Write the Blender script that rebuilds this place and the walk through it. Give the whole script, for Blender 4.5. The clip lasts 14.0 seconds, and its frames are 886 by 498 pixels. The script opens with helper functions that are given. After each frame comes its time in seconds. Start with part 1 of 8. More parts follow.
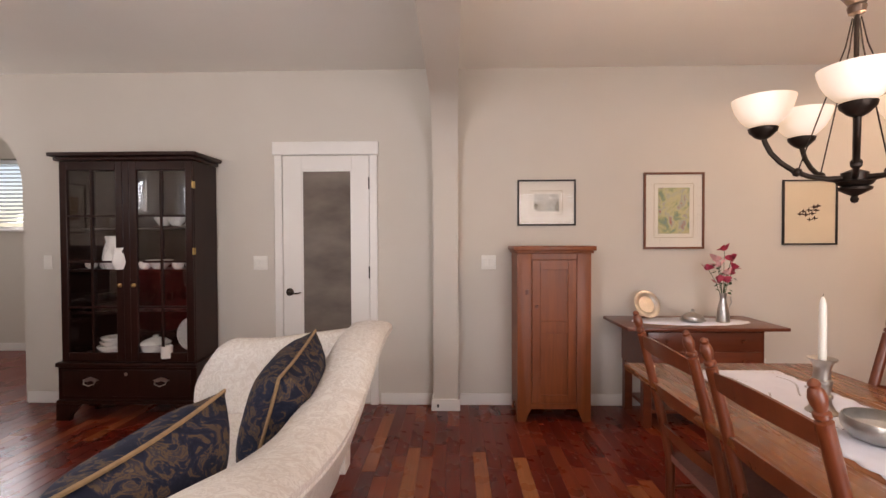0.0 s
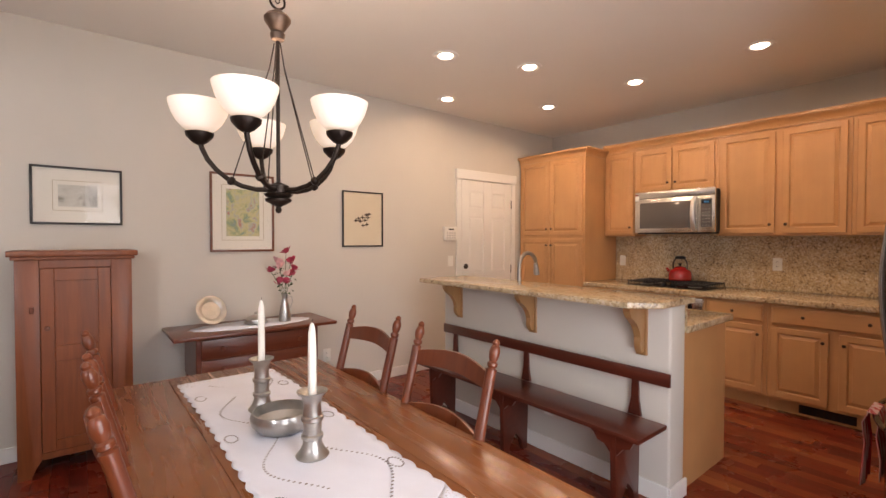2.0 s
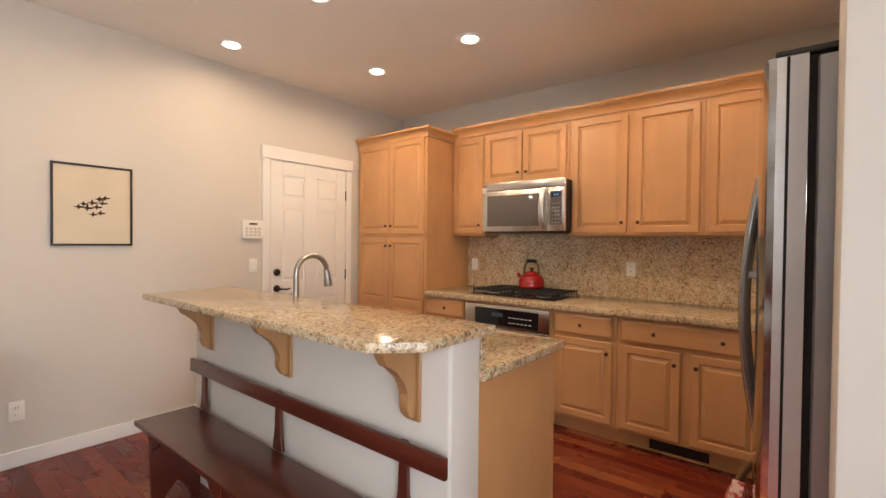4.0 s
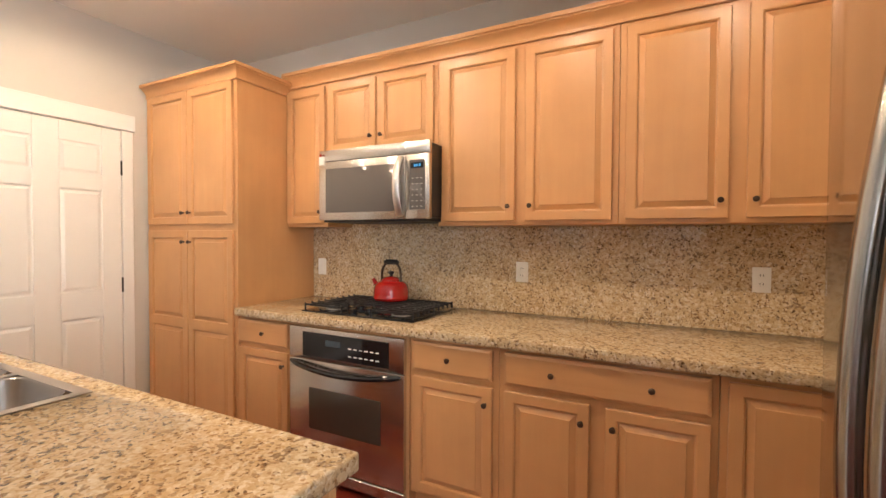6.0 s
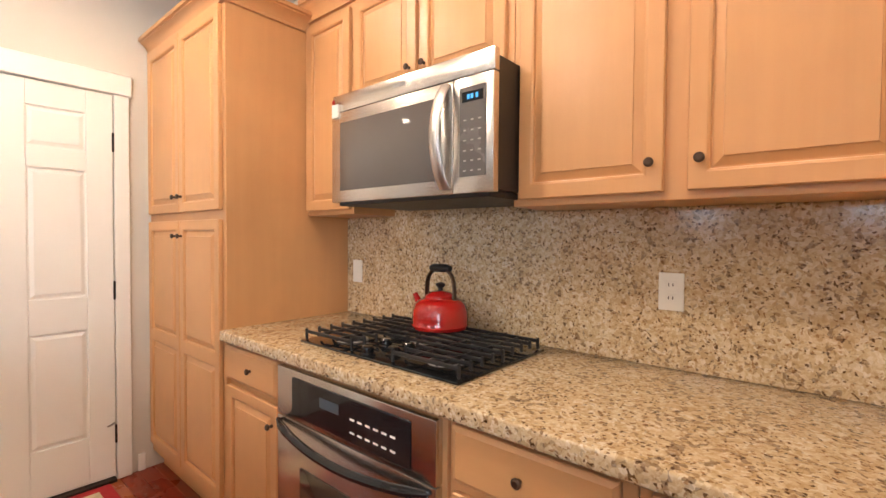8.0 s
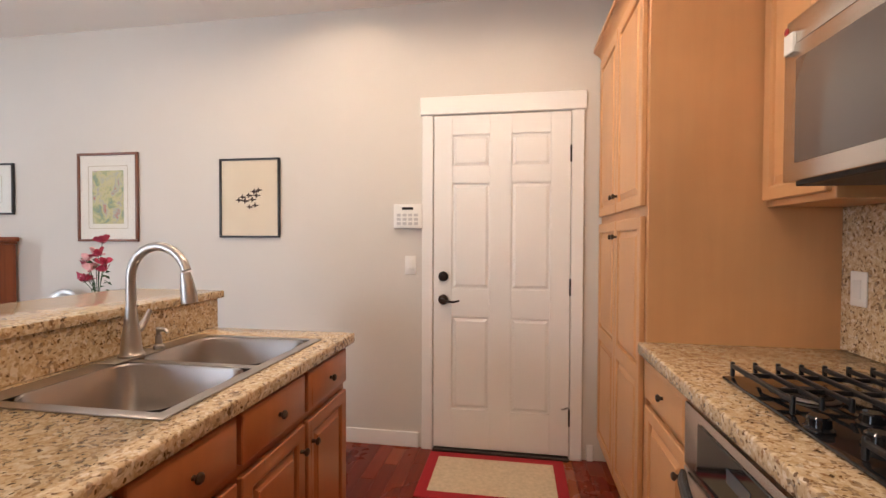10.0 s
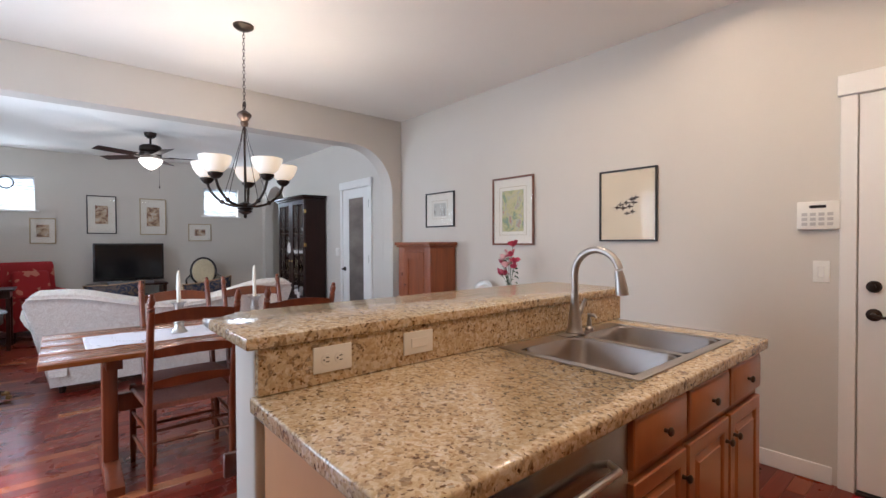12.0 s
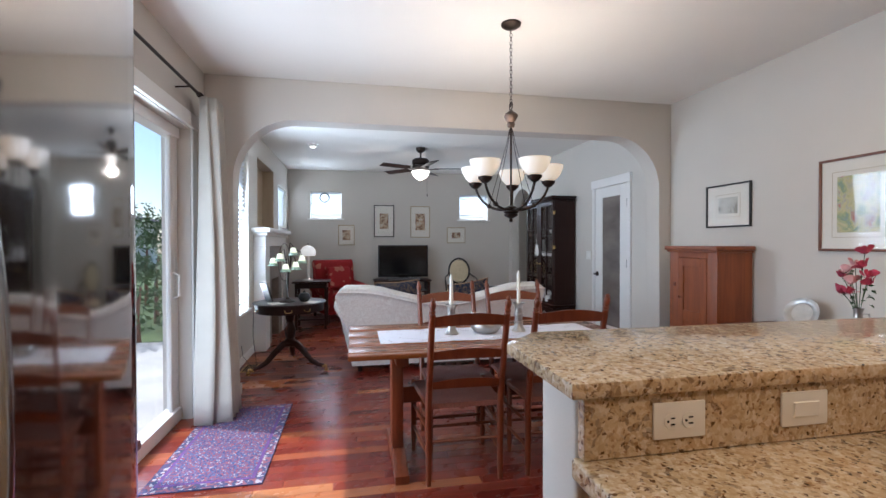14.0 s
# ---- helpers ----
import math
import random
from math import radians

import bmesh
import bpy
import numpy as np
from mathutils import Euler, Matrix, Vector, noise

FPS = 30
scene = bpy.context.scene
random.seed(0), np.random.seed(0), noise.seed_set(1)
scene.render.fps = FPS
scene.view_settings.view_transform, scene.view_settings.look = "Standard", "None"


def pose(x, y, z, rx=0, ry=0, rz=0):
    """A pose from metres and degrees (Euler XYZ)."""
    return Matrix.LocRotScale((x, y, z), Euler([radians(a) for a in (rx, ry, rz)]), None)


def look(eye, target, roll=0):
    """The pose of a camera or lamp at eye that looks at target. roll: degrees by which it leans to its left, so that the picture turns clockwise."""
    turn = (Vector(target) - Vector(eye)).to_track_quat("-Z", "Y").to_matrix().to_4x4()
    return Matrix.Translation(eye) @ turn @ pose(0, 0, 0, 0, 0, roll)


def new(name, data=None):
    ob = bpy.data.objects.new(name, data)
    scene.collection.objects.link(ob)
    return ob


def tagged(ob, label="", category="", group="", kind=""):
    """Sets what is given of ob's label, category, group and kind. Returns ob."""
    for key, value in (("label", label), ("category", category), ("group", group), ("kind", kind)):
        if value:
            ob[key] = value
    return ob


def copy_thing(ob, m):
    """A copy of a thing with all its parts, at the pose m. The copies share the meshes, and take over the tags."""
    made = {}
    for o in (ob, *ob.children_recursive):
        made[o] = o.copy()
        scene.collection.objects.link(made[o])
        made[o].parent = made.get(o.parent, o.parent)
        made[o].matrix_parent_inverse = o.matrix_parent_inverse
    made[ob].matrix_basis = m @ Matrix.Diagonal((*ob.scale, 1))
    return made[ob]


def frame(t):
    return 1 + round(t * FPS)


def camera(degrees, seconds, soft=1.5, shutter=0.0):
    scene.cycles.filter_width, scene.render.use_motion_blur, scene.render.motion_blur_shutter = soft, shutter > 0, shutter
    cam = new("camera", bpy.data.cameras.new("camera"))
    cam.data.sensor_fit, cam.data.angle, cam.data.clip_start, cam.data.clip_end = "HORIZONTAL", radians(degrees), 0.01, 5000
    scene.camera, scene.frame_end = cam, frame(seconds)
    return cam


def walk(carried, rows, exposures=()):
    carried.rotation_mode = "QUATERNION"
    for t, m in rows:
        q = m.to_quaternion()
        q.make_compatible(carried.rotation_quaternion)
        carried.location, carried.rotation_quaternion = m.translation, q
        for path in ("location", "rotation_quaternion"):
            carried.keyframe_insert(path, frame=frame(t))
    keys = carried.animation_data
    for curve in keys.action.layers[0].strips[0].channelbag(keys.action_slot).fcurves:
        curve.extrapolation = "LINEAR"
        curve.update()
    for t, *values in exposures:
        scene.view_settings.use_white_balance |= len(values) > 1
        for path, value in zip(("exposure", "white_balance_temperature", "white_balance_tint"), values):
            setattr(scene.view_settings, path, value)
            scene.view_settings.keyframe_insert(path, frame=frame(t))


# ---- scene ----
cam = camera(89.2, 14.0)
PATH = [
    (0, (-0.029, 0.058, 1.348), (-0.077, 2.057, 1.311), -0.2),
    (0.5, (0.134, 0.006, 1.348), (0.482, 1.975, 1.309), -0.2),
    (1, (0.297, -0.054, 1.351), (0.994, 1.821, 1.311), -0.1),
    (1.5, (0.471, -0.078, 1.354), (1.48, 1.648, 1.314), -0.0),
    (2, (0.724, -0.059, 1.374), (1.983, 1.494, 1.332), 0.1),
    (2.5, (1.001, -0.017, 1.368), (2.438, 1.374, 1.328), 0.1),
    (3, (1.322, 0.032, 1.367), (2.838, 1.336, 1.337), 0.2),
    (3.2, (1.448, 0.054, 1.364), (2.968, 1.352, 1.333), 0.2),
    (5.3, (2.794, 0.295, 1.342), (4.49, 1.354, 1.295), 0.4),
    (5.5, (2.908, 0.332, 1.35), (4.629, 1.349, 1.295), 0.1),
    (6, (3.188, 0.413, 1.343), (4.96, 1.339, 1.295), 0.3),
    (6.5, (3.447, 0.502, 1.333), (5.229, 1.408, 1.287), 0.5),
    (7, (3.723, 0.611, 1.321), (5.501, 1.526, 1.286), 0.5),
    (7.2, (3.822, 0.65, 1.32), (5.584, 1.597, 1.285), 0.5),
    (9.3, (4.515, 1.067, 1.275), (4.995, 3.008, 1.238), 0.2),
    (9.5, (4.534, 1.067, 1.269), (4.792, 3.05, 1.238), 0.2),
    (10, (4.553, 1.011, 1.292), (4.229, 2.985, 1.253), 0.2),
    (10.5, (4.529, 0.899, 1.289), (3.785, 2.755, 1.254), 0.1),
    (11, (4.495, 0.782, 1.286), (3.46, 2.493, 1.258), 0.1),
    (11.5, (4.455, 0.684, 1.297), (3.17, 2.216, 1.267), 0.0),
    (12, (4.418, 0.614, 1.301), (2.897, 1.913, 1.272), -0.2),
    (12.5, (4.383, 0.562, 1.308), (2.692, 1.629, 1.278), -0.0),
    (13, (4.329, 0.531, 1.311), (2.519, 1.381, 1.284), -0.1),
    (13.5, (4.22, 0.512, 1.312), (2.321, 1.139, 1.289), -0.1),
    (14, (4.047, 0.561, 1.328), (2.086, 0.951, 1.305), -0.1),
]
EXPOSURES = [(0, 0.52, 7500, 26), (1, 0.33, 7350, 25), (1.5, 0.42, 7250, 24), (3, 0.68, 6950, 17), (5.3, 0.98, 6650, 13), (6.5, 1.42, 6250, 10), (7.2, 1.53, 6050, 10), (9.4, 1.03, 6150, 15), (10.5, 0.8, 6000, 16), (12.5, 0.53, 5700, 13), (14, 0.47, 5600, 11)]
walk(cam, [(t, look(eye, target, roll)) for t, eye, target, roll in PATH], EXPOSURES)

# ---- world, sun, window light ----
world = bpy.data.worlds.new("world")
scene.world = world
world.use_nodes = True
wn = world.node_tree
sky = wn.nodes.new("ShaderNodeTexSky")
sky.sky_type, sky.sun_disc = 'NISHITA', False
sky.sun_elevation, sky.sun_rotation = radians(55), radians(200)
wn.nodes["Background"].inputs["Strength"].default_value = 0.15
wn.links.new(sky.outputs[0], wn.nodes["Background"].inputs["Color"])


def lamp(name, kind, energy, color, m, **kw):
    d = bpy.data.lights.new(name, kind)
    d.energy, d.color = energy, color
    if "size" in kw:
        d.size = kw["size"]
    if "size_y" in kw:
        d.shape, d.size_y = 'RECTANGLE', kw["size_y"]
    if "radius" in kw:
        d.shadow_soft_size = kw["radius"]
    if "angle" in kw:
        d.angle = kw["angle"]
    if "spot" in kw:
        d.spot_size, d.spot_blend = kw["spot"]
    ob = new(name, d)
    ob.matrix_world = m
    return ob


DAY, WARM, CANWARM = (0.82, 0.92, 1.0), (1.0, 0.79, 0.57), (1.0, 0.77, 0.53)
sun = lamp("sun", 'SUN', 3.5, (1.0, 0.95, 0.88), look((0, 0, 10), (1.2, 3.0, 10 - 4.8)), angle=radians(0.6))
lamp("daylight_slider", 'AREA', 37, DAY, look((1.45, -0.74, 1.15), (1.45, 2, 1.0)), size=1.3, size_y=2.05)
lamp("daylight_living", 'AREA', 58, DAY, look((-1.2, -0.74, 1.5), (-1.2, 2, 1.2)), size=0.62, size_y=1.75)
lamp("daylight_corner", 'AREA', 6, DAY, look((-4.15, -0.74, 1.95), (-4.15, 2, 1.6)), size=0.8, size_y=0.62)
lamp("daylight_west_a", 'AREA', 9, DAY, look((-4.92, 0.045, 2.07), (-2, 0.045, 1.6)), size=0.5, size_y=0.45)
lamp("daylight_west_b", 'AREA', 9, DAY, look((-4.92, 2.97, 2.07), (-2, 2.97, 1.6)), size=0.5, size_y=0.45)
lamp("daylight_hall", 'AREA', 18, DAY, look((-5.6, 5.42, 1.95), (-5.0, 3, 1.2)), size=0.9, size_y=0.85)

CANS = [(2.86, 2.547), (3.515, 2.30), (4.485, 1.94), (4.46, 1.015), (3.525, 3.335), (4.50, 2.88), (4.40, 0.17)]
for cx, cy in CANS:
    lamp("can_lamp", 'SPOT', 4.5 if cy > 3 else 14.5, CANWARM, look((cx, cy, 2.71), (cx, cy, 0)), radius=0.06, spot=(radians(178), 0.4))
CHX, CHY, CHPHASE = 1.28, 1.56, 230
for k in range(5):
    a = radians(CHPHASE + 72 * k)
    lamp("chandelier_bulb", 'POINT', 3.2, WARM, pose(CHX + 0.251 * math.cos(a), CHY + 0.251 * math.sin(a), 1.80), radius=0.03)
lamp("fan_bulb", 'POINT', 5.5, (1.0, 0.86, 0.7), pose(-2.55, 1.52, 2.215), radius=0.04)

# ---- materials ----


def ramp(nt, stops, fac, constant=False):
    r = nt.nodes.new("ShaderNodeValToRGB")
    if constant:
        r.color_ramp.interpolation = 'CONSTANT'
    els = r.color_ramp.elements
    while len(els) < len(stops):
        els.new(0.5)
    for e, (p, c) in zip(els, stops):
        e.position, e.color = p, (*c, 1)
    nt.links.new(fac, r.inputs[0])
    return r.outputs[0]


def blank(name):
    m = bpy.data.materials.new(name)
    m.use_nodes = True
    nt = m.node_tree
    return m, nt, nt.nodes["Principled BSDF"]


def coords(nt, stretch=(1, 1, 1)):
    tc = nt.nodes.new("ShaderNodeTexCoord")
    mp = nt.nodes.new("ShaderNodeMapping")
    mp.inputs["Scale"].default_value = stretch
    nt.links.new(tc.outputs["Object"], mp.inputs[0])
    return mp.outputs[0]


def noise_tex(nt, vec, scale, detail=4, rough=0.55, distort=0.0):
    n = nt.nodes.new("ShaderNodeTexNoise")
    n.inputs["Scale"].default_value, n.inputs["Detail"].default_value = scale, detail
    n.inputs["Roughness"].default_value, n.inputs["Distortion"].default_value = rough, distort
    nt.links.new(vec, n.inputs["Vector"])
    return n


def mix(nt, fac, a, b, mode='MIX'):
    m = nt.nodes.new("ShaderNodeMix")
    m.data_type, m.blend_type = 'RGBA', mode
    for i, v in ((0, fac), (6, a), (7, b)):
        if isinstance(v, (int, float)):
            m.inputs[i].default_value = v
        elif isinstance(v, tuple):
            m.inputs[i].default_value = (*v, 1)
        else:
            nt.links.new(v, m.inputs[i])
    return m.outputs[2]


def bump(nt, bsdf, height, strength, dist=0.01):
    b = nt.nodes.new("ShaderNodeBump")
    b.inputs["Strength"].default_value, b.inputs["Distance"].default_value = strength, dist
    nt.links.new(height, b.inputs["Height"])
    nt.links.new(b.outputs[0], bsdf.inputs["Normal"])


def mat(name, base, rough=0.5, metal=0.0, var=0.08, scale=3.0, bscale=60.0, bstr=0.05, stretch=(1, 1, 1), coat=0.0, rand=0.0, rvar=0.08, sheen=0.0):
    """A plain surface with variation at two scales: broad tone and fine relief."""
    m, nt, bs = blank(name)
    vec = coords(nt, stretch)
    n1 = noise_tex(nt, vec, scale, 5)
    lo, hi = tuple(c * (1 - var) for c in base), tuple(min(1, c * (1 + var)) for c in base)
    col = ramp(nt, [(0.3, lo), (0.7, hi)], n1.outputs["Fac"])
    if rand:
        oi = nt.nodes.new("ShaderNodeObjectInfo")
        col = mix(nt, 1.0, col, ramp(nt, [(0, (1 - rand,) * 3), (1, (1 + rand,) * 3)], oi.outputs["Random"]), 'MULTIPLY')
    nt.links.new(col, bs.inputs["Base Color"])
    n2 = noise_tex(nt, vec, bscale, 3)
    rr = nt.nodes.new("ShaderNodeMapRange")
    rr.inputs["To Min"].default_value, rr.inputs["To Max"].default_value = max(0.02, rough - rvar), min(1, rough + rvar)
    nt.links.new(n1.outputs["Fac"], rr.inputs["Value"])
    nt.links.new(rr.outputs[0], bs.inputs["Roughness"])
    bs.inputs["Metallic"].default_value = metal
    bs.inputs["Coat Weight"].default_value = coat
    bs.inputs["Coat Roughness"].default_value = 0.12
    bs.inputs["Sheen Weight"].default_value = sheen
    if bstr:
        bump(nt, bs, n2.outputs["Fac"], bstr, 0.004)
    return m


def wood(name, dark, light, rough=0.32, axis=2, grain=1.0, rand=0.0, coat=0.25, relief=0.06, spec=0.5):
    """Long-grained wood: streaks along one axis, pores and slow changes of tone."""
    m, nt, bs = blank(name)
    st = [26.0, 26.0, 26.0]
    st[axis] = 1.6
    vec = coords(nt, tuple(st))
    slow = coords(nt, (1.2, 1.2, 1.2))
    if rand:
        oi = nt.nodes.new("ShaderNodeObjectInfo")
        add = nt.nodes.new("ShaderNodeVectorMath")
        add.operation = 'MULTIPLY_ADD'
        nt.links.new(oi.outputs["Random"], add.inputs[0])
        add.inputs[1].default_value = (37, 19, 53)
        nt.links.new(vec, add.inputs[2])
        vec = add.outputs[0]
    g = noise_tex(nt, vec, 1.0 * grain, 6, 0.6, 0.6)
    b = noise_tex(nt, slow, 2.2, 3)
    col = ramp(nt, [(0.32, dark), (0.68, light)], g.outputs["Fac"])
    col = mix(nt, 0.35, col, ramp(nt, [(0.3, tuple(c * 0.72 for c in light)), (0.7, tuple(min(1, c * 1.15) for c in light))], b.outputs["Fac"]))
    if rand:
        col = mix(nt, 1.0, col, ramp(nt, [(0, (1 - rand,) * 3), (1, (1 + rand,) * 3)], oi.outputs["Random"]), 'MULTIPLY')
    nt.links.new(col, bs.inputs["Base Color"])
    rr = nt.nodes.new("ShaderNodeMapRange")
    rr.inputs["To Min"].default_value, rr.inputs["To Max"].default_value = rough - 0.06, rough + 0.1
    nt.links.new(g.outputs["Fac"], rr.inputs["Value"])
    nt.links.new(rr.outputs[0], bs.inputs["Roughness"])
    bs.inputs["Coat Weight"].default_value, bs.inputs["Coat Roughness"].default_value = coat, 0.15
    bs.inputs["Specular IOR Level"].default_value = spec
    bump(nt, bs, g.outputs["Fac"], relief, 0.002)
    return m


def plank_mat():
    """Red-brown cherry boards: every board its own tone, some much paler."""
    m, nt, bs = blank("cherry_floor")
    oi = nt.nodes.new("ShaderNodeObjectInfo")
    ge = nt.nodes.new("ShaderNodeNewGeometry")
    rnd = nt.nodes.new("ShaderNodeMath")
    rnd.operation = 'ADD'
    nt.links.new(oi.outputs["Random"], rnd.inputs[0])
    nt.links.new(ge.outputs["Random Per Island"], rnd.inputs[1])
    fr = nt.nodes.new("ShaderNodeMath")
    fr.operation = 'FRACT'
    nt.links.new(rnd.outputs[0], fr.inputs[0])
    tone = ramp(nt, [(0.0, (0.105, 0.011, 0.006)), (0.35, (0.15, 0.018, 0.009)), (0.7, (0.19, 0.028, 0.011)), (0.88, (0.23, 0.045, 0.016)), (0.95, (0.30, 0.085, 0.03)), (1.0, (0.38, 0.14, 0.05))], fr.outputs[0])
    vec = coords(nt, (55, 2.5, 55))
    add = nt.nodes.new("ShaderNodeVectorMath")
    add.operation = 'MULTIPLY_ADD'
    nt.links.new(fr.outputs[0], add.inputs[0])
    add.inputs[1].default_value = (91, 47, 13)
    nt.links.new(vec, add.inputs[2])
    g = noise_tex(nt, add.outputs[0], 1.0, 6, 0.62, 0.8)
    col = mix(nt, 1.0, tone, ramp(nt, [(0.3, (0.78, 0.75, 0.73)), (0.7, (1.18, 1.18, 1.18))], g.outputs["Fac"]), 'MULTIPLY')
    nt.links.new(col, bs.inputs["Base Color"])
    wear = noise_tex(nt, coords(nt, (1.5, 1.5, 1.5)), 2.0, 5)
    rr = nt.nodes.new("ShaderNodeMapRange")
    rr.inputs["To Min"].default_value, rr.inputs["To Max"].default_value = 0.2, 0.36
    nt.links.new(wear.outputs["Fac"], rr.inputs["Value"])
    nt.links.new(rr.outputs[0], bs.inputs["Roughness"])
    bs.inputs["Specular IOR Level"].default_value = 0.38
    bump(nt, bs, g.outputs["Fac"], 0.03, 0.002)
    return m


def granite_mat():
    """Polished golden granite: cream and tan grains with brown and black flecks."""
    m, nt, bs = blank("golden_granite")
    vec = coords(nt)
    warp = noise_tex(nt, vec, 22, 3)
    wv = nt.nodes.new("ShaderNodeVectorMath")
    wv.operation = 'MULTIPLY_ADD'
    nt.links.new(warp.outputs["Color"], wv.inputs[0])
    wv.inputs[1].default_value = (0.03, 0.03, 0.03)
    nt.links.new(vec, wv.inputs[2])
    cols = []
    for sc in (85, 170):
        v = nt.nodes.new("ShaderNodeTexVoronoi")
        v.inputs["Scale"].default_value = sc
        nt.links.new(wv.outputs[0], v.inputs["Vector"])
        sep = nt.nodes.new("ShaderNodeSeparateColor")
        nt.links.new(v.outputs["Color"], sep.inputs[0])
        cols.append(sep.outputs)
    broad = noise_tex(nt, vec, 9, 4)
    sh = nt.nodes.new("ShaderNodeMath")
    sh.operation = 'MULTIPLY_ADD'
    nt.links.new(broad.outputs["Fac"], sh.inputs[0])
    sh.inputs[1].default_value = 0.85
    nt.links.new(cols[0][0], sh.inputs[2])
    sb = nt.nodes.new("ShaderNodeMath")
    sb.operation = 'SUBTRACT'
    nt.links.new(sh.outputs[0], sb.inputs[0])
    sb.inputs[1].default_value = 0.425
    coarse = ramp(nt, [(0.0, (0.13, 0.075, 0.04)), (0.05, (0.27, 0.165, 0.08)), (0.13, (0.46, 0.32, 0.165)), (0.40, (0.56, 0.42, 0.25)), (0.68, (0.64, 0.515, 0.345)), (0.9, (0.70, 0.60, 0.45))], sb.outputs[0], True)
    fine = ramp(nt, [(0.0, (0.10, 0.065, 0.045)), (0.07, (0.42, 0.30, 0.17)), (0.45, (0.54, 0.42, 0.27)), (0.8, (0.62, 0.52, 0.38))], cols[1][1], True)
    fleck = ramp(nt, [(0.0, (0.26, 0.19, 0.14)), (0.035, (0.62, 0.50, 0.40)), (0.075, (1, 1, 1))], cols[1][2], True)
    nt.links.new(mix(nt, 1.0, mix(nt, 0.42, coarse, fine), fleck, 'MULTIPLY'), bs.inputs["Base Color"])
    bs.inputs["Roughness"].default_value = 0.14
    f = noise_tex(nt, vec, 120, 2)
    bump(nt, bs, f.outputs["Fac"], 0.02, 0.002)
    return m


def glass_mat(name, tint=(1, 1, 1), rough=0.0, least=0.04, most=0.75):
    """Thin clear pane: see-through, with gloss that grows towards a glancing view."""
    m = bpy.data.materials.new(name)
    m.use_nodes = True
    nt = m.node_tree
    nt.nodes.remove(nt.nodes["Principled BSDF"])
    tr, gl = nt.nodes.new("ShaderNodeBsdfTransparent"), nt.nodes.new("ShaderNodeBsdfGlossy")
    tr.inputs[0].default_value, gl.inputs["Roughness"].default_value = (*tint, 1), rough
    lw, pw, mr, mx = nt.nodes.new("ShaderNodeLayerWeight"), nt.nodes.new("ShaderNodeMath"), nt.nodes.new("ShaderNodeMapRange"), nt.nodes.new("ShaderNodeMixShader")
    lw.inputs[0].default_value = 0.5
    pw.operation = 'POWER'
    pw.inputs[1].default_value = 5.0
    mr.inputs["To Min"].default_value, mr.inputs["To Max"].default_value = least / 2, most / 2
    nt.links.new(lw.outputs["Facing"], pw.inputs[0])
    nt.links.new(pw.outputs[0], mr.inputs["Value"])
    nt.links.new(mr.outputs[0], mx.inputs[0])
    nt.links.new(tr.outputs[0], mx.inputs[1])
    nt.links.new(gl.outputs[0], mx.inputs[2])
    nt.links.new(mx.outputs[0], nt.nodes["Material Output"].inputs[0])
    return m


def glow(name, color, strength, base=(0.8, 0.8, 0.8)):
    m, nt, bs = blank(name)
    bs.inputs["Base Color"].default_value = (*base, 1)
    bs.inputs["Emission Color"].default_value = (*color, 1)
    bs.inputs["Emission Strength"].default_value = strength
    bs.inputs["Roughness"].default_value = 0.35
    return m


def patterned(name, stops, scale, rough=0.8, kind="noise", stretch=(1, 1, 1), distort=1.0, bstr=0.15):
    m, nt, bs = blank(name)
    vec = coords(nt, stretch)
    if kind == "voronoi":
        v = nt.nodes.new("ShaderNodeTexVoronoi")
        v.inputs["Scale"].default_value = scale
        nt.links.new(vec, v.inputs["Vector"])
        sep = nt.nodes.new("ShaderNodeSeparateColor")
        nt.links.new(v.outputs["Color"], sep.inputs[0])
        fac = sep.outputs[0]
        height = v.outputs["Distance"]
    else:
        n = noise_tex(nt, vec, scale, 4, 0.6, distort)
        fac = height = n.outputs["Fac"]
    nt.links.new(ramp(nt, stops, fac, kind == "voronoi"), bs.inputs["Base Color"])
    bs.inputs["Roughness"].default_value = rough
    bs.inputs["Specular IOR Level"].default_value = 0.2
    bump(nt, bs, height, bstr, 0.005)
    return m


WALL = mat("greige_wall_paint", (0.62, 0.575, 0.51), 0.75, var=0.025, scale=1.2, bscale=140, bstr=0.12)
CEIL = mat("ceiling_paint", (0.86, 0.83, 0.77), 0.85, var=0.02, scale=1.0, bscale=70, bstr=0.25)
TAN = mat("tan_niche_paint", (0.44, 0.34, 0.23), 0.8, var=0.03, scale=1.5, bscale=140, bstr=0.1)
TRIM = mat("white_trim_paint", (0.80, 0.78, 0.74), 0.35, var=0.02, scale=2.0, bscale=90, bstr=0.03)
PLANK = plank_mat()
GRANITE = granite_mat()
MAPLE = wood("honey_maple", (0.565, 0.290, 0.118), (0.610, 0.322, 0.136), 0.35, axis=2, grain=0.8, relief=0.005, coat=0.05)
MAPLE_H = wood("honey_maple_rail", (0.565, 0.290, 0.118), (0.610, 0.322, 0.136), 0.35, axis=1, grain=0.8, relief=0.005, coat=0.05)
# honey maple darkened and reddened: shade and red floor bounce put into the colour
MAPLE_SHADED = wood("shaded_maple", (0.35, 0.112, 0.034), (0.41, 0.138, 0.044), 0.28, axis=2, grain=0.8, relief=0.005, coat=0.2)
CHERRY = wood("cherry_cupboard_wood", (0.14, 0.030, 0.008), (0.29, 0.078, 0.020), 0.42, axis=2, coat=0.06)
CHERRY_TOP = wood("cherry_table_wood", (0.200, 0.057, 0.014), (0.235, 0.072, 0.018), 0.25, axis=1, coat=0.08, relief=0.012)
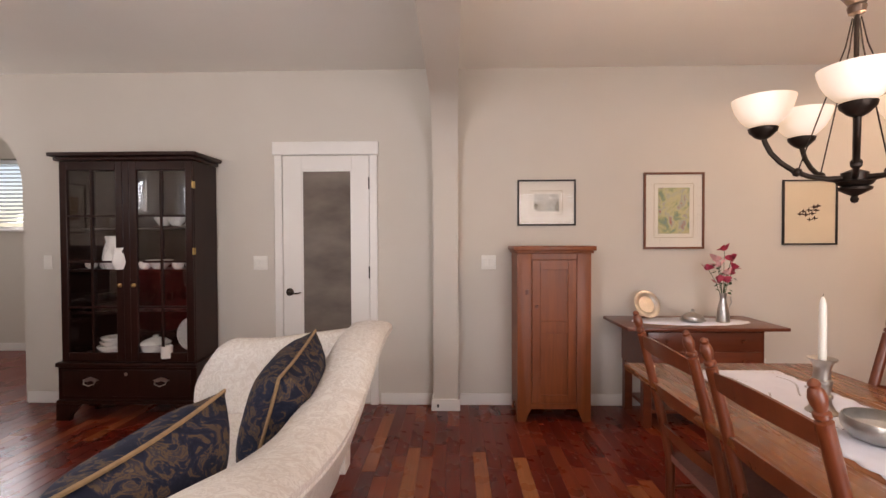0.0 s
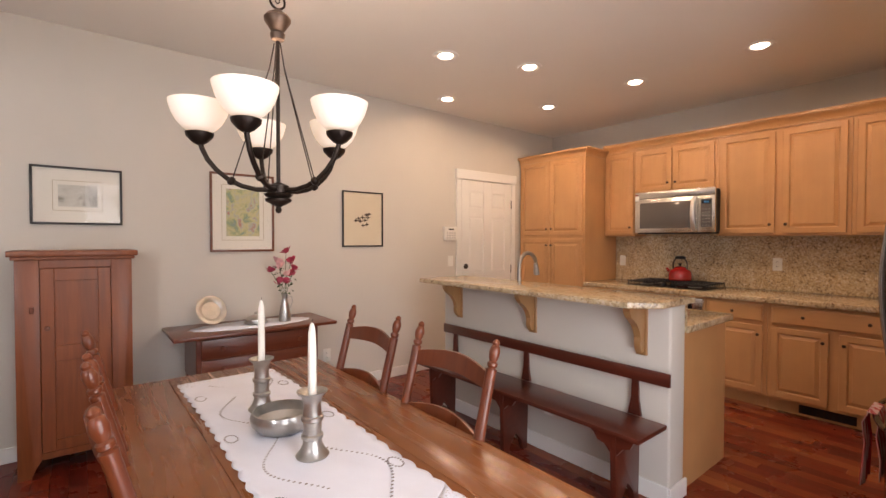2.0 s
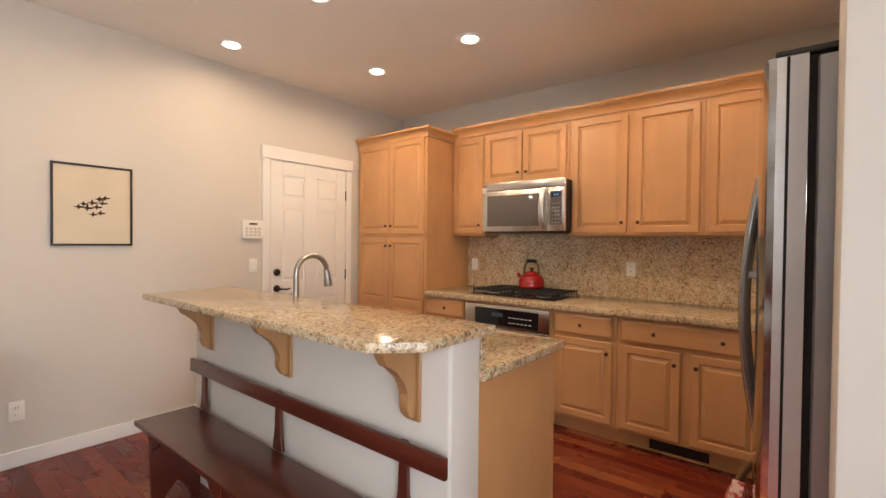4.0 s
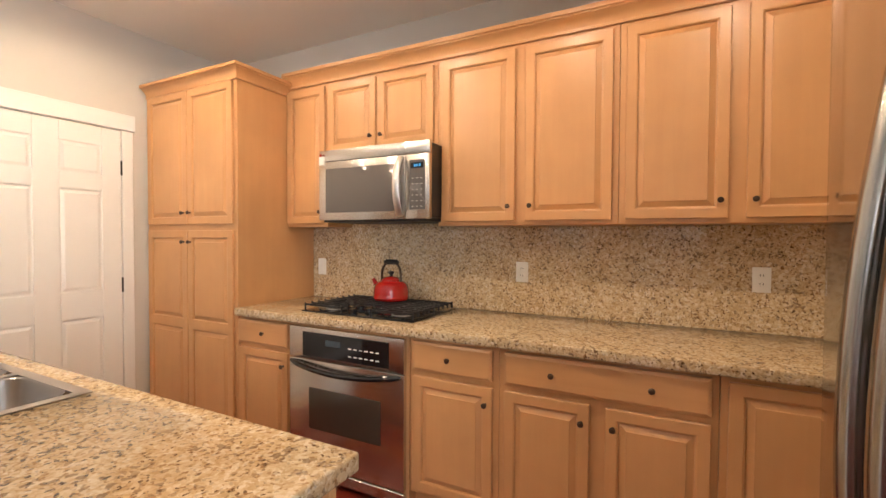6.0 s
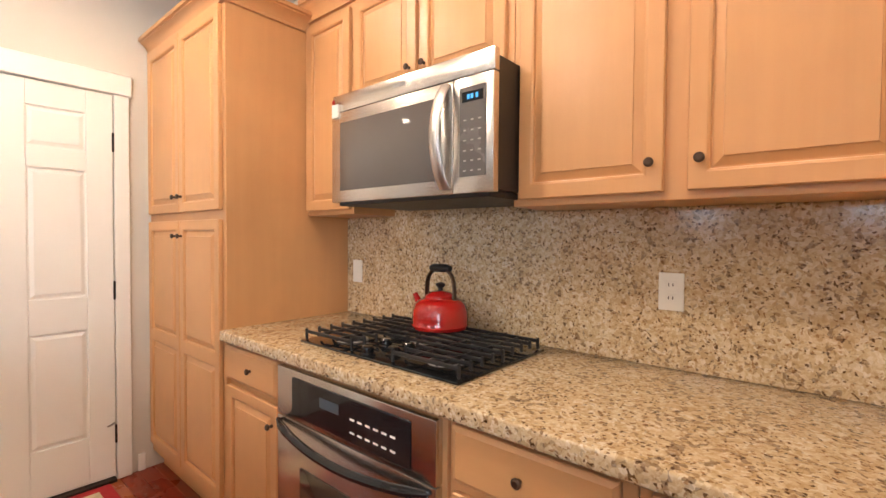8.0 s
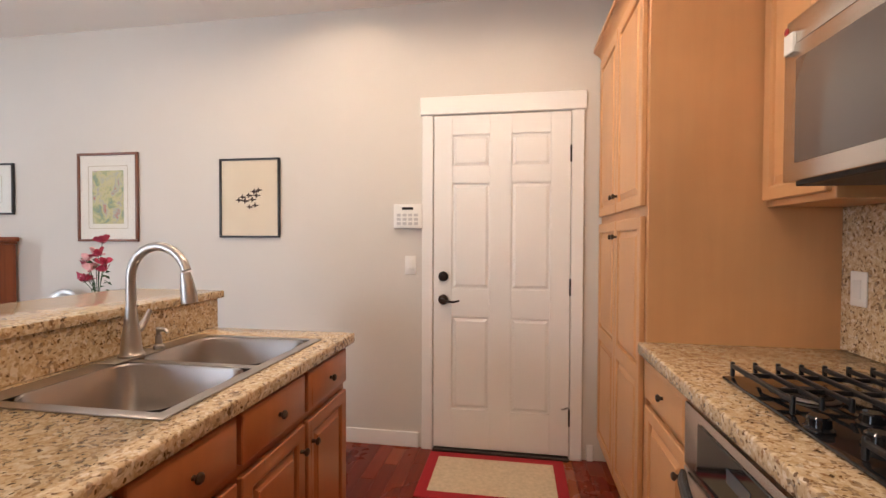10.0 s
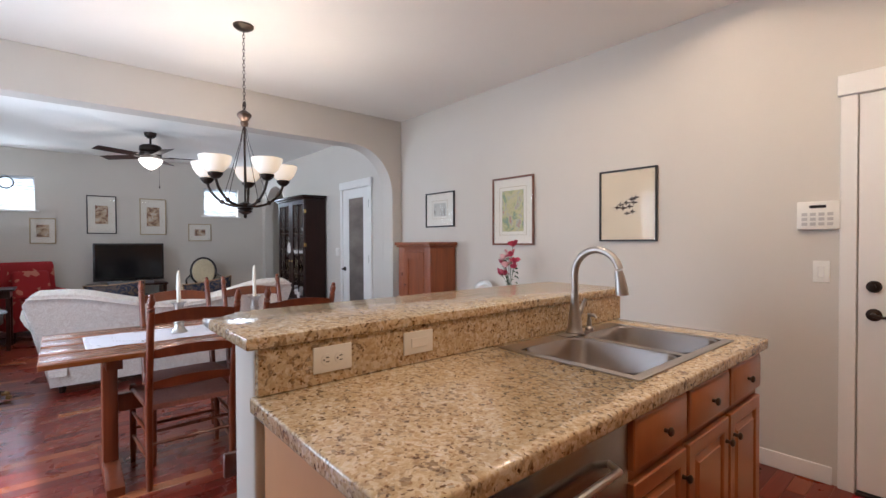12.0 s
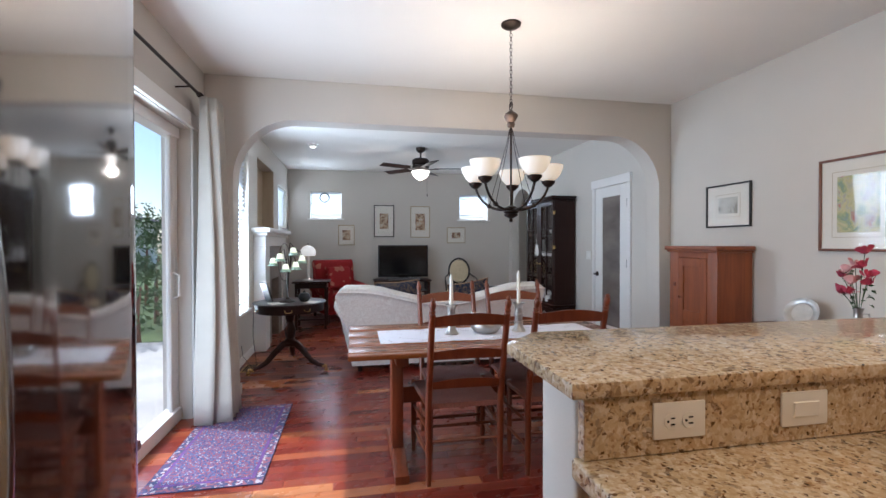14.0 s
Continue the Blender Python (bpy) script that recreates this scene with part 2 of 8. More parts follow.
CHERRY_CHAIR = wood("cherry_chair_wood", (0.10, 0.017, 0.006), (0.19, 0.046, 0.015), 0.28, axis=2)
MAHOGANY = wood("dark_mahogany", (0.014, 0.004, 0.003), (0.028, 0.009, 0.006), 0.3, axis=2, coat=0.03, spec=0.25)
BENCHWOOD = wood("dark_red_bench_wood", (0.055, 0.009, 0.005), (0.105, 0.021, 0.010), 0.3, axis=1)
SIDEWOOD = wood("dark_cherry_side_table", (0.10, 0.018, 0.007), (0.18, 0.042, 0.015), 0.3, axis=0)
CORBELWOOD = wood("pale_corbel_wood", (0.33, 0.155, 0.056), (0.42, 0.22, 0.088), 0.4, axis=2)
STEEL = mat("brushed_steel", (0.62, 0.60, 0.575), 0.33, 1.0, var=0.04, scale=2, bscale=8, bstr=0.02, stretch=(1, 1, 60), rvar=0.03)
STEEL_H = mat("brushed_steel_across", (0.62, 0.59, 0.55), 0.25, 1.0, var=0.05, scale=2, bscale=8, bstr=0.03, stretch=(60, 1, 60), rvar=0.04)
SATINGREY = mat("satin_grey_door_edge", (0.55, 0.54, 0.53), 0.38, 0.3, bstr=0.02)
MIRRORSTEEL = mat("polished_steel_door", (0.47, 0.45, 0.435), 0.075, 1.0, var=0.03, scale=1.5, bscale=4, bstr=0.04, stretch=(6, 6, 1), rvar=0.02)
HANDLESTEEL = mat("satin_handle_steel", (0.36, 0.345, 0.33), 0.2, 1.0, var=0.03, scale=3, bstr=0.01, rvar=0.03)
SINKSTEEL = mat("brushed_sink_steel", (0.40, 0.37, 0.345), 0.32, 1.0, var=0.05, scale=4, bscale=30, bstr=0.03, rvar=0.04)
NICKEL = mat("brushed_nickel", (0.44, 0.415, 0.385), 0.38, 1.0, var=0.05, scale=10, bstr=0.0)
PEWTER = mat("aged_pewter", (0.48, 0.46, 0.43), 0.33, 1.0, var=0.14, scale=22, bscale=150, bstr=0.08)
CHROME = mat("polished_chrome", (0.75, 0.75, 0.75), 0.08, 1.0, var=0.02, bstr=0)
BRASS = mat("brass", (0.62, 0.43, 0.17), 0.28, 1.0, var=0.1, scale=20, bstr=0)
KNOBMETAL = mat("rubbed_bronze_knob", (0.085, 0.055, 0.038), 0.35, 0.8, var=0.3, scale=30, bscale=120, bstr=0.1)
BRONZE = mat("dark_bronze", (0.030, 0.020, 0.015), 0.38, 0.7, var=0.25, scale=18, bscale=120, bstr=0.1)
BLACKIRON = mat("black_cast_iron", (0.012, 0.012, 0.013), 0.45, 0.2, var=0.2, scale=20, bscale=200, bstr=0.15)
BLACKGLASS = mat("black_appliance_glass", (0.010, 0.010, 0.011), 0.06, 0.0, var=0.05, bstr=0, rvar=0.02)
OVENGLASS = mat("smoked_oven_glass", (0.055, 0.042, 0.032), 0.07, 0.0, var=0.05, bstr=0, rvar=0.02)
PLASTIC = mat("white_plastic", (0.80, 0.78, 0.72), 0.35, var=0.01, bstr=0)
DARKGAP = mat("dark_gap", (0.01, 0.009, 0.008), 0.8, var=0.1, bstr=0)
RED = mat("red_enamel", (0.36, 0.008, 0.007), 0.14, var=0.06, scale=6, bstr=0.0, coat=0.6)
SHADE = glow("lit_alabaster_glass", (1.0, 0.76, 0.46), 0.32)
FANGLASS = glow("lit_fan_glass", (1.0, 0.88, 0.72), 1.35)
CANGLOW = glow("lit_can_lens", (1.0, 0.86, 0.66), 7.0)
LILY = glow("lit_green_white_lily_glass", (1.0, 0.9, 0.66), 0.7, (0.45, 0.62, 0.48))
LILYRIM = mat("green_glass_rim", (0.38, 0.56, 0.44), 0.2, var=0.1, scale=30, bstr=0)
CLOCK = glow("blue_display", (0.05, 0.45, 0.9), 0.45, (0.02, 0.02, 0.02))
CABGLASS = glass_mat("cabinet_glass", least=0.20)
GLASS = glass_mat("clear_pane")
PICGLASS = glass_mat("picture_glass", rough=0.02, least=0.03, most=0.45)
REEDED = mat("grey_pantry_glass", (0.19, 0.16, 0.14), 0.06, 0.0, var=0.35, scale=1.6, bscale=40, bstr=0.03, stretch=(1, 1, 2.2))
CRYSTAL = glass_mat("crystal", (0.90, 0.92, 0.92), 0.0, 0.16, 1.2)
LINEN = mat("white_embroidered_linen", (0.78, 0.79, 0.86), 0.85, var=0.03, scale=9, bscale=260, bstr=0.35)
LACE = patterned("lace_edge", [(0.36, (0.40, 0.32, 0.28)), (0.42, (0.80, 0.80, 0.86))], 120, 0.85, "noise", distort=0.4)
SOFA = patterned("ivory_damask", [(0.40, (0.66, 0.60, 0.54)), (0.48, (0.78, 0.74, 0.685)), (0.53, (0.63, 0.575, 0.52)), (0.60, (0.78, 0.745, 0.69))], 19, 0.7, "noise", distort=1.2, bstr=0.25)
PILLOW = patterned("navy_tan_leaf_fabric", [(0.40, (0.010, 0.013, 0.028)), (0.50, (0.018, 0.022, 0.042)), (0.55, (0.12, 0.075, 0.04)), (0.62, (0.03, 0.032, 0.05)), (0.7, (0.15, 0.10, 0.055))], 17, 0.75, "noise", distort=1.6)
PIPING = mat("tan_cord", (0.30, 0.19, 0.10), 0.8, var=0.15, scale=60, bstr=0.2)
WAX = mat("ivory_candle_wax", (0.82, 0.78, 0.69), 0.45, var=0.03, bstr=0.02)
CURTAIN = mat("cream_curtain_cloth", (0.50, 0.47, 0.41), 0.85, var=0.05, scale=5, bscale=220, bstr=0.2)
RUSH = mat("woven_rush_seat", (0.25, 0.10, 0.075), 0.8, var=0.2, scale=40, bscale=90, bstr=0.6, stretch=(1, 3, 1))
REDCLOTH = patterned("red_dotted_upholstery", [(0.0, (0.30, 0.022, 0.024)), (0.88, (0.42, 0.15, 0.10))], 13, 0.85, "voronoi", bstr=0.05)
CREAMCLOTH = mat("cream_upholstery", (0.62, 0.52, 0.34), 0.85, var=0.08, scale=30, bstr=0.2)
RUGMAT = patterned("oriental_rug_field", [(0.0, (0.050, 0.048, 0.115)), (0.25, (0.15, 0.065, 0.11)), (0.45, (0.20, 0.06, 0.075)), (0.62, (0.075, 0.085, 0.17)), (0.84, (0.25, 0.23, 0.26)), (0.92, (0.10, 0.065, 0.13))], 115, 0.95, "voronoi", bstr=0.3)
RUGEDGE = patterned("oriental_rug_border", [(0.0, (0.05, 0.055, 0.11)), (0.3, (0.19, 0.07, 0.09)), (0.6, (0.30, 0.27, 0.29)), (0.8, (0.07, 0.055, 0.11))], 60, 0.95, "voronoi", bstr=0.3)
MATRED = mat("red_mat_border", (0.33, 0.010, 0.016), 0.9, var=0.1, scale=40, bscale=200, bstr=0.3)
MATBEIGE = mat("beige_woven_mat", (0.58, 0.47, 0.32), 0.95, var=0.12, scale=50, bscale=160, bstr=0.5)
TOWEL = patterned("red_striped_towel", [(0.45, (0.45, 0.03, 0.03)), (0.55, (0.62, 0.45, 0.42))], 40, 0.9, "noise", (1, 1, 0.02), 0.0)
PETAL = mat("rose_petal", (0.46, 0.045, 0.09), 0.6, var=0.3, scale=25, bstr=0.05, rand=0.3)
PETAL_PALE = mat("pale_rose_petal", (0.72, 0.40, 0.40), 0.6, var=0.2, scale=25, bstr=0.05)
LEAF = mat("rose_leaf", (0.045, 0.085, 0.03), 0.5, var=0.3, scale=25, bstr=0.1, rand=0.3)
CHINA = mat("white_china", (0.78, 0.76, 0.72), 0.18, var=0.02, bstr=0)
BLACKFRAME = mat("black_picture_frame", (0.016, 0.013, 0.011), 0.35, var=0.2, scale=30, bstr=0.05)
BROWNFRAME = wood("reddish_picture_frame", (0.11, 0.032, 0.013), (0.19, 0.065, 0.028), 0.35, axis=2)
GOLDFRAME = mat("pale_gilt_frame", (0.42, 0.33, 0.20), 0.4, 0.3, var=0.15, scale=40, bstr=0.1)
PAPER = mat("cream_mount_board", (0.74, 0.70, 0.62), 0.9, var=0.02, bstr=0.02)
PAPER_TAN = mat("buff_paper", (0.68, 0.585, 0.44), 0.9, var=0.03, scale=4, bstr=0.02)
INK = mat("brown_black_ink", (0.035, 0.016, 0.010), 0.8, var=0.3, scale=60, bstr=0)
ART_A = patterned("pale_sketch_print", [(0.3, (0.60, 0.58, 0.52)), (0.5, (0.52, 0.50, 0.44)), (0.62, (0.24, 0.22, 0.18)), (0.75, (0.60, 0.57, 0.50))], 9, 0.9, distort=0.8, bstr=0)
ART_B = patterned("garden_watercolour", [(0.28, (0.16, 0.26, 0.34)), (0.42, (0.30, 0.36, 0.22)), (0.5, (0.55, 0.50, 0.27)), (0.58, (0.40, 0.42, 0.36)), (0.66, (0.50, 0.13, 0.10)), (0.72, (0.50, 0.50, 0.36))], 11, 0.9, distort=0.6, bstr=0)
ART_C = patterned("botanical_print", [(0.35, (0.62, 0.56, 0.45)), (0.5, (0.50, 0.36, 0.24)), (0.6, (0.18, 0.10, 0.07)), (0.7, (0.40, 0.24, 0.16))], 12, 0.9, distort=0.7, bstr=0)
TVBLACK = mat("black_tv_screen", (0.008, 0.008, 0.009), 0.12, var=0.02, bstr=0)
BLIND = mat("white_blind_slat", (0.66, 0.69, 0.72), 0.5, var=0.02, bstr=0)
CONCRETE = mat("patio_concrete", (0.52, 0.50, 0.47), 0.9, var=0.15, scale=2, bscale=60, bstr=0.3)
LAWN = mat("garden_grass", (0.11, 0.15, 0.05), 0.95, var=0.3, scale=4, bscale=80, bstr=0.6)
SHRUB = mat("shrub_leaf", (0.07, 0.115, 0.04), 0.6, var=0.3, scale=8, bstr=0.1)
SIDING = mat("pale_house_siding", (0.62, 0.60, 0.56), 0.8, var=0.05, scale=2, bscale=8, bstr=0.3, stretch=(0.2, 0.2, 12))
ROOFING = mat("grey_roof_shingle", (0.13, 0.12, 0.115), 0.9, var=0.2, scale=6, bstr=0.4)
STONE = mat("fireplace_stone", (0.23, 0.19, 0.16), 0.35, var=0.25, scale=10, bscale=60, bstr=0.1)

# ---- building blocks ----


def thing(name, base, label, category, group="", kind=""):
    ob = new(name)
    ob.location = base
    ob.empty_display_size = 0.1
    return tagged(ob, label, category, group, kind)


def mesh_of(name, bm, material, smooth=None):
    bmesh.ops.recalc_face_normals(bm, faces=bm.faces)
    me = bpy.data.meshes.new(name)
    bm.to_mesh(me)
    bm.free()
    me.materials.append(material)
    if smooth is not None:
        me.polygons.foreach_set("use_smooth", [True] * len(me.polygons))
        me.set_sharp_from_angle(angle=radians(smooth))
    return me


def part(name, bm, material, parent, label="", smooth=35):
    ob = new(name, mesh_of(name, bm, material, smooth))
    ob.parent = parent
    if parent.type == 'EMPTY':
        ob.matrix_parent_inverse = Matrix.Translation(-parent.location)
    return tagged(ob, label)


def solid(name, bm, material, label="", category="", group="", kind="", smooth=35):
    return tagged(new(name, mesh_of(name, bm, material, smooth)), label, category, group, kind)


def box(bm, x0, x1, y0, y1, z0, z1, bevel=0.0, segs=2, m=None):
    r = bmesh.ops.create_cube(bm, size=1.0)
    vs = r["verts"]
    for v in vs:
        v.co = Vector(((x0 + x1) / 2 + v.co.x * (x1 - x0), (y0 + y1) / 2 + v.co.y * (y1 - y0), (z0 + z1) / 2 + v.co.z * (z1 - z0)))
    es = list({e for v in vs for e in v.link_edges})
    if bevel:
        bv = bmesh.ops.bevel(bm, geom=es, offset=bevel, segments=segs, affect='EDGES', profile=0.5, clamp_overlap=True)
        vs = list({v for f in bv["faces"] for v in f.verts} | {v for v in vs if v.is_valid})
    if m is not None:
        bmesh.ops.transform(bm, matrix=m, verts=vs)
    return bm


def B(*a, **k):
    return box(bmesh.new(), *a, **k)


def lathe(bm, profile, segs=24, m=None):
    """Turned form: (radius, height) pairs from bottom to top, about z."""
    rings, made = [], []
    for r, z in profile:
        if r < 1e-5:
            ring = [bm.verts.new((0, 0, z))]
        else:
            ring = [bm.verts.new((r * math.cos(2 * math.pi * k / segs), r * math.sin(2 * math.pi * k / segs), z)) for k in range(segs)]
        rings.append(ring)
        made += ring
    for a, b in zip(rings, rings[1:]):
        for k in range(segs):
            q = [a[k % len(a)], a[(k + 1) % len(a)], b[(k + 1) % len(b)], b[k % len(b)]]
            q = list(dict.fromkeys(q))
            if len(q) > 2:
                bm.faces.new(q)
    for ring in (rings[0], rings[-1]):
        if len(ring) > 2:
            bm.faces.new(ring)
    if m is not None:
        bmesh.ops.transform(bm, matrix=m, verts=made)
    return bm


def L(profile, segs=24, m=None):
    return lathe(bmesh.new(), profile, segs, m)


def tube(bm, pts, radius, segs=8, closed=False):
    """A round bar along points; radius one number or one for each point."""
    pts = [Vector(p) for p in pts]
    n = len(pts)
    rad = radius if isinstance(radius, (list, tuple)) else [radius] * n
    up, rings = Vector((0.13, 0.21, 0.97)), []
    for i, p in enumerate(pts):
        a, b = pts[i - 1 if i or closed else 0], pts[(i + 1) % n if i < n - 1 or closed else n - 1]
        d = (b - a).normalized()
        s = d.cross(up)
        if s.length < 0.05:
            s = d.cross(Vector((1, 0, 0)))
        s.normalize()
        t = s.cross(d)
        up = t
        rings.append([bm.verts.new(p + rad[i] * (s * math.cos(2 * math.pi * k / segs) + t * math.sin(2 * math.pi * k / segs))) for k in range(segs)])
    for i in range(n if closed else n - 1):
        a, b = rings[i], rings[(i + 1) % n]
        for k in range(segs):
            bm.faces.new((a[k], a[(k + 1) % segs], b[(k + 1) % segs], b[k]))
    if not closed:
        bm.faces.new(rings[0])
        bm.faces.new(rings[-1])
    return bm


def T(pts, radius, segs=8, closed=False):
    return tube(bmesh.new(), pts, radius, segs, closed)


def prism(bm, outline, m, depth, bevel=0.0):
    """A flat outline in local x and z, thickened along local y from 0 to depth, set at the pose m."""
    a = [bm.verts.new((x, 0, z)) for x, z in outline]
    b = [bm.verts.new((x, depth, z)) for x, z in outline]
    n = len(a)
    fs = [bm.faces.new(a), bm.faces.new(b[::-1])]
    for k in range(n):
        fs.append(bm.faces.new((a[k], b[k], b[(k + 1) % n], a[(k + 1) % n])))
    vs = a + b
    if bevel:
        es = [e for e in {e for f in fs[:2] for e in f.edges}]
        bv = bmesh.ops.bevel(bm, geom=es, offset=bevel, segments=2, affect='EDGES', profile=0.5, clamp_overlap=True)
        vs = list({v for f in bv["faces"] for v in f.verts} | {v for v in vs if v.is_valid})
    bmesh.ops.transform(bm, matrix=m, verts=vs)
    return bm


def P(outline, m, depth, bevel=0.0):
    return prism(bmesh.new(), outline, m, depth, bevel)


def arc(cx, cz, rx, rz, a0, a1, n=10):
    return [(cx + rx * math.cos(radians(a0 + (a1 - a0) * k / n)), cz + rz * math.sin(radians(a0 + (a1 - a0) * k / n))) for k in range(n + 1)]


def panel_door(w, h, m, stile=0.055, thick=0.02, raise_=0.009, split=None):
    """A raised-panel door front in local x (width) and z (height), facing local -y, set at m."""
    bm = bmesh.new()
    box(bm, 0, w, 0, thick, 0, h, 0.003, 1)
    f = max((f for f in bm.faces if f.normal.y < -0.9), key=lambda f: f.calc_area())
    st = min(stile, w * 0.24, h * 0.24)
    bmesh.ops.inset_region(bm, faces=[f], thickness=st, depth=0)
    fs = [f]
    if split:
        for zc in split:
            g = {f for f in fs} | {e for f in fs for e in f.edges} | {v for f in fs for v in f.verts}
            bmesh.ops.bisect_plane(bm, geom=list(g), plane_co=(0, 0, zc), plane_no=(0, 0, 1))
            fs = [f for f in bm.faces if f.normal.y < -0.9 and abs(f.calc_center_median().x - w / 2) < 0.01 and st < f.calc_center_median().z < h - st]
        fs = [f for f in fs if not split[0] < f.calc_center_median().z < split[1]]
    for f in fs:
        bmesh.ops.inset_region(bm, faces=[f], thickness=0.009, depth=-0.003)
        bmesh.ops.inset_region(bm, faces=[f], thickness=0.003, depth=-0.009)
        bmesh.ops.inset_region(bm, faces=[f], thickness=0.006, depth=0)
        bmesh.ops.inset_region(bm, faces=[f], thickness=min(0.03, w * 0.1, h * 0.1), depth=raise_)
        bmesh.ops.inset_region(bm, faces=[f], thickness=0.002, depth=0.003)
    bmesh.ops.transform(bm, matrix=m, verts=bm.verts)
    return bm


def slab_front(w, h, m, thick=0.02):
    bm = bmesh.new()
    box(bm, 0, w, 0, thick, 0, h, 0.003, 1)
    f = max((f for f in bm.faces if f.normal.y < -0.9), key=lambda f: f.calc_area())
    bmesh.ops.inset_region(bm, faces=[f], thickness=0.002, depth=0)
    bmesh.ops.inset_region(bm, faces=[f], thickness=0.013, depth=0.005)
    bmesh.ops.transform(bm, matrix=m, verts=bm.verts)
    return bm


def knob(m):
    """A mushroom knob that stands out along local -y."""
    return L([(0.007, 0), (0.0055, 0.010), (0.008, 0.014), (0.0125, 0.018), (0.0125, 0.022), (0.008, 0.026), (0, 0.027)], 14, m @ pose(0, 0, 0, 90))


def cut(ob, cutters):
    """Openings through a wall."""
    for c in cutters:
        md = ob.modifiers.new("opening", 'BOOLEAN')
        md.operation, md.solver, md.object = 'DIFFERENCE', 'EXACT', c
    dg = bpy.context.evaluated_depsgraph_get()
    me = bpy.data.meshes.new_from_object(ob.evaluated_get(dg))
    ob.modifiers.clear()
    ob.data = me
    for c in cutters:
        bpy.data.objects.remove(c)


def cutter(*a):
    return new("cutter", mesh_of("cutter", B(*a), WALL))


NORTH, EAST, SOUTH, WEST, TOP = 3.735, 5.70, -0.65, -4.85, 2.743

def thick(ob, t, offset=0.0):
    """Gives a cloth its thickness."""
    md = ob.modifiers.new("thickness", 'SOLIDIFY')
    md.thickness, md.offset = t, offset
    return ob


# ---- structure ----
solid("floor", B(WEST - 0.2, EAST + 0.2, -0.85, NORTH + 0.2, -0.12, -0.016), CONCRETE, "concrete subfloor under the cherry boards", "floor", kind="structure")
solid("ceiling", B(WEST - 0.2, EAST + 0.2, SOUTH - 0.2, NORTH + 0.2, TOP, TOP + 0.15), CEIL, "lightly textured warm white ceiling", "ceiling", kind="structure")

wn_ = solid("wall_north", B(WEST - 0.2, EAST + 0.2, NORTH, NORTH + 0.15, 0, TOP), WALL, "greige painted wall with orange-peel texture", "wall", kind="structure")
bm = bmesh.new()
prism(bm, [(-4.69, -0.1), (-3.63, -0.1), (-3.63, 1.80)] + arc(-4.16, 1.80, 0.53, 0.58, 0, 180, 20)[1:] + [], pose(0, NORTH - 0.1, 0), 0.4)
arch_cut = new("cutter", mesh_of("cutter", bm, WALL))
cut(wn_, [arch_cut])
solid("wall_east", B(EAST, EAST + 0.15, SOUTH - 0.2, NORTH, 0, TOP), WALL, "greige painted kitchen wall", "wall", kind="structure")
ws = solid("wall_south", B(WEST - 0.2, EAST + 0.2, SOUTH - 0.2, SOUTH, 0, TOP), WALL, "greige painted wall with sliding door and windows", "wall", kind="structure")
cut(ws, [cutter(0.33, 2.17, SOUTH - 0.3, SOUTH + 0.1, 0.0, 2.20), cutter(-1.58, -0.87, SOUTH - 0.3, SOUTH + 0.1, 0.57, 2.42), cutter(-4.62, -3.70, SOUTH - 0.3, SOUTH + 0.1, 1.60, 2.30), cutter(-3.29, -2.08, SOUTH - 0.17, SOUTH + 0.1, 1.57, 2.45)])
ww = solid("wall_west", B(WEST - 0.2, WEST, SOUTH, NORTH, 0, TOP), WALL, "greige painted living room end wall", "wall", kind="structure")
cut(ww, [cutter(WEST - 0.3, WEST + 0.1, -0.25, 0.34, 1.815, 2.33), cutter(WEST - 0.3, WEST + 0.1, 2.67, 3.27, 1.815, 2.33)])

# the wide arched opening between dining and living room
out = [(SOUTH, 0), (-0.43, 0)] + arc(0.07, 1.87, 0.50, 0.52, 180, 90, 14) + arc(3.10, 1.87, 0.50, 0.52, 90, 0, 14) + [(3.60, 0), (NORTH, 0), (NORTH, TOP), (SOUTH, TOP)]
solid("wall_arch", P(out, pose(0.005, 0, 0, 0, 0, 90), 0.20, 0.012), WALL, "greige wall with wide rounded arch opening", "wall", kind="structure")
# the short wall beside the refrigerator
solid("wall_stub", B(3.0, 3.17, SOUTH, 0.085, 0, TOP, 0.01), WALL, "greige wall end beside the refrigerator", "wall", kind="structure")
solid("wall_half", B(3.075, 3.245, 0.985, 2.82, 0, 1.036, 0.014, 3), WALL, "greige half wall carrying the breakfast bar", "wall", kind="structure")

# room seen through the small arch
solid("floor_hall", B(-8.2, -3.3, NORTH + 0.15, 5.5, -0.1, -0.001), PLANK, "cherry floor of the room beyond", "floor", kind="structure")
solid("ceiling_hall", B(-8.2, -3.3, NORTH + 0.15, 5.65, TOP, TOP + 0.1), CEIL, "plain ceiling of the room beyond", "ceiling", kind="structure")
wh = solid("wall_hall_back", B(-8.2, -3.3, 5.5, 5.65, 0, TOP), WALL, "greige wall with a blind-covered window", "wall", kind="structure")
cut(wh, [cutter(-6.2, -5.15, 5.4, 5.8, 1.50, 2.38)])
solid("wall_hall_east", B(-3.3, -3.15, NORTH + 0.15, 5.65, 0, TOP), WALL, "greige wall of the room beyond", "wall", kind="structure")
solid("wall_hall_west", B(-8.35, -8.2, NORTH + 0.15, 5.65, 0, TOP), WALL, "greige wall of the room beyond", "wall", kind="structure")
solid("wall_hall_south", B(-8.2, WEST - 0.2, NORTH, NORTH + 0.15, 0, TOP), WALL, "greige wall of the room beyond", "wall", kind="structure")


def baseboard(x0, x1, y0, y1, h=0.095):
    solid("baseboard", B(x0, x1, y0, y1, 0.0, h, 0.003, 1), TRIM, "white painted baseboard", "baseboard", kind="structure")


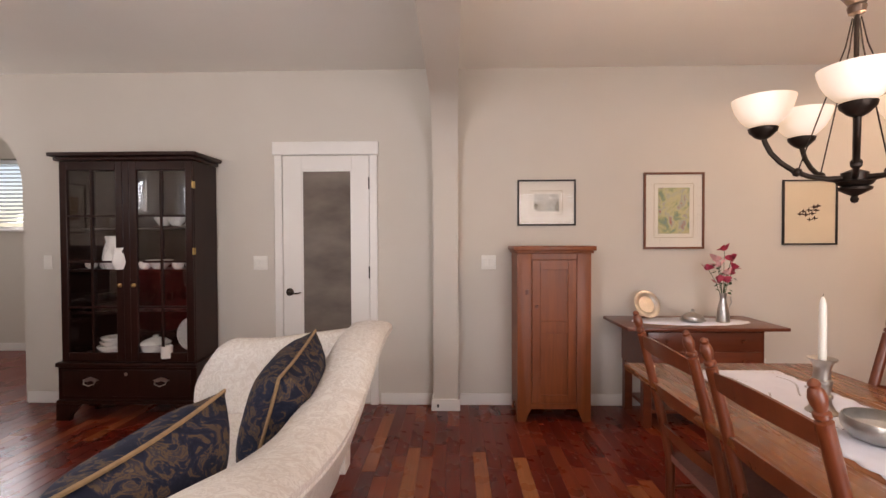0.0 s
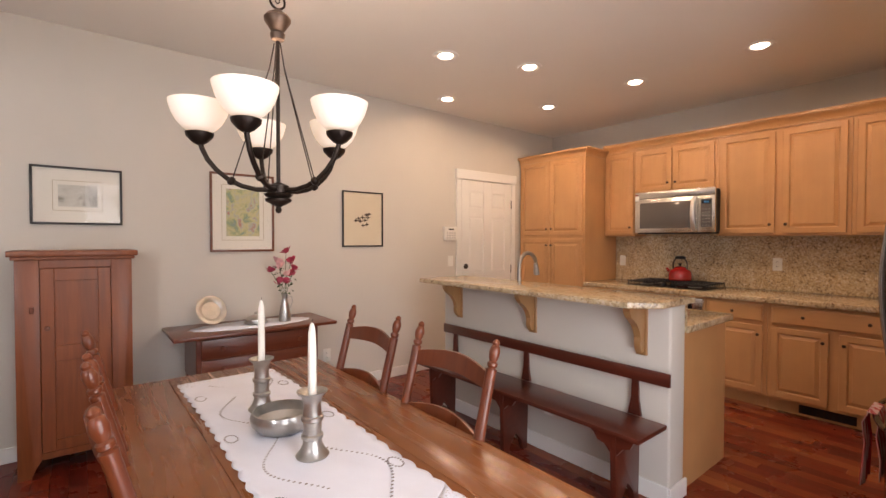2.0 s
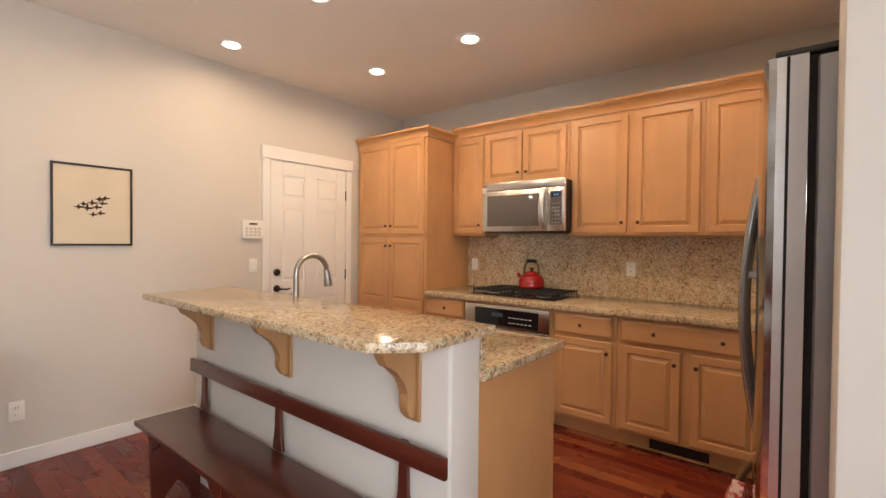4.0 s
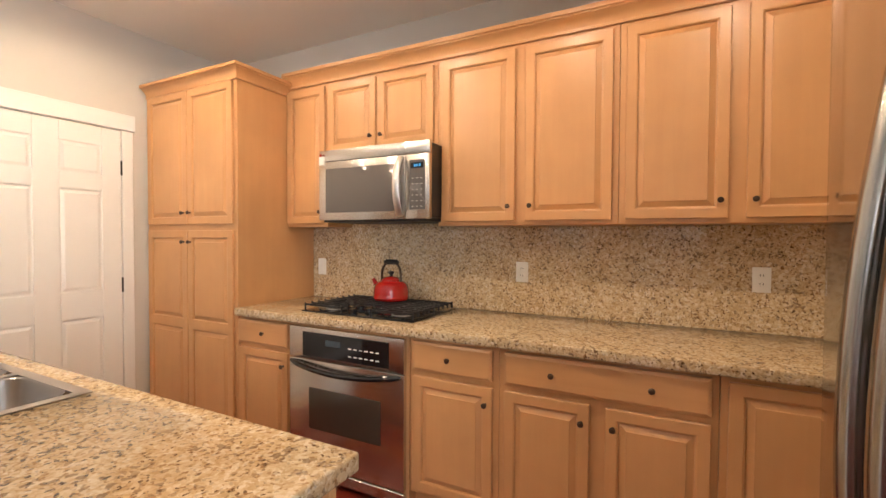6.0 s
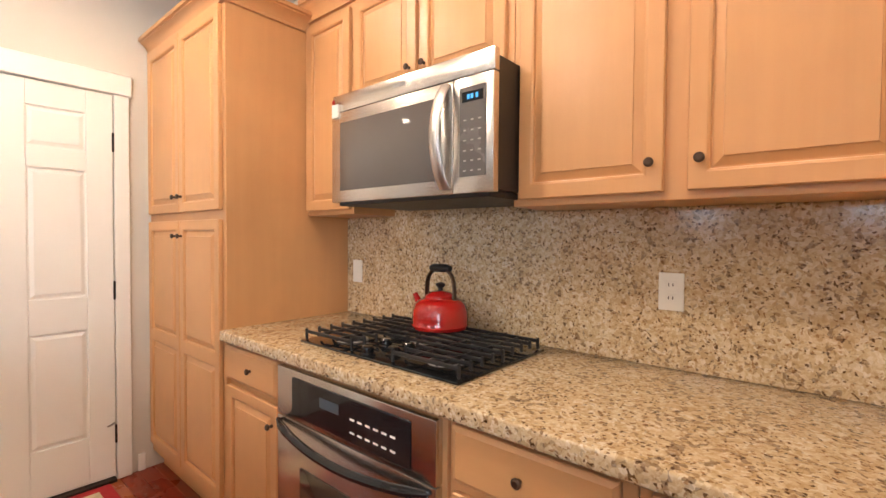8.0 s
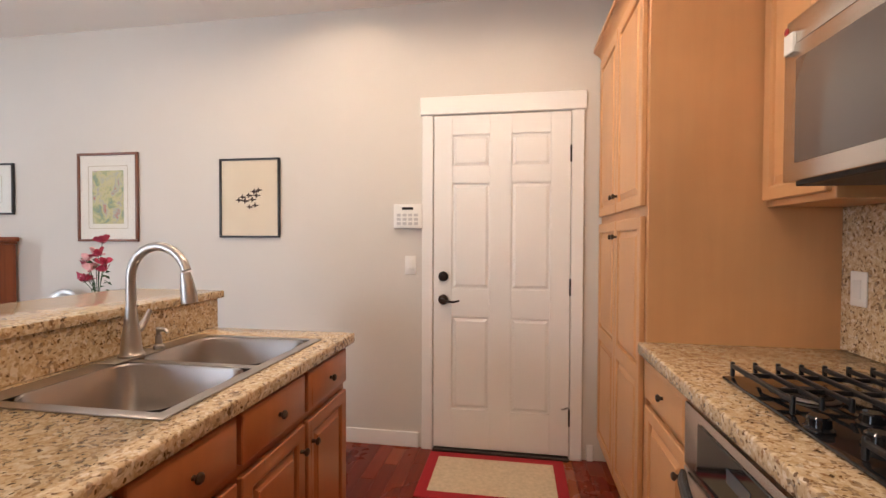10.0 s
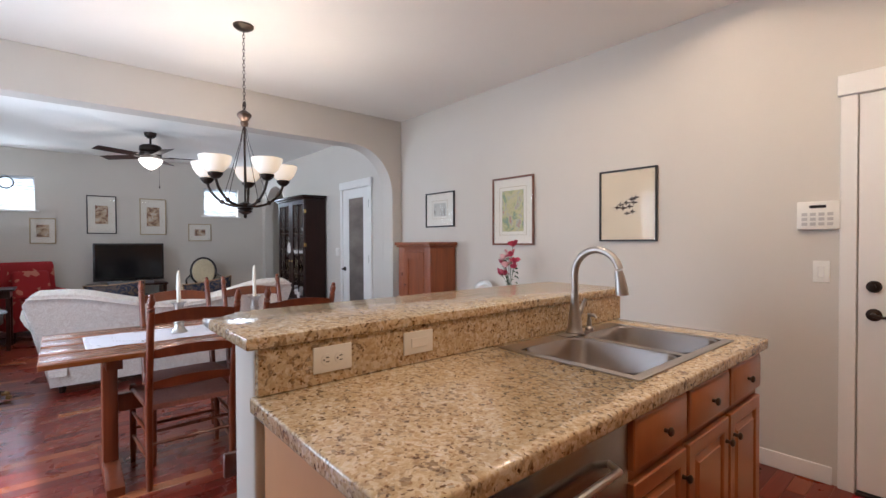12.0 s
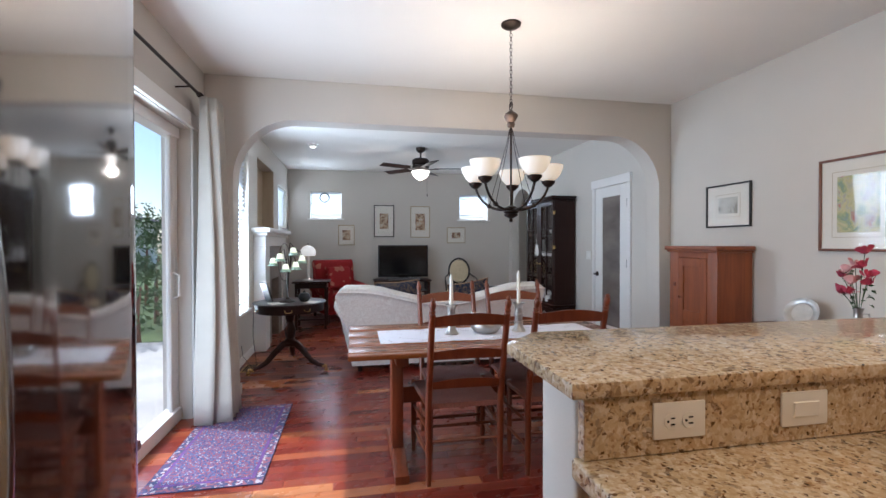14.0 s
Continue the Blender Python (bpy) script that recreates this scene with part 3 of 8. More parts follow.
N1 = NORTH - 0.014
for x0, x1 in ((-3.61, -1.51), (-0.63, -0.21), (0.02, 3.955), (4.965, 5.0)):
    baseboard(x0, x1, N1, NORTH - 0.001)
baseboard(-0.21, 0.019, 3.586, 3.60)
baseboard(-0.21, -0.196, 3.601, N1 - 0.001)
baseboard(0.006, 0.019, 3.601, N1 - 0.001)
baseboard(-0.21, 0.019, -0.43, -0.416)
baseboard(WEST + 0.001, WEST + 0.014, SOUTH + 0.015, NORTH - 0.001)
baseboard(-4.835, -3.42, SOUTH + 0.001, SOUTH + 0.014)
baseboard(-1.80, -0.21, SOUTH + 0.001, SOUTH + 0.014)
baseboard(0.02, 0.22, SOUTH + 0.001, SOUTH + 0.014)
baseboard(2.986, 3.0, SOUTH + 0.002, 0.085)
baseboard(2.986, 3.17, 0.0855, 0.099)
baseboard(2.27, 2.985, SOUTH + 0.001, SOUTH + 0.014)
baseboard(3.061, 3.075, 0.985, 2.82)
baseboard(3.061, 3.255, 0.971, 0.9845)
baseboard(3.061, 3.245, 2.8205, 2.834)
baseboard(-8.1, -3.31, 5.486, 5.499)

# ---- doors and windows ----


def casing(ob, x0, x1, top, y, side=0.09):
    part("jamb_casing", B(x0 - side, x0, y - 0.024, y - 0.001, 0, top, 0.003, 1), TRIM, ob)
    part("jamb_casing", B(x1, x1 + side, y - 0.024, y - 0.001, 0, top, 0.003, 1), TRIM, ob)
    part("head_casing", B(x0 - side - 0.012, x1 + side + 0.012, y - 0.034, y - 0.001, top + 0.001, top + 0.108, 0.004, 1), TRIM, ob)


def lever(ob, x, y, z, turn):
    part("lever_handle", lathe(T([(x, y - 0.05, z), (x + 0.03 * turn, y - 0.053, z - 0.004), (x + 0.07 * turn, y - 0.05, z - 0.008), (x + 0.105 * turn, y - 0.046, z)], [0.009, 0.008, 0.007, 0.005], 8), [(0.031, 0), (0.031, 0.008), (0.022, 0.016), (0.012, 0.02), (0.010, 0.052), (0, 0.053)], 20, pose(x, y, z, 90)), BRONZE, ob, "dark bronze lever")


kd = thing("door_1", (4.455, NORTH, 0), "closed white six-panel door with dark lever and deadbolt", "door", kind="structure")
x0, x1, ztop = 4.052, 4.860, 2.045
part("slab", B(x0, x1, NORTH - 0.006, NORTH - 0.002, 0.022, ztop), TRIM, kd)
DF = NORTH - 0.018
for xa, xb in ((x0, 4.164), (4.392, 4.52), (4.748, x1)):
    part("stile", B(xa, xb, DF, NORTH - 0.0062, 0.022, ztop, 0.002, 1), TRIM, kd)
for xa, xb in ((4.1642, 4.3918), (4.5202, 4.7478)):
    for za, zb in ((0.022, 0.262), (0.825, 0.998), (1.635, 1.735), (1.928, ztop)):
        part("rail", B(xa, xb, DF, NORTH - 0.0062, za, zb, 0.002, 1), TRIM, kd)
    for za, zb in ((0.2622, 0.8248), (0.9982, 1.6348), (1.7352, 1.9278)):
        bm = B(xa, xb, NORTH - 0.0085, NORTH - 0.0062, za, zb)
        f = max((f for f in bm.faces if f.normal.y < -0.9), key=lambda f: f.calc_area())
        bmesh.ops.inset_region(bm, faces=[f], thickness=0.012, depth=0)
        bmesh.ops.inset_region(bm, faces=[f], thickness=0.024, depth=0.0085)
        part("panel", bm, TRIM, kd, smooth=8)
casing(kd, x0 - 0.006, x1 + 0.006, ztop + 0.006, NORTH, 0.068)
part("threshold", B(x0, x1, NORTH - 0.05, NORTH - 0.002, 0.0, 0.018, 0.004, 1), BRONZE, kd, "dark bronze threshold")
lever(kd, 4.112, NORTH - 0.018, 0.93, 1)
part("deadbolt", L([(0.030, 0), (0.030, 0.012), (0.024, 0.020), (0.010, 0.022), (0.010, 0.035), (0, 0.036)], 20, pose(4.112, NORTH - 0.018, 1.072, 90)), BRONZE, kd, "dark bronze deadbolt")
for z in (0.25, 1.02, 1.80):
    part("hinge", B(4.857, 4.867, NORTH - 0.026, NORTH - 0.002, z - 0.05, z + 0.05, 0.003, 1), BRONZE, kd)
part("door_stop", T([(4.855, NORTH - 0.02, 0.31), (4.83, NORTH - 0.06, 0.315), (4.815, NORTH - 0.065, 0.315)], 0.005), NICKEL, kd)

gd = thing("door_2", (-1.075, NORTH, 0), "closed white pantry door with tall reeded glass pane", "door", kind="structure")
x0, x1 = -1.430, -0.721
for n, bb in (("stile", (x0, -1.277, 0.015, ztop)), ("stile", (-0.862, x1, 0.015, ztop)), ("rail", (-1.2768, -0.8622, 1.93, ztop)), ("rail", (-1.2768, -0.8622, 0.015, 0.28))):
    part(n, B(bb[0], bb[1], NORTH - 0.012, NORTH - 0.002, bb[2], bb[3], 0.002, 1), TRIM, gd)
part("pane", B(-1.2768, -0.8622, NORTH - 0.006, NORTH - 0.003, 0.28, 1.93), REEDED, gd, "grey reeded glass")
for k in range(4):
    part("glazing_bead", B(-1.2768, -0.8622, NORTH - 0.010, NORTH - 0.006, (0.28, 1.918)[k % 2], (0.292, 1.93)[k % 2]) if k < 2 else B((-1.2768, -0.874)[k - 2], (-1.265, -0.8622)[k - 2], NORTH - 0.010, NORTH - 0.006, 0.292, 1.918), TRIM, gd)
casing(gd, x0 - 0.006, x1 + 0.006, ztop + 0.006, NORTH, 0.062)
lever(gd, -1.378, NORTH - 0.013, 0.93, 1)
for z in (0.25, 1.09, 1.82):
    part("hinge", B(-0.726, -0.716, NORTH - 0.022, NORTH - 0.002, z - 0.05, z + 0.05, 0.003, 1), BRONZE, gd)

# sliding glass door in the south wall
sd = thing("door_3", (1.25, SOUTH - 0.1, 0), "white framed sliding glass patio door", "door", kind="structure")
for a in ((0.335, 0.40, 0.03, 2.195), (2.10, 2.165, 0.03, 2.195), (1.21, 1.29, 0.1, 2.12)):
    part("frame_stile", B(a[0], a[1], -0.80, -0.74, a[2], a[3], 0.004, 1), TRIM, sd)
for z0, z1 in ((0.002, 0.10), (2.12, 2.197)):
    part("frame_rail", B(0.335, 2.165, -0.82, -0.72, z0, z1, 0.004, 1), TRIM, sd)
for xa, xb, yy in ((0.40, 1.21, -0.775), (1.29, 2.10, -0.765)):
    ob = part("pane", B(xa, xb, yy, yy + 0.006, 0.1, 2.12), GLASS, sd)
    ob.visible_shadow = False
part("sash_stile", B(0.401, 0.46, -0.765, -0.742, 0.101, 2.119, 0.004, 1), TRIM, sd)
part("pull_handle", T([(0.43, -0.74, 0.93), (0.43, -0.70, 0.95), (0.43, -0.70, 1.10), (0.43, -0.74, 1.12)], 0.009), TRIM, sd, "white pull handle")
part("jamb_casing", B(0.235, 0.328, SOUTH + 0.001, SOUTH + 0.018, 0, 2.205, 0.003, 1), TRIM, sd)
part("jamb_casing", B(2.172, 2.262, SOUTH + 0.001, SOUTH + 0.018, 0, 2.205, 0.003, 1), TRIM, sd)
part("head_casing", B(0.22, 2.277, SOUTH + 0.001, SOUTH + 0.026, 2.206, 2.315, 0.004, 1), TRIM, sd)


def window(name, c0, c1, z0, z1, wall, axis, sign, label, tilt=38, pitch=0.05):
    """A window in a wall plane; axis 'y': the wall runs along x. sign: towards the room."""
    def bx(a0, a1, d0, d1, zz0, zz1, bev=0.003):
        lo, hi = sorted((wall + sign * d0, wall + sign * d1))
        return B(a0, a1, lo, hi, zz0, zz1, bev, 1) if axis == 'y' else B(lo, hi, a0, a1, zz0, zz1, bev, 1)
    w = thing(name, ((c0 + c1) / 2, wall, z0) if axis == 'y' else (wall, (c0 + c1) / 2, z0), label, "window", kind="structure")
    f = 0.035
    for a in ((c0 + 0.001, c0 + f, z0 + 0.001, z1 - 0.001), (c1 - f, c1 - 0.001, z0 + 0.001, z1 - 0.001), (c0 + f, c1 - f, z0 + 0.001, z0 + f), (c0 + f, c1 - f, z1 - f, z1 - 0.001)):
        part("window_frame", bx(a[0], a[1], -0.16, -0.11, a[2], a[3]), TRIM, w)
    p = part("pane", bx(c0 + f, c1 - f, -0.138, -0.132, z0 + f, z1 - f, 0), GLASS, w)
    p.visible_shadow = False
    part("window_sill", bx(c0 - 0.05, c1 + 0.05, -0.0, 0.03, z0 - 0.028, z0 - 0.001), TRIM, w)
    bl = thing("window_blind", ((c0 + c1) / 2, wall - sign * 0.05, z1 - 0.05) if axis == 'y' else (wall - sign * 0.05, (c0 + c1) / 2, z1 - 0.05), "white horizontal slat blind, lowered and tilted open", "blind")
    part("head_rail", bx(c0 + 0.01, c1 - 0.01, -0.075, -0.03, z1 - 0.045, z1 - 0.002), BLIND, bl)
    n = int((z1 - z0 - 0.08) / pitch)
    first = None
    for k in range(n):
        zz = z1 - 0.07 - k * pitch
        if first is None:
            bm = bx(c0 + 0.012, c1 - 0.012, -0.076, -0.028, zz - 0.0015, zz + 0.0015, 0)
            mid = wall - sign * 0.052
            piv = Vector((0, mid, zz)) if axis == 'y' else Vector((mid, 0, zz))
            turn = pose(0, 0, 0, tilt * sign, 0, 0) if axis == 'y' else pose(0, 0, 0, 0, -tilt * sign, 0)
            bmesh.ops.transform(bm, matrix=Matrix.Translation(piv) @ turn @ Matrix.Translation(-piv), verts=bm.verts)
            first = part("slat", bm, BLIND, bl)
        else:
            o = new("slat", first.data)
            o.parent = bl
            o.matrix_parent_inverse = first.matrix_parent_inverse
            o.location = (0, 0, -k * pitch)
    return w


window("window_1", -1.575, -0.875, 0.575, 2.415, SOUTH, 'y', 1, "tall window with lowered white slat blind")
window("window_2", -4.615, -3.705, 1.605, 2.295, SOUTH, 'y', 1, "high window with white slat blind")
window("window_3", -0.248, 0.338, 1.817, 2.328, WEST, 'x', 1, "small high window with white slat blind")
window("window_4", 2.672, 3.268, 1.817, 2.328, WEST, 'x', 1, "small high window with white slat blind")
window("window_5", -6.19, -5.16, 1.51, 2.37, 5.5, 'y', -1, "window with white slat blind in the room beyond", tilt=-24)
wr = thing("hanging_wreath", (WEST + 0.03, 0.0, 2.2), "small round dark wreath hanging on the window", "wreath")
part("ring", T([(WEST + 0.012, 0.02 + 0.085 * math.cos(a), 2.215 + 0.085 * math.sin(a)) for a in [2 * math.pi * k / 20 for k in range(20)]], 0.013, 6, True), BLACKFRAME, wr)

# ---- ceiling fixtures ----
for cx, cy in CANS:
    c = thing("recessed_light", (cx, cy, TOP), "lit recessed ceiling can light with white trim ring", "ceiling light", "recessed ceiling lights")
    part("trim_ring", L([(0.056, -0.001), (0.062, -0.006), (0.070, -0.009), (0.092, -0.008), (0.098, -0.001)], 28, pose(cx, cy, TOP)), TRIM, c)
    part("lens", L([(0.0, -0.020), (0.028, -0.018), (0.046, -0.011), (0.055, -0.002)], 28, pose(cx, cy, TOP)), CANGLOW, c)
c = thing("recessed_light", (-2.55, 0.0, TOP), "lit eyeball ceiling light with white trim", "ceiling light", "recessed ceiling lights")
part("trim_ring", L([(0.06, -0.001), (0.064, -0.01), (0.09, -0.008), (0.094, -0.001)], 24, pose(-2.55, 0.0, TOP)), TRIM, c)
part("eyeball", L([(0.062, -0.001), (0.055, -0.03), (0.038, -0.045)], 20, pose(-2.55, 0.0, TOP)), TRIM, c)
part("lens", L([(0, -0.047), (0.036, -0.046)], 20, pose(-2.55, 0.0, TOP)), CANGLOW, c)

# ---- kitchen ----
FE = -90  # turn of fronts that face west
WX = 5.03  # door face of the base cabinets


def east(x, y, z):
    """Pose of a front whose left edge, seen from the room, is at y, facing west."""
    return pose(x, y, z, 0, 0, FE)


def add_door(cab, m, w, h, side, low=False, finish=None, split=None):
    d = part("door", panel_door(w, h, m, split=split), finish or MAPLE, cab, smooth=8)
    if side == "c":
        kx, kz = w / 2, h / 2
    else:
        kx = 0.03 if side == "l" else w - 0.03
        kz = 0.075 if low else h - 0.075
    part("knob", knob(m @ pose(kx, -0.001, kz)), KNOBMETAL, d, "rubbed bronze knob")
    return d


# pantry
pan = thing("pantry_cabinet", (5.35, 3.25, 0), "tall honey maple pantry cabinet with four raised-panel doors", "cabinet")
part("body", B(5.036, EAST - 0.001, 2.79, NORTH - 0.016, 0.10, 2.335, 0.002, 1), MAPLE, pan)
part("toe_kick", B(5.09, EAST - 0.001, 2.792, NORTH - 0.018, 0.0, 0.099), MAPLE_H, pan)
for y0, side in ((3.692, "r"), (3.25, "l")):
    for z0, h, low in ((0.16, 1.225, False), (1.425, 0.87, True)):
        d = add_door(pan, east(5.015, y0, z0), 0.434, h, side, low, split=(0.585, 0.64) if h > 1 else None)


def crown(ob, pts, z0, z1, out=0.055):
    """Crown moulding along a line of plan points; it leans out towards the room."""
    prof = [(0, 0), (0.014, 0), (0.014, 0.010), (0.009, 0.013), (0.012, 0.026), (0.020, 0.040), (0.033, 0.052), (out - 0.010, 0.058), (out - 0.010, 0.063), (out, 0.066), (out, z1 - z0), (0, z1 - z0)]
    prof = [(o, h * (z1 - z0) / 0.085 if h < z1 - z0 else h) for o, h in prof]
    bm = bmesh.new()
    n = len(pts)
    rings = []
    for i, p in enumerate(pts):
        p = Vector(p)
        d0 = (p - Vector(pts[i - 1])).normalized() if i else (Vector(pts[1]) - p).normalized()
        d1 = (Vector(pts[i + 1]) - p).normalized() if i < n - 1 else d0
        n0, n1 = Vector((-d0.y, d0.x)), Vector((-d1.y, d1.x))
        q = (n0 + n1).normalized()
        q = q / max(0.3, q.dot(n0))
        rings.append([bm.verts.new((p.x + q.x * o, p.y + q.y * o, z0 + h)) for o, h in prof])
    for a, b in zip(rings, rings[1:]):
        for k in range(len(prof)):
            bm.faces.new((a[k], a[(k + 1) % len(prof)], b[(k + 1) % len(prof)], b[k]))
    bm.faces.new(rings[0])
    bm.faces.new(rings[-1])
    return part("crown_moulding", bm, MAPLE_H, ob, smooth=25)


crown(pan, [(5.432, 2.79), (5.036, 2.79), (5.036, NORTH - 0.016)], 2.30, 2.385)
# uppers
UX = 5.412


def upper(name, y1, y0, doors, z0, z1, label):
    c = thing(name, (5.55, (y0 + y1) / 2, z0), label, "cabinet", "wall cabinets")
    part("body", B(UX + 0.021, EAST - 0.001, y0 + 0.001, y1 - 0.001, z0, z1, 0.002, 1), MAPLE, c)
    for ya, yb, side in doors:
        add_door(c, east(UX, ya, z0 + 0.022), ya - yb, z1 - z0 - 0.05, side, True)
    return c


UZ, UT = 1.413, 2.345
up = upper("wall_cabinet", 2.788, 2.43, [(2.775, 2.444, "r")], UZ, UT, "honey maple wall cabinet with one raised-panel door")
up2 = upper("wall_cabinet", 2.43, 1.618, [(2.414, 2.043, "r"), (2.025, 1.643, "l")], 1.864, UT, "short honey maple wall cabinet above the microwave")
up3 = upper("wall_cabinet", 1.618, 0.662, [(1.588, 1.164, "r"), (1.109, 0.69, "l")], UZ, UT, "honey maple wall cabinet with two raised-panel doors")
up4 = upper("wall_cabinet", 0.662, -0.27, [(0.633, 0.227, "r"), (0.164, -0.24, "l")], UZ, UT, "honey maple wall cabinet with two raised-panel doors")
up5 = upper("wall_cabinet", -0.27, SOUTH + 0.002, [(-0.29, -0.63, "l")], UZ, UT, "narrow honey maple wall cabinet in the corner")
crown(up3, [(UX + 0.021, SOUTH + 0.002), (UX + 0.021, 2.788)], UT - 0.005, UT + 0.092)

# base run
ct = thing("base_cabinet", (5.35, 2.58, 0), "honey maple base cabinet with drawer and door", "cabinet", "base cabinets")


def base(c, y1, y0, drawers, doors):
    part("body", B(WX + 0.021, EAST - 0.001, y0 + 0.001, y1 - 0.001, 0.10, 0.868, 0.002, 1), MAPLE, c)
    part("toe_kick", B(WX + 0.075, EAST - 0.001, y0 + 0.001, y1 - 0.001, 0, 0.099), MAPLE_H, c)
    for ya, yb, ks in drawers:
        d = part("drawer", slab_front(ya - yb, 0.142, east(WX, ya, 0.708)), MAPLE_H, c, smooth=8)
        for k in ks:
            part("knob", knob(east(WX, k, 0.779)), KNOBMETAL, d, "rubbed bronze knob")
    for ya, yb, side in doors:
        add_door(c, east(WX, ya, 0.125), ya - yb, 0.555, side)


base(ct, 2.789, 2.352, [(2.782, 2.372, (2.562,))], [(2.782, 2.372, "r")])
c2 = thing("base_cabinet", (5.35, 1.33, 0), "honey maple base cabinet with drawer and door", "cabinet", "base cabinets")
base(c2, 1.562, 1.102, [(1.539, 1.13, (1.345,))], [(1.539, 1.13, "r")])
c3 = thing("base_cabinet", (5.35, 0.69, 0), "honey maple base cabinet with wide drawer and two doors", "cabinet", "base cabinets")
base(c3, 1.102, 0.272, [(1.075, 0.297, (0.866, 0.49))], [(1.075, 0.716, "r"), (0.656, 0.297, "l")])
c4 = thing("base_cabinet", (5.35, 0.0, 0), "honey maple base cabinet with full-height door", "cabinet", "base cabinets")
part("body", B(WX + 0.021, EAST - 0.001, SOUTH + 0.002, 0.271, 0.10, 0.868, 0.002, 1), MAPLE, c4)
part("toe_kick", B(WX + 0.075, EAST - 0.001, SOUTH + 0.002, 0.271, 0, 0.099), MAPLE_H, c4)
add_door(c4, east(WX, 0.246, 0.125), 0.42, 0.72, "r")
part("vent_grille", B(WX + 0.066, WX + 0.074, 0.56, 0.90, 0.02, 0.085, 0.002, 1), BRONZE, c3, "dark floor vent grille")
for k in range(9):
    part("vent_slot", B(WX + 0.063, WX + 0.0655, 0.575 + k * 0.035, 0.597 + k * 0.035, 0.03, 0.075), DARKGAP, c3)

# wall oven under the cooktop
ov = thing("wall_oven", (5.1, 1.957, 0), "stainless built-in oven with black control panel", "oven")
part("body", B(5.043, EAST - 0.002, 1.564, 2.350, 0.02, 0.867, 0.002, 1), MAPLE, ov, "maple oven surround")
part("toe_kick", B(5.10, EAST - 0.002, 1.566, 2.348, 0.0, 0.019), MAPLE_H, ov)
part("control_frame", B(5.014, 5.042, 1.578, 2.337, 0.680, 0.852, 0.004, 2), STEEL_H, ov)
part("control_panel", B(5.009, 5.0135, 1.665, 2.235, 0.697, 0.828, 0.002, 1), BLACKGLASS, ov, "black glass touch panel")
part("clock_display", B(5.0075, 5.0088, 1.97, 2.07, 0.765, 0.797), mat("dim_display", (0.05, 0.07, 0.09), 0.1, bstr=0), ov)
for k in range(12):
    part("panel_mark", B(5.0077, 5.0088, 1.72 + 0.035 * (k % 6), 1.74 + 0.035 * (k % 6), 0.725 + 0.04 * (k // 6), 0.731 + 0.04 * (k // 6)), PLASTIC, ov)
dr = part("oven_door", B(5.014, 5.042, 1.578, 2.337, 0.10, 0.676, 0.004, 2), STEEL_H, ov)
part("window_glass", B(5.010, 5.0135, 1.714, 2.189, 0.302, 0.526, 0.003, 2), OVENGLASS, dr, "smoked glass window")
hb = [(5.006 - 0.045 * math.sin(math.pi * k / 14) ** 0.6, 1.598 + 0.72 * k / 14, 0.662 - 0.028 * math.sin(math.pi * k / 14)) for k in range(15)]
part("door_handle", T(hb, [0.008] + [0.014] * 13 + [0.008], 10), BLACKGLASS, dr, "black bowed handle")
part("maker_badge", B(5.0125, 5.0138, 1.92, 1.99, 0.185, 0.197, 0.002, 1), CHROME, dr)
part("vent_trim", B(5.018, 5.042, 1.578, 2.337, 0.03, 0.088, 0.004, 1), STEEL_H, ov)

# worktop and splashback
wt = thing("kitchen_worktop", (5.35, 1.1, 0.87), "polished golden granite worktop with eased edge", "worktop")
part("slab", B(5.003, EAST - 0.001, SOUTH + 0.002, 2.788, 0.869, 0.914, 0.007, 3), GRANITE, wt)
sp = thing("granite_splashback", (5.68, 1.1, 0.915), "full-height golden granite splashback", "splashback")
part("slab", B(EAST - 0.024, EAST - 0.001, SOUTH + 0.002, 0.10, 0.915, UZ - 0.001, 0.001, 1), GRANITE, sp)
part("slab", B(EAST - 0.024, EAST - 0.001, 0.1005, 2.788, 0.915, UZ - 0.001, 0.001, 1), GRANITE, sp)
part("slab", B(EAST - 0.024, EAST - 0.001, 1.62, 2.428, UZ - 0.0005, 1.456, 0.001, 1), GRANITE, sp)


def plate(x, y, z, rot, label, kind, gang=1, mt=PLASTIC):
    """A wall plate facing local -y."""
    ob = thing("outlet_plate" if kind == "outlet" else "switch_plate", (x, y, z), label, "outlet" if kind == "outlet" else "light switch")
    m = pose(x, y, z, 0, 0, rot)
    w = 0.036 + 0.023 * (gang - 1)
    part("plate", B(-w, w, -0.006, 0, -0.058, 0.058, 0.003, 2, m=m), mt, ob)
    for g in range(gang):
        cx = (g - (gang - 1) / 2) * 0.046
        if kind == "outlet":
            for dz in (-0.02, 0.02):
                part("socket", B(cx - 0.015, cx + 0.015, -0.0085, -0.0062, dz - 0.013, dz + 0.013, 0.004, 2, m=m), mt, ob)
                for dx in (-0.006, 0.006):
                    part("slot", B(cx + dx - 0.0013, cx + dx + 0.0013, -0.0093, -0.0086, dz - 0.003, dz + 0.006, m=m), DARKGAP, ob)
        else:
            part("rocker", B(cx - 0.016, cx + 0.016, -0.010, -0.0062, -0.032, 0.032, 0.002, 1, m=m), mt, ob)
    return ob


SPX = EAST - 0.0245
plate(SPX, 2.70, 1.135, -90, "white switch plate on the granite splashback", "switch")
plate(SPX, 1.20, 1.152, -90, "white outlet on the granite splashback", "outlet")
plate(SPX, 0.072, 1.16, -90, "white outlet on the granite splashback", "outlet")

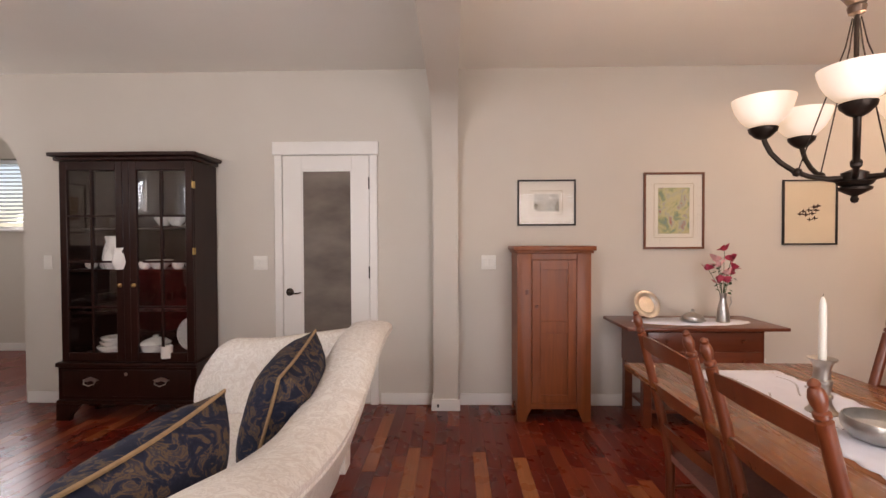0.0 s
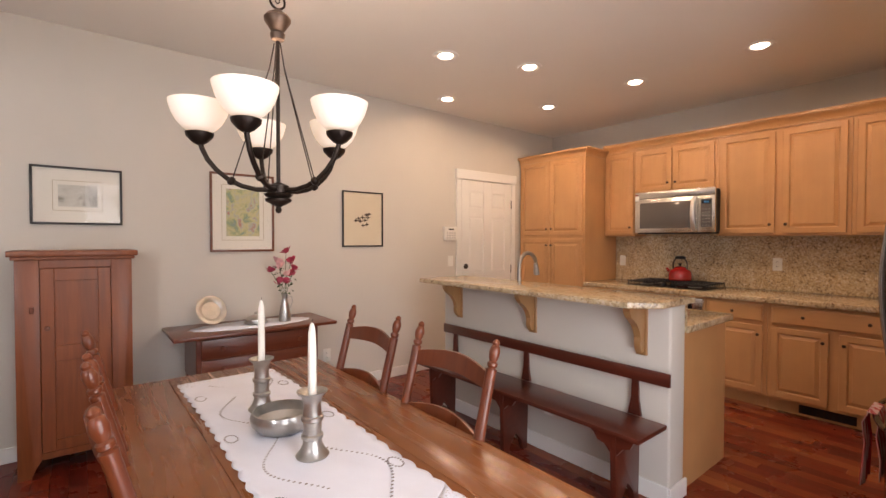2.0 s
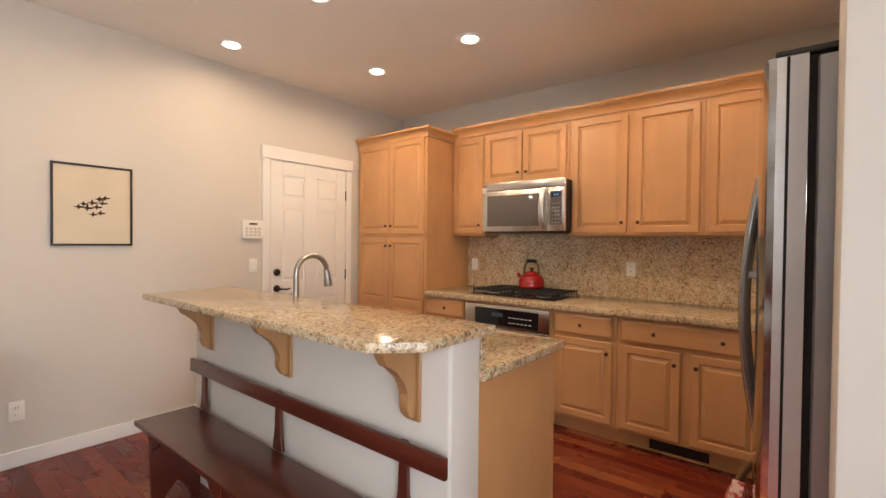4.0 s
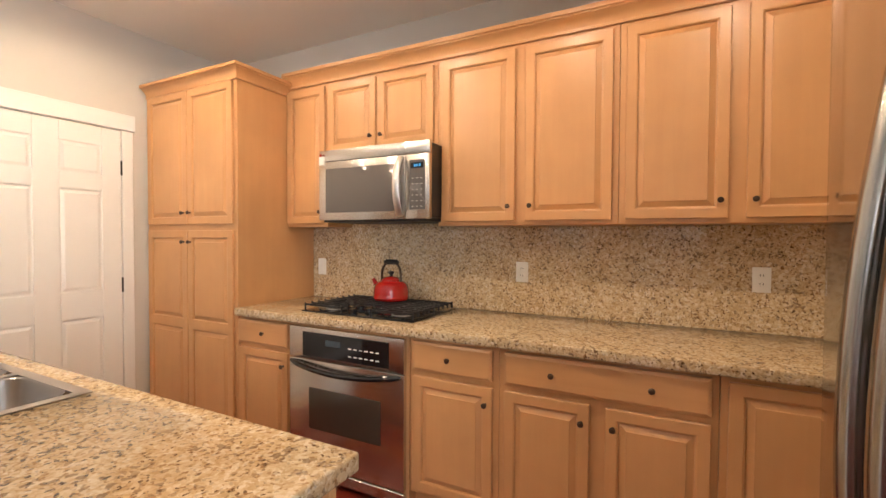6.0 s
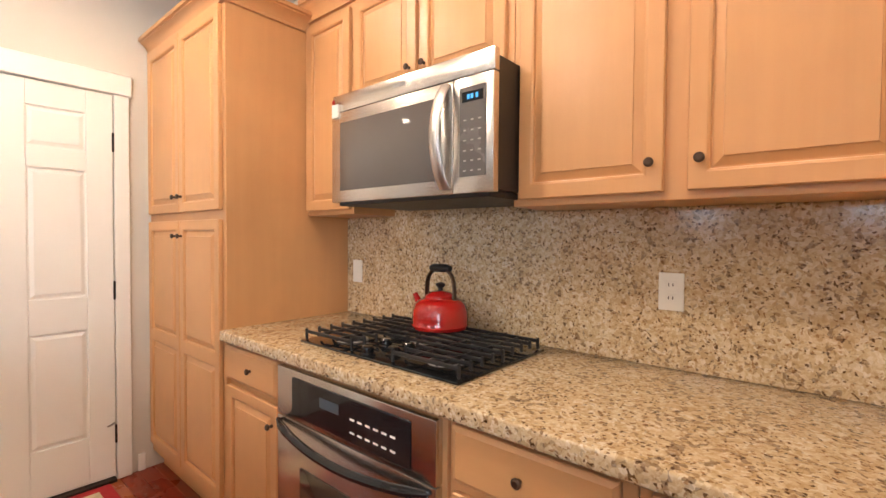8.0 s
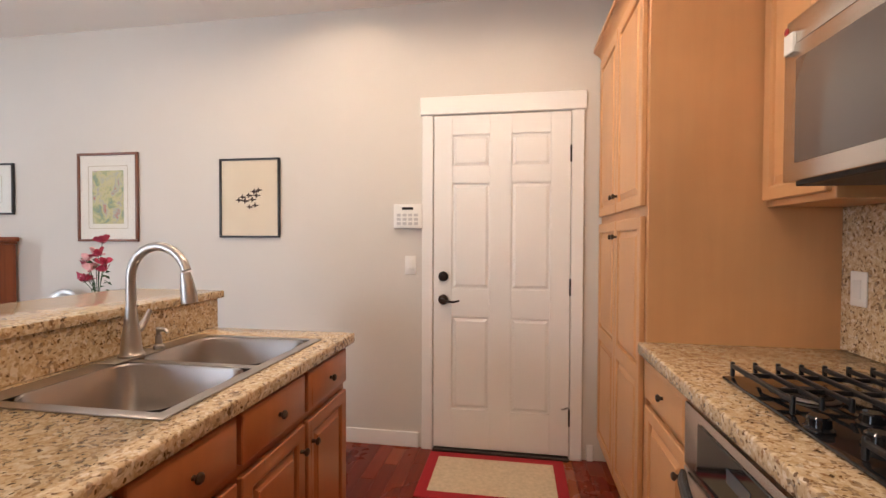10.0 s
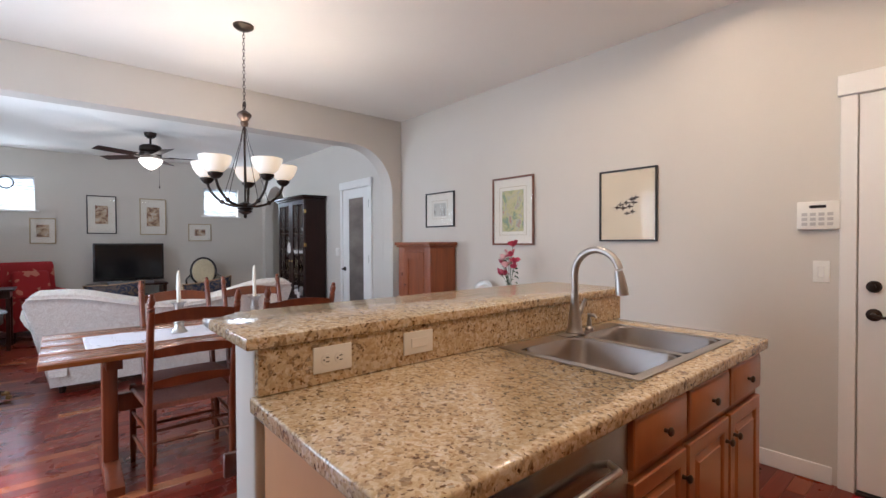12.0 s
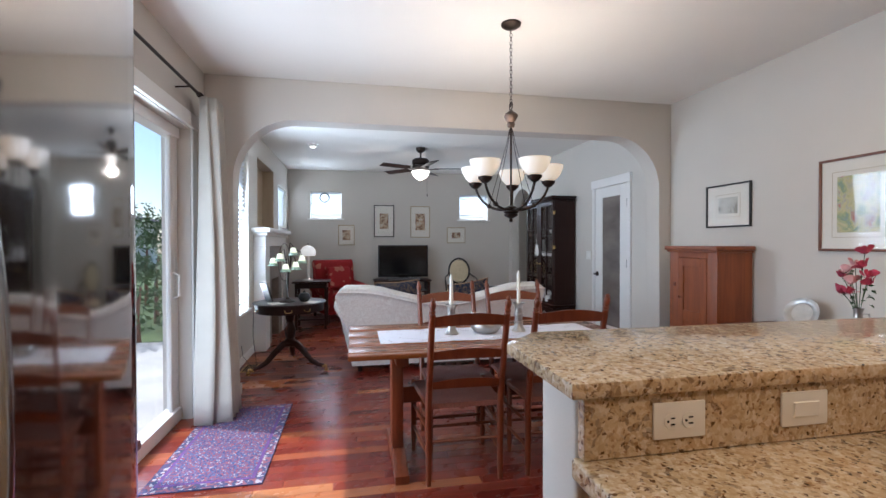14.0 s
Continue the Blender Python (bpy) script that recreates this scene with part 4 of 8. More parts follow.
# cooktop
cook = thing("gas_cooktop", (5.36, 1.965, 0.915), "black gas cooktop with cast-iron grates", "cooktop")
part("glass_base", B(5.11, 5.60, 1.585, 2.345, 0.915, 0.925, 0.005, 2), BLACKGLASS, cook)
BURN = [(5.235, 2.19), (5.48, 2.19), (5.235, 1.73), (5.48, 1.75), (5.40, 1.965)]
for bx_, by_ in BURN:
    b = part("burner", L([(0.050, 0.925), (0.048, 0.934), (0.036, 0.936), (0.034, 0.940), (0, 0.9405)], 24, pose(bx_, by_, 0)), BLACKIRON, cook)
    part("burner_ring", L([(0.052, 0.9252), (0.060, 0.927), (0.058, 0.931), (0.051, 0.932)], 24, pose(bx_, by_, 0)), NICKEL, b, "dull metal burner ring")


def grate(y0, y1, notch0, notch1):
    """Parallel cast bars with hooked ends, tied by two cross bars; the front bars stop short of the knobs."""
    bm = bmesh.new()
    for k in range(9):
        x = 5.132 + 0.0555 * k
        ya, yb = (notch0, notch1) if k < 3 else (y0, y1)
        box(bm, x - 0.0045, x + 0.0045, ya, yb, 0.949, 0.961, 0.002, 1)
        for ye in (ya, yb):
            box(bm, x - 0.0045, x + 0.0045, ye - 0.005, ye + 0.005, 0.9365 if k % 4 else 0.9255, 0.966, 0.002, 1)
    for f in (0.3, 0.72):
        yc = notch0 + (notch1 - notch0) * f
        box(bm, 5.128, 5.580, yc - 0.0045, yc + 0.0045, 0.946, 0.957, 0.002, 1)
    return part("grate", bm, BLACKIRON, cook)


grate(1.600, 1.956, 1.600, 1.862)
grate(1.968, 2.332, 2.064, 2.332)
for kx, ky in ((5.135, 1.985), (5.19, 1.918), (5.252, 2.022), (5.258, 1.915)):
    part("control_knob", L([(0.026, 0.9255), (0.026, 0.930), (0.021, 0.934), (0.020, 0.950), (0.016, 0.954), (0, 0.9545)], 20, pose(kx, ky, 0)), BLACKGLASS, cook, "black control knob")

kt = thing("kettle", (5.49, 1.975, 0.960), "glossy red enamel whistling kettle on the cooktop", "kettle")
kp = (5.49, 1.975, 0.960)
part("body", L([(0, 0), (0.096, 0.0), (0.107, 0.006), (0.111, 0.018), (0.108, 0.024), (0.110, 0.045), (0.107, 0.074), (0.099, 0.097), (0.084, 0.113), (0.066, 0.119), (0.066, 0.122), (0.060, 0.123), (0, 0.124)], 40, pose(*kp)), RED, kt)
part("lid", L([(0.061, 0.1225), (0.059, 0.130), (0.042, 0.142), (0.014, 0.149), (0, 0.150)], 28, pose(*kp)), RED, kt)
part("lid_knob", L([(0.009, 0.149), (0.009, 0.157), (0.018, 0.167), (0.019, 0.174), (0.012, 0.178), (0, 0.179)], 18, pose(*kp)), BLACKIRON, kt)
part("spout", T([(5.49, 1.975 + 0.085, 0.960 + 0.075), (5.49, 1.975 + 0.118, 0.960 + 0.10), (5.49, 1.975 + 0.135, 0.960 + 0.125)], [0.019, 0.014, 0.011], 14), RED, kt)
hoop = [(5.49, 1.975 + 0.070 * math.cos(a) * (1.0 if math.sin(a) < 0.9 else 0.98), 0.960 + 0.095 + 0.138 * max(0, math.sin(a)) ** 0.42) for a in [math.pi * k / 18 for k in range(19)]]
bm = T(hoop, 0.006, 8)
for v in bm.verts:
    v.co.x = 5.49 + (v.co.x - 5.49) * 1.9
part("handle_arch", bm, KNOBMETAL, kt, "dark metal strap handle")
part("handle_grip", T([(5.49, 1.975 - 0.048, 1.192), (5.49, 1.975 - 0.03, 1.195), (5.49, 2.005, 1.195), (5.49, 2.023, 1.192)], [0.012, 0.016, 0.016, 0.012], 12), BLACKIRON, kt, "black grip")
for s in (-1, 1):
    part("handle_bracket", L([(0.014, -0.012), (0.014, 0.012)], 14, pose(5.49, 1.975 + s * 0.08, 1.052, 0, 90)), CHROME, kt)

# microwave over the cooktop
mw = thing("microwave", (5.5, 1.95, 1.46), "stainless over-the-range microwave with curved handle", "microwave")
MX, m0, m1 = 5.245, 1.570, 2.333
part("body", B(MX + 0.03, EAST - 0.001, m0 + 0.024, m1 - 0.012, 1.457, 1.860, 0.003, 1), BLACKFRAME, mw, "black case")
part("vent_strip", B(MX + 0.004, MX + 0.029, m0, m1, 1.795, 1.862, 0.004, 2), STEEL_H, mw)
md_ = part("oven_door", B(MX, MX + 0.029, m0 + 0.150, m1, 1.446, 1.792, 0.004, 2), STEEL_H, mw)
part("window_glass", B(MX - 0.003, MX - 0.0005, m0 + 0.200, m1 - 0.055, 1.49, 1.75, 0.003, 2), mat("grey_mesh_window", (0.115, 0.10, 0.09), 0.1, bstr=0, var=0.03), md_, "grey mesh window")
hb = [(MX - 0.004 - 0.05 * math.sin(math.pi * k / 14) ** 0.7, m0 + 0.178, 1.464 + 0.315 * k / 14) for k in range(15)]
bm = bmesh.new()
tube(bm, hb, 0.009, 10)
for v in bm.verts:
    v.co.y = (m0 + 0.178) + (v.co.y - (m0 + 0.178)) * 2.3
part("door_handle", bm, STEEL, md_, "curved steel handle")
cp = part("control_panel", B(MX, MX + 0.029, m0, m0 + 0.1485, 1.446, 1.792, 0.004, 2), STEEL_H, mw)
part("key_pad", B(MX - 0.003, MX - 0.0005, m0 + 0.026, m0 + 0.122, 1.495, 1.76, 0.003, 1), mat("grey_keypad", (0.10, 0.09, 0.085), 0.25, bstr=0), cp)
part("clock_display", B(MX - 0.0045, MX - 0.0032, m0 + 0.036, m0 + 0.112, 1.715, 1.745), BLACKGLASS, cp)
for k, dy in enumerate((0.052, 0.070, 0.083)):
    part("clock_digit", B(MX - 0.0056, MX - 0.0046, m0 + dy, m0 + dy + 0.009, 1.723, 1.737), CLOCK, cp)
for k in range(18):
    part("key_mark", B(MX - 0.0045, MX - 0.0032, m0 + 0.042 + 0.027 * (k % 3), m0 + 0.052 + 0.027 * (k % 3), 1.51 + 0.03 * (k // 3), 1.514 + 0.03 * (k // 3)), NICKEL, cp)
part("underside", B(MX + 0.02, EAST - 0.03, m0 + 0.03, m1 - 0.02, 1.435, 1.456, 0.003, 1), BLACKIRON, mw, "dark vented underside")
part("maker_badge", B(MX + 0.0025, MX + 0.0038, 1.93, 1.99, 1.825, 1.838, 0.001, 1), CHROME, mw)
stk = solid("paper_tag", B(MX - 0.004, MX + 0.0035, 2.290, 2.328, 1.775, 1.825), PLASTIC, "small white tag with red dot on the microwave", "tag")
solid("tag_dot", L([(0.009, 0), (0.009, 0.002)], 14, pose(MX - 0.004, 2.315, 1.834, 0, -90)), RED, "small red magnet dot on the microwave", "magnet")

# ---- island ----
bar = thing("breakfast_bar", (3.03, 1.85, 1.037), "raised golden granite breakfast bar with clipped corner", "bar counter")
part("slab", P([(2.805, 1.075), (2.925, 0.955), (3.285, 0.955), (3.285, 2.80), (2.805, 2.80)], pose(0, 0, 1.037) @ Matrix(((1, 0, 0, 0), (0, 0, 1, 0), (0, 1, 0, 0), (0, 0, 0, 1))), 0.032, 0.006), GRANITE, bar)
solid("sink_splashback", B(3.2455, 3.272, 0.986, 2.775, 0.915, 1.0365, 0.002, 1), GRANITE, "low golden granite splashback behind the sink", "splashback")
wt2 = thing("island_worktop", (3.57, 1.85, 0.87), "golden granite island worktop with sink cut-out", "worktop")
S0, S1, SX0, SX1 = 1.83, 2.60, 3.305, 3.83
slab = new("slab", mesh_of("slab", B(3.2455, 3.903, 0.972, 2.76, 0.873, 0.914, 0.007, 3), GRANITE, 35))
cut(slab, [cutter(SX0 + 0.02, SX1 - 0.02, S0 + 0.02, S1 - 0.02, 0.8, 1.0)])
slab.parent = wt2
slab.matrix_parent_inverse = Matrix.Translation(-wt2.location)
isl = thing("island_cabinet", (3.55, 1.85, 0), "maple island cabinet, shade and floor bounce coloured into its fronts", "cabinet")
FX = 3.872


def west(x, y, z):
    """Pose of a front that faces east; left edge at y."""
    return pose(x, y, z, 0, 0, 90)


part("end_panel", B(3.258, FX - 0.022, 1.005, 1.022, 0.0, 0.872, 0.001, 1), MAPLE, isl, "smooth maple end panel")
part("body", B(3.258, FX - 0.022, 1.675, 2.705, 0.10, 0.72, 0.001, 1), MAPLE, isl)
# frame, drawers and doors on this side: dim floor-bounced light painted into the maple
part("face_frame", B(FX - 0.0215, FX - 0.0005, 1.667, 2.71, 0.10, 0.872, 0.001, 1), MAPLE_SHADED, isl, "maple frame with shade in its colour")
part("end_panel", B(3.258, FX - 0.022, 2.706, 2.72, 0.0, 0.872, 0.001, 1), MAPLE, isl)
part("toe_kick", B(3.28, FX - 0.08, 1.03, 2.70, 0, 0.099), MAPLE_H, isl)
part("end_stile", B(FX - 0.0215, FX - 0.001, 1.005, 1.045, 0.0, 0.872, 0.002, 1), MAPLE, isl)
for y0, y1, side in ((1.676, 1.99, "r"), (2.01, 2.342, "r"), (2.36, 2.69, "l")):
    d = part("drawer", slab_front(y1 - y0, 0.13, west(FX, y0, 0.735) @ pose(0, -0.02, 0)), MAPLE_SHADED, isl, "maple drawer front with shade in its colour")
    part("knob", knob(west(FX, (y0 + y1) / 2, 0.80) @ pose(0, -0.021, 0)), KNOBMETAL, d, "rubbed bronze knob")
    add_door(isl, west(FX, y0, 0.125) @ pose(0, -0.02, 0), y1 - y0, 0.58, side, finish=MAPLE_SHADED)
dw = thing("dishwasher", (3.6, 1.34, 0), "stainless built-in dishwasher in the island", "dishwasher")
part("body", B(3.29, FX - 0.025, 1.05, 1.66, 0.102, 0.868), DARKGAP, dw)
part("front", B(FX - 0.024, FX + 0.012, 1.05, 1.663, 0.105, 0.862, 0.005, 2), mat("dark_steel_front", (0.30, 0.28, 0.265), 0.22, 1.0, stretch=(60, 1, 60), bscale=8, bstr=0.02), dw)
part("pull_handle", T([(FX + 0.012, 1.12, 0.79), (FX + 0.045, 1.135, 0.79), (FX + 0.05, 1.35, 0.79), (FX + 0.045, 1.555, 0.79), (FX + 0.012, 1.57, 0.79)], 0.009, 10), STEEL, dw)
part("kick_plate", B(FX - 0.08, FX - 0.07, 1.05, 1.66, 0.0, 0.10), DARKGAP, dw)

sk = thing("kitchen_sink", (3.56, 2.195, 0.74), "double-bowl stainless drop-in sink", "sink")


def bowl(y0, y1):
    bm = bmesh.new()
    x0, x1 = SX0 + 0.075, SX1 - 0.032
    loops = []
    for ins, z in ((0, 0.9175), (0.004, 0.912), (0.012, 0.80), (0.03, 0.765), (0.06, 0.758)):
        pts = []
        r = 0.06 - ins * 0.3
        for cx, cy, a0 in ((x1 - ins - r, y1 - ins - r, 0), (x0 + ins + r, y1 - ins - r, 90), (x0 + ins + r, y0 + ins + r, 180), (x1 - ins - r, y0 + ins + r, 270)):
            pts += [(cx + r * math.cos(radians(a0 + 15 * k)), cy + r * math.sin(radians(a0 + 15 * k)), z) for k in range(7)]
        loops.append([bm.verts.new(p) for p in pts])
    n = len(loops[0])
    for a, b in zip(loops, loops[1:]):
        for k in range(n):
            bm.faces.new((a[k], a[(k + 1) % n], b[(k + 1) % n], b[k]))
    bm.faces.new(loops[-1])
    bmesh.ops.recalc_face_normals(bm, faces=bm.faces)
    return bm, loops[0]


rim = new("rim", mesh_of("rim", B(SX0, SX1, S0, S1, 0.9145, 0.9185, 0.0015, 2), SINKSTEEL, 35))
cut(rim, [cutter(SX0 + 0.076, SX1 - 0.033, S0 + 0.031, 2.199, 0.90, 0.93), cutter(SX0 + 0.076, SX1 - 0.033, 2.231, S1 - 0.031, 0.90, 0.93)])
rim.parent = sk
rim.matrix_parent_inverse = Matrix.Translation(-sk.location)
for ya, yb in ((S0 + 0.03, 2.20), (2.23, S1 - 0.03)):
    bm, _ = bowl(ya, yb)
    b = part("bowl", bm, SINKSTEEL, sk, "brushed steel bowl")
    part("drain", L([(0.045, 0.7585), (0.04, 0.761), (0.02, 0.7595), (0, 0.7595)], 20, pose((SX0 + SX1) / 2 + 0.02, (ya + yb) / 2, 0)), CHROME, b)
fc = thing("kitchen_faucet", (3.35, 2.25, 0.919), "brushed nickel gooseneck faucet with pull-down head", "faucet")
part("base", L([(0.037, 0.9225), (0.037, 0.928), (0.031, 0.936), (0.0285, 0.96), (0.0265, 0.985), (0.022, 1.015), (0.0175, 1.05), (0.0148, 1.085)], 22, pose(3.35, 2.25, 0)), NICKEL, fc)
neck = [(3.35, 2.25, 1.05), (3.35, 2.25, 1.15)] + [(3.35 + 0.10 - 0.10 * math.cos(radians(a)), 2.25, 1.17 + 0.10 * math.sin(radians(a))) for a in range(0, 171, 15)]
part("gooseneck", T(neck, 0.0145, 14), NICKEL, fc)
part("deck_plate", B(3.315, 3.385, 2.155, 2.330, 0.9187, 0.9222, 0.0015, 2), NICKEL, fc)
part("spray_head", T([(3.543, 2.25, 1.188), (3.548, 2.25, 1.165), (3.555, 2.25, 1.12), (3.558, 2.25, 1.095)], [0.0152, 0.0185, 0.0235, 0.0235], 16), NICKEL, fc)
part("lever_handle", T([(3.35, 2.252, 1.0), (3.35, 2.285, 1.005), (3.352, 2.305, 1.03), (3.36, 2.315, 1.06)], [0.016, 0.013, 0.009, 0.006], 12), NICKEL, fc)
sdp = thing("soap_dispenser", (3.35, 2.36, 0.919), "small nickel soap dispenser beside the faucet", "soap dispenser")
part("base", L([(0.018, 0.919), (0.017, 0.93), (0.011, 0.936), (0.010, 0.965), (0.0, 0.967)], 16, pose(3.35, 2.36, 0)), NICKEL, sdp)
part("pump", T([(3.35, 2.36, 0.962), (3.35, 2.36, 0.985), (3.375, 2.36, 0.985), (3.385, 2.36, 0.975)], [0.008, 0.010, 0.007, 0.005], 10), NICKEL, sdp)


def plate_h(y, z, label, kind):
    """A plate set sideways on the island splashback, facing east."""
    ob = thing("outlet_plate" if kind == "outlet" else "switch_plate", (3.2725, y, z), label, "outlet" if kind == "outlet" else "light switch")
    m = pose(3.2725, y, z, 0, 0, 90)
    part("plate", B(-0.058, 0.058, -0.006, 0, -0.036, 0.036, 0.003, 2, m=m), PLASTIC, ob)
    if kind == "outlet":
        for dx in (-0.02, 0.02):
            part("socket", L([(0.0165, 0), (0.016, 0.0022), (0, 0.0023)], 18, m @ pose(dx, -0.0062, 0, 90)), PLASTIC, ob)
            for dz in (-0.006, 0.006):
                part("slot", B(dx - 0.003, dx + 0.006, -0.0098, -0.0087, dz - 0.0013, dz + 0.0013, m=m), DARKGAP, ob)
            part("slot", L([(0.0025, 0), (0.0025, 0.001)], 8, m @ pose(dx - 0.009, -0.0087, 0, 90)), DARKGAP, ob)
    else:
        part("rocker", B(-0.032, 0.032, -0.010, -0.0062, -0.016, 0.016, 0.002, 1, m=m), PLASTIC, ob)


plate_h(1.187, 0.982, "cream outlet set sideways in the island splashback", "outlet")
plate_h(1.485, 0.983, "cream switch set sideways in the island splashback", "switch")
for cy in (2.62, 1.88, 1.135):
    co = [(0, 0), (0.0, -0.285), (0.03, -0.285)] + [(0.03 + 0.02 * k / 5 + 0.02 * math.sin(math.pi * k / 5), -0.285 + 0.09 * k / 5) for k in range(1, 6)] + [(0.07 + 0.045 * (1 - math.cos(math.pi / 2 * k / 6)), -0.185 + 0.07 * math.sin(math.pi / 2 * k / 6)) for k in range(1, 7)] + [(0.145 + 0.05 * math.sin(math.pi / 2 * k / 6), -0.085 + 0.04 * (1 - math.cos(math.pi / 2 * k / 6))) for k in range(0, 7)] + [(0.21, -0.035), (0.21, 0)]
    cb = thing("bar_corbel", (3.065, cy, 0.75), "carved pale wood corbel under the breakfast bar", "corbel", "bar corbels")
    part("back_plate", B(3.063, 3.0745, cy - 0.032, cy + 0.032, 0.757, 1.0365, 0.003, 1), CORBELWOOD, cb)
    part("bracket", P([(-x * 0.76, z * 0.92) for x, z in co], pose(3.0625, cy - 0.019, 1.0365), 0.038, 0.004), CORBELWOOD, cb)

# ---- refrigerator ----
fr = thing("refrigerator", (3.655, -0.2, 0), "polished stainless french-door refrigerator with bowed handles", "refrigerator")
F0, F1, FM = 3.20, 4.11, 3.655
part("cabinet", B(F0 + 0.004, F1 - 0.004, SOUTH + 0.02, 0.115, 0.05, 1.755, 0.004, 1), mat("grey_fridge_side", (0.36, 0.35, 0.345), 0.4, 0.5, bstr=0.02), fr, "dark grey cabinet sides")


def contour(xa, xb, z0, z1, full0, full1, bulge=0.034):
    """A door whose front bows outward in plan."""
    n = 16
    bm = bmesh.new()
    lo, hi = [], []
    pts = [(xa, 0.13)]
    for k in range(n + 1):
        x = xa + (xb - xa) * k / n
        s = (x - full0) / (full1 - full0)
        y = 0.205 + bulge * (1 - (2 * s - 1) ** 2)
        edge = min(k, n - k)
        if edge == 0:
            y -= 0.006
        pts.append((x, y))
    pts.append((xb, 0.13))
    lo = [bm.verts.new((x, y, z0)) for x, y in pts]
    hi = [bm.verts.new((x, y, z1)) for x, y in pts]
    m = len(pts)
    for k in range(m):
        bm.faces.new((lo[k], lo[(k + 1) % m], hi[(k + 1) % m], hi[k]))
    bm.faces.new(lo)
    bm.faces.new(hi)
    return bm


for xa, xb in ((F0, FM - 0.003), (FM + 0.003, F1)):
    d = part("fridge_door", contour(xa, xb, 0.66, 1.762, F0, F1), MIRRORSTEEL, fr)
    ex = F0 - 0.0035 if xa == F0 else F1 + 0.0005
    part("door_edge", B(ex, ex + 0.003, 0.1305, 0.162, 0.662, 1.760), SATINGREY, d, "satin grey edge strip")
    part("edge_groove", B(ex + 0.0008, ex + 0.0022, 0.1622, 0.1678, 0.662, 1.760), DARKGAP, d, "black seam")
    part("front_lip", B(ex, ex + 0.003, 0.168, 0.185, 0.662, 1.760), STEEL, d, "brushed steel lip")
    hx = FM - 0.032 if xa == F0 else FM + 0.042
    hp = [(hx, 0.228 + 0.047 * math.sin(math.pi * k / 20) ** 0.9, 0.76 + 0.83 * k / 20) for k in range(21)]
    bm = T(hp, [0.008] + [0.0135] * 19 + [0.008], 12)
    part("door_handle", bm, HANDLESTEEL, d, "bowed satin steel handle")
    part("handle_bracket", B(hx - 0.008, hx + 0.008, 0.230, 0.274, 1.25, 1.273, 0.003, 1), CHROME, d, "chrome bracket")
dd = part("freezer_drawer", contour(F0, F1, 0.08, 0.645, F0, F1), MIRRORSTEEL, fr)
for ex in (F0 - 0.0035, F1 + 0.0005):
    part("drawer_edge", B(ex, ex + 0.003, 0.132, 0.184, 0.082, 0.643), SATINGREY, dd, "satin grey edge strip")
hp = [(3.325 + 0.66 * k / 20, 0.215 + 0.07 * math.sin(math.pi * k / 20) ** 0.7, 0.585) for k in range(21)]
part("drawer_handle", T(hp, 0.012, 12), HANDLESTEEL, dd, "bowed satin steel handle")
for hx in (F0 + 0.05, F1 - 0.05):
    part("hinge_cover", B(hx - 0.045, hx + 0.045, 0.06, 0.19, 1.7625, 1.779, 0.006, 2), BLACKFRAME, fr)
part("gasket", B(F0 + 0.008, F1 - 0.008, 0.1155, 0.1295, 0.08, 1.757), DARKGAP, fr)
for hx in (F0 + 0.02,):
    part("middle_hinge", B(hx - 0.01, hx + 0.05, 0.132, 0.20, 0.647, 0.658, 0.002, 1), NICKEL, fr)
for hx in (F0 + 0.06, F1 - 0.06):
    part("foot", L([(0.02, 0.0), (0.018, 0.05)], 12, pose(hx, 0.06, 0)), BLACKIRON, fr)
# towel over the drawer handle
bm = bmesh.new()
rows = []
prof = [(0.252, 0.30), (0.252, 0.40), (0.266, 0.50), (0.258, 0.57), (0.266, 0.597), (0.296, 0.601), (0.296, 0.592), (0.313, 0.55), (0.303, 0.45), (0.309, 0.34), (0.313, 0.26)]
for i in range(13):
    x = 3.47 + 0.20 * i / 12
    w = 0.007 * math.sin(i * 1.7)
    rows.append([bm.verts.new((x, y + w * (1 if y > 0.28 else -0.3) * (0.601 - z) / 0.3, z)) for y, z in prof])
for a, b in zip(rows, rows[1:]):
    for k in range(len(prof) - 1):
        bm.faces.new((a[k], a[k + 1], b[k + 1], b[k]))
thick(solid("dish_towel", bm, TOWEL, "red and white striped towel over the freezer handle", "towel", smooth=60), 0.004)

# wall fixtures by the garage door
al = thing("alarm_keypad", (3.89, NORTH, 1.44), "white alarm keypad on the wall by the door", "keypad")
part("case", B(3.800, 3.981, NORTH - 0.032, NORTH - 0.001, 1.364, 1.515, 0.006, 2), PLASTIC, al)
part("display", B(3.855, 3.925, NORTH - 0.0335, NORTH - 0.0322, 1.478, 1.494), DARKGAP, al, "dark display")
for k in range(12):
    part("key", B(3.822 + 0.036 * (k % 4), 3.847 + 0.036 * (k % 4), NORTH - 0.0345, NORTH - 0.0322, 1.385 + 0.026 * (k // 4), 1.402 + 0.026 * (k // 4), 0.002, 1), mat("grey_key", (0.55, 0.53, 0.5), 0.5, bstr=0) if k == 0 else bpy.data.materials["grey_key"], al)
plate(3.903, NORTH - 0.001, 1.138, 0, "white light switch by the garage door", "switch")
plate(2.9995, -0.065, 1.195, -90, "white triple light switch on the wall end", "switch", 3)
plate(0.255, NORTH - 0.001, 1.17, 0, "white double light switch on the dining wall", "switch", 2)
plate(-1.625, NORTH - 0.001, 1.17, 0, "white double light switch beside the pantry door", "switch", 2)
plate(-3.42, NORTH - 0.001, 1.18, 0, "white light switch beside the small arch", "switch")
plate(2.45, NORTH - 0.001, 0.33, 0, "white wall outlet near the baseboard", "outlet")
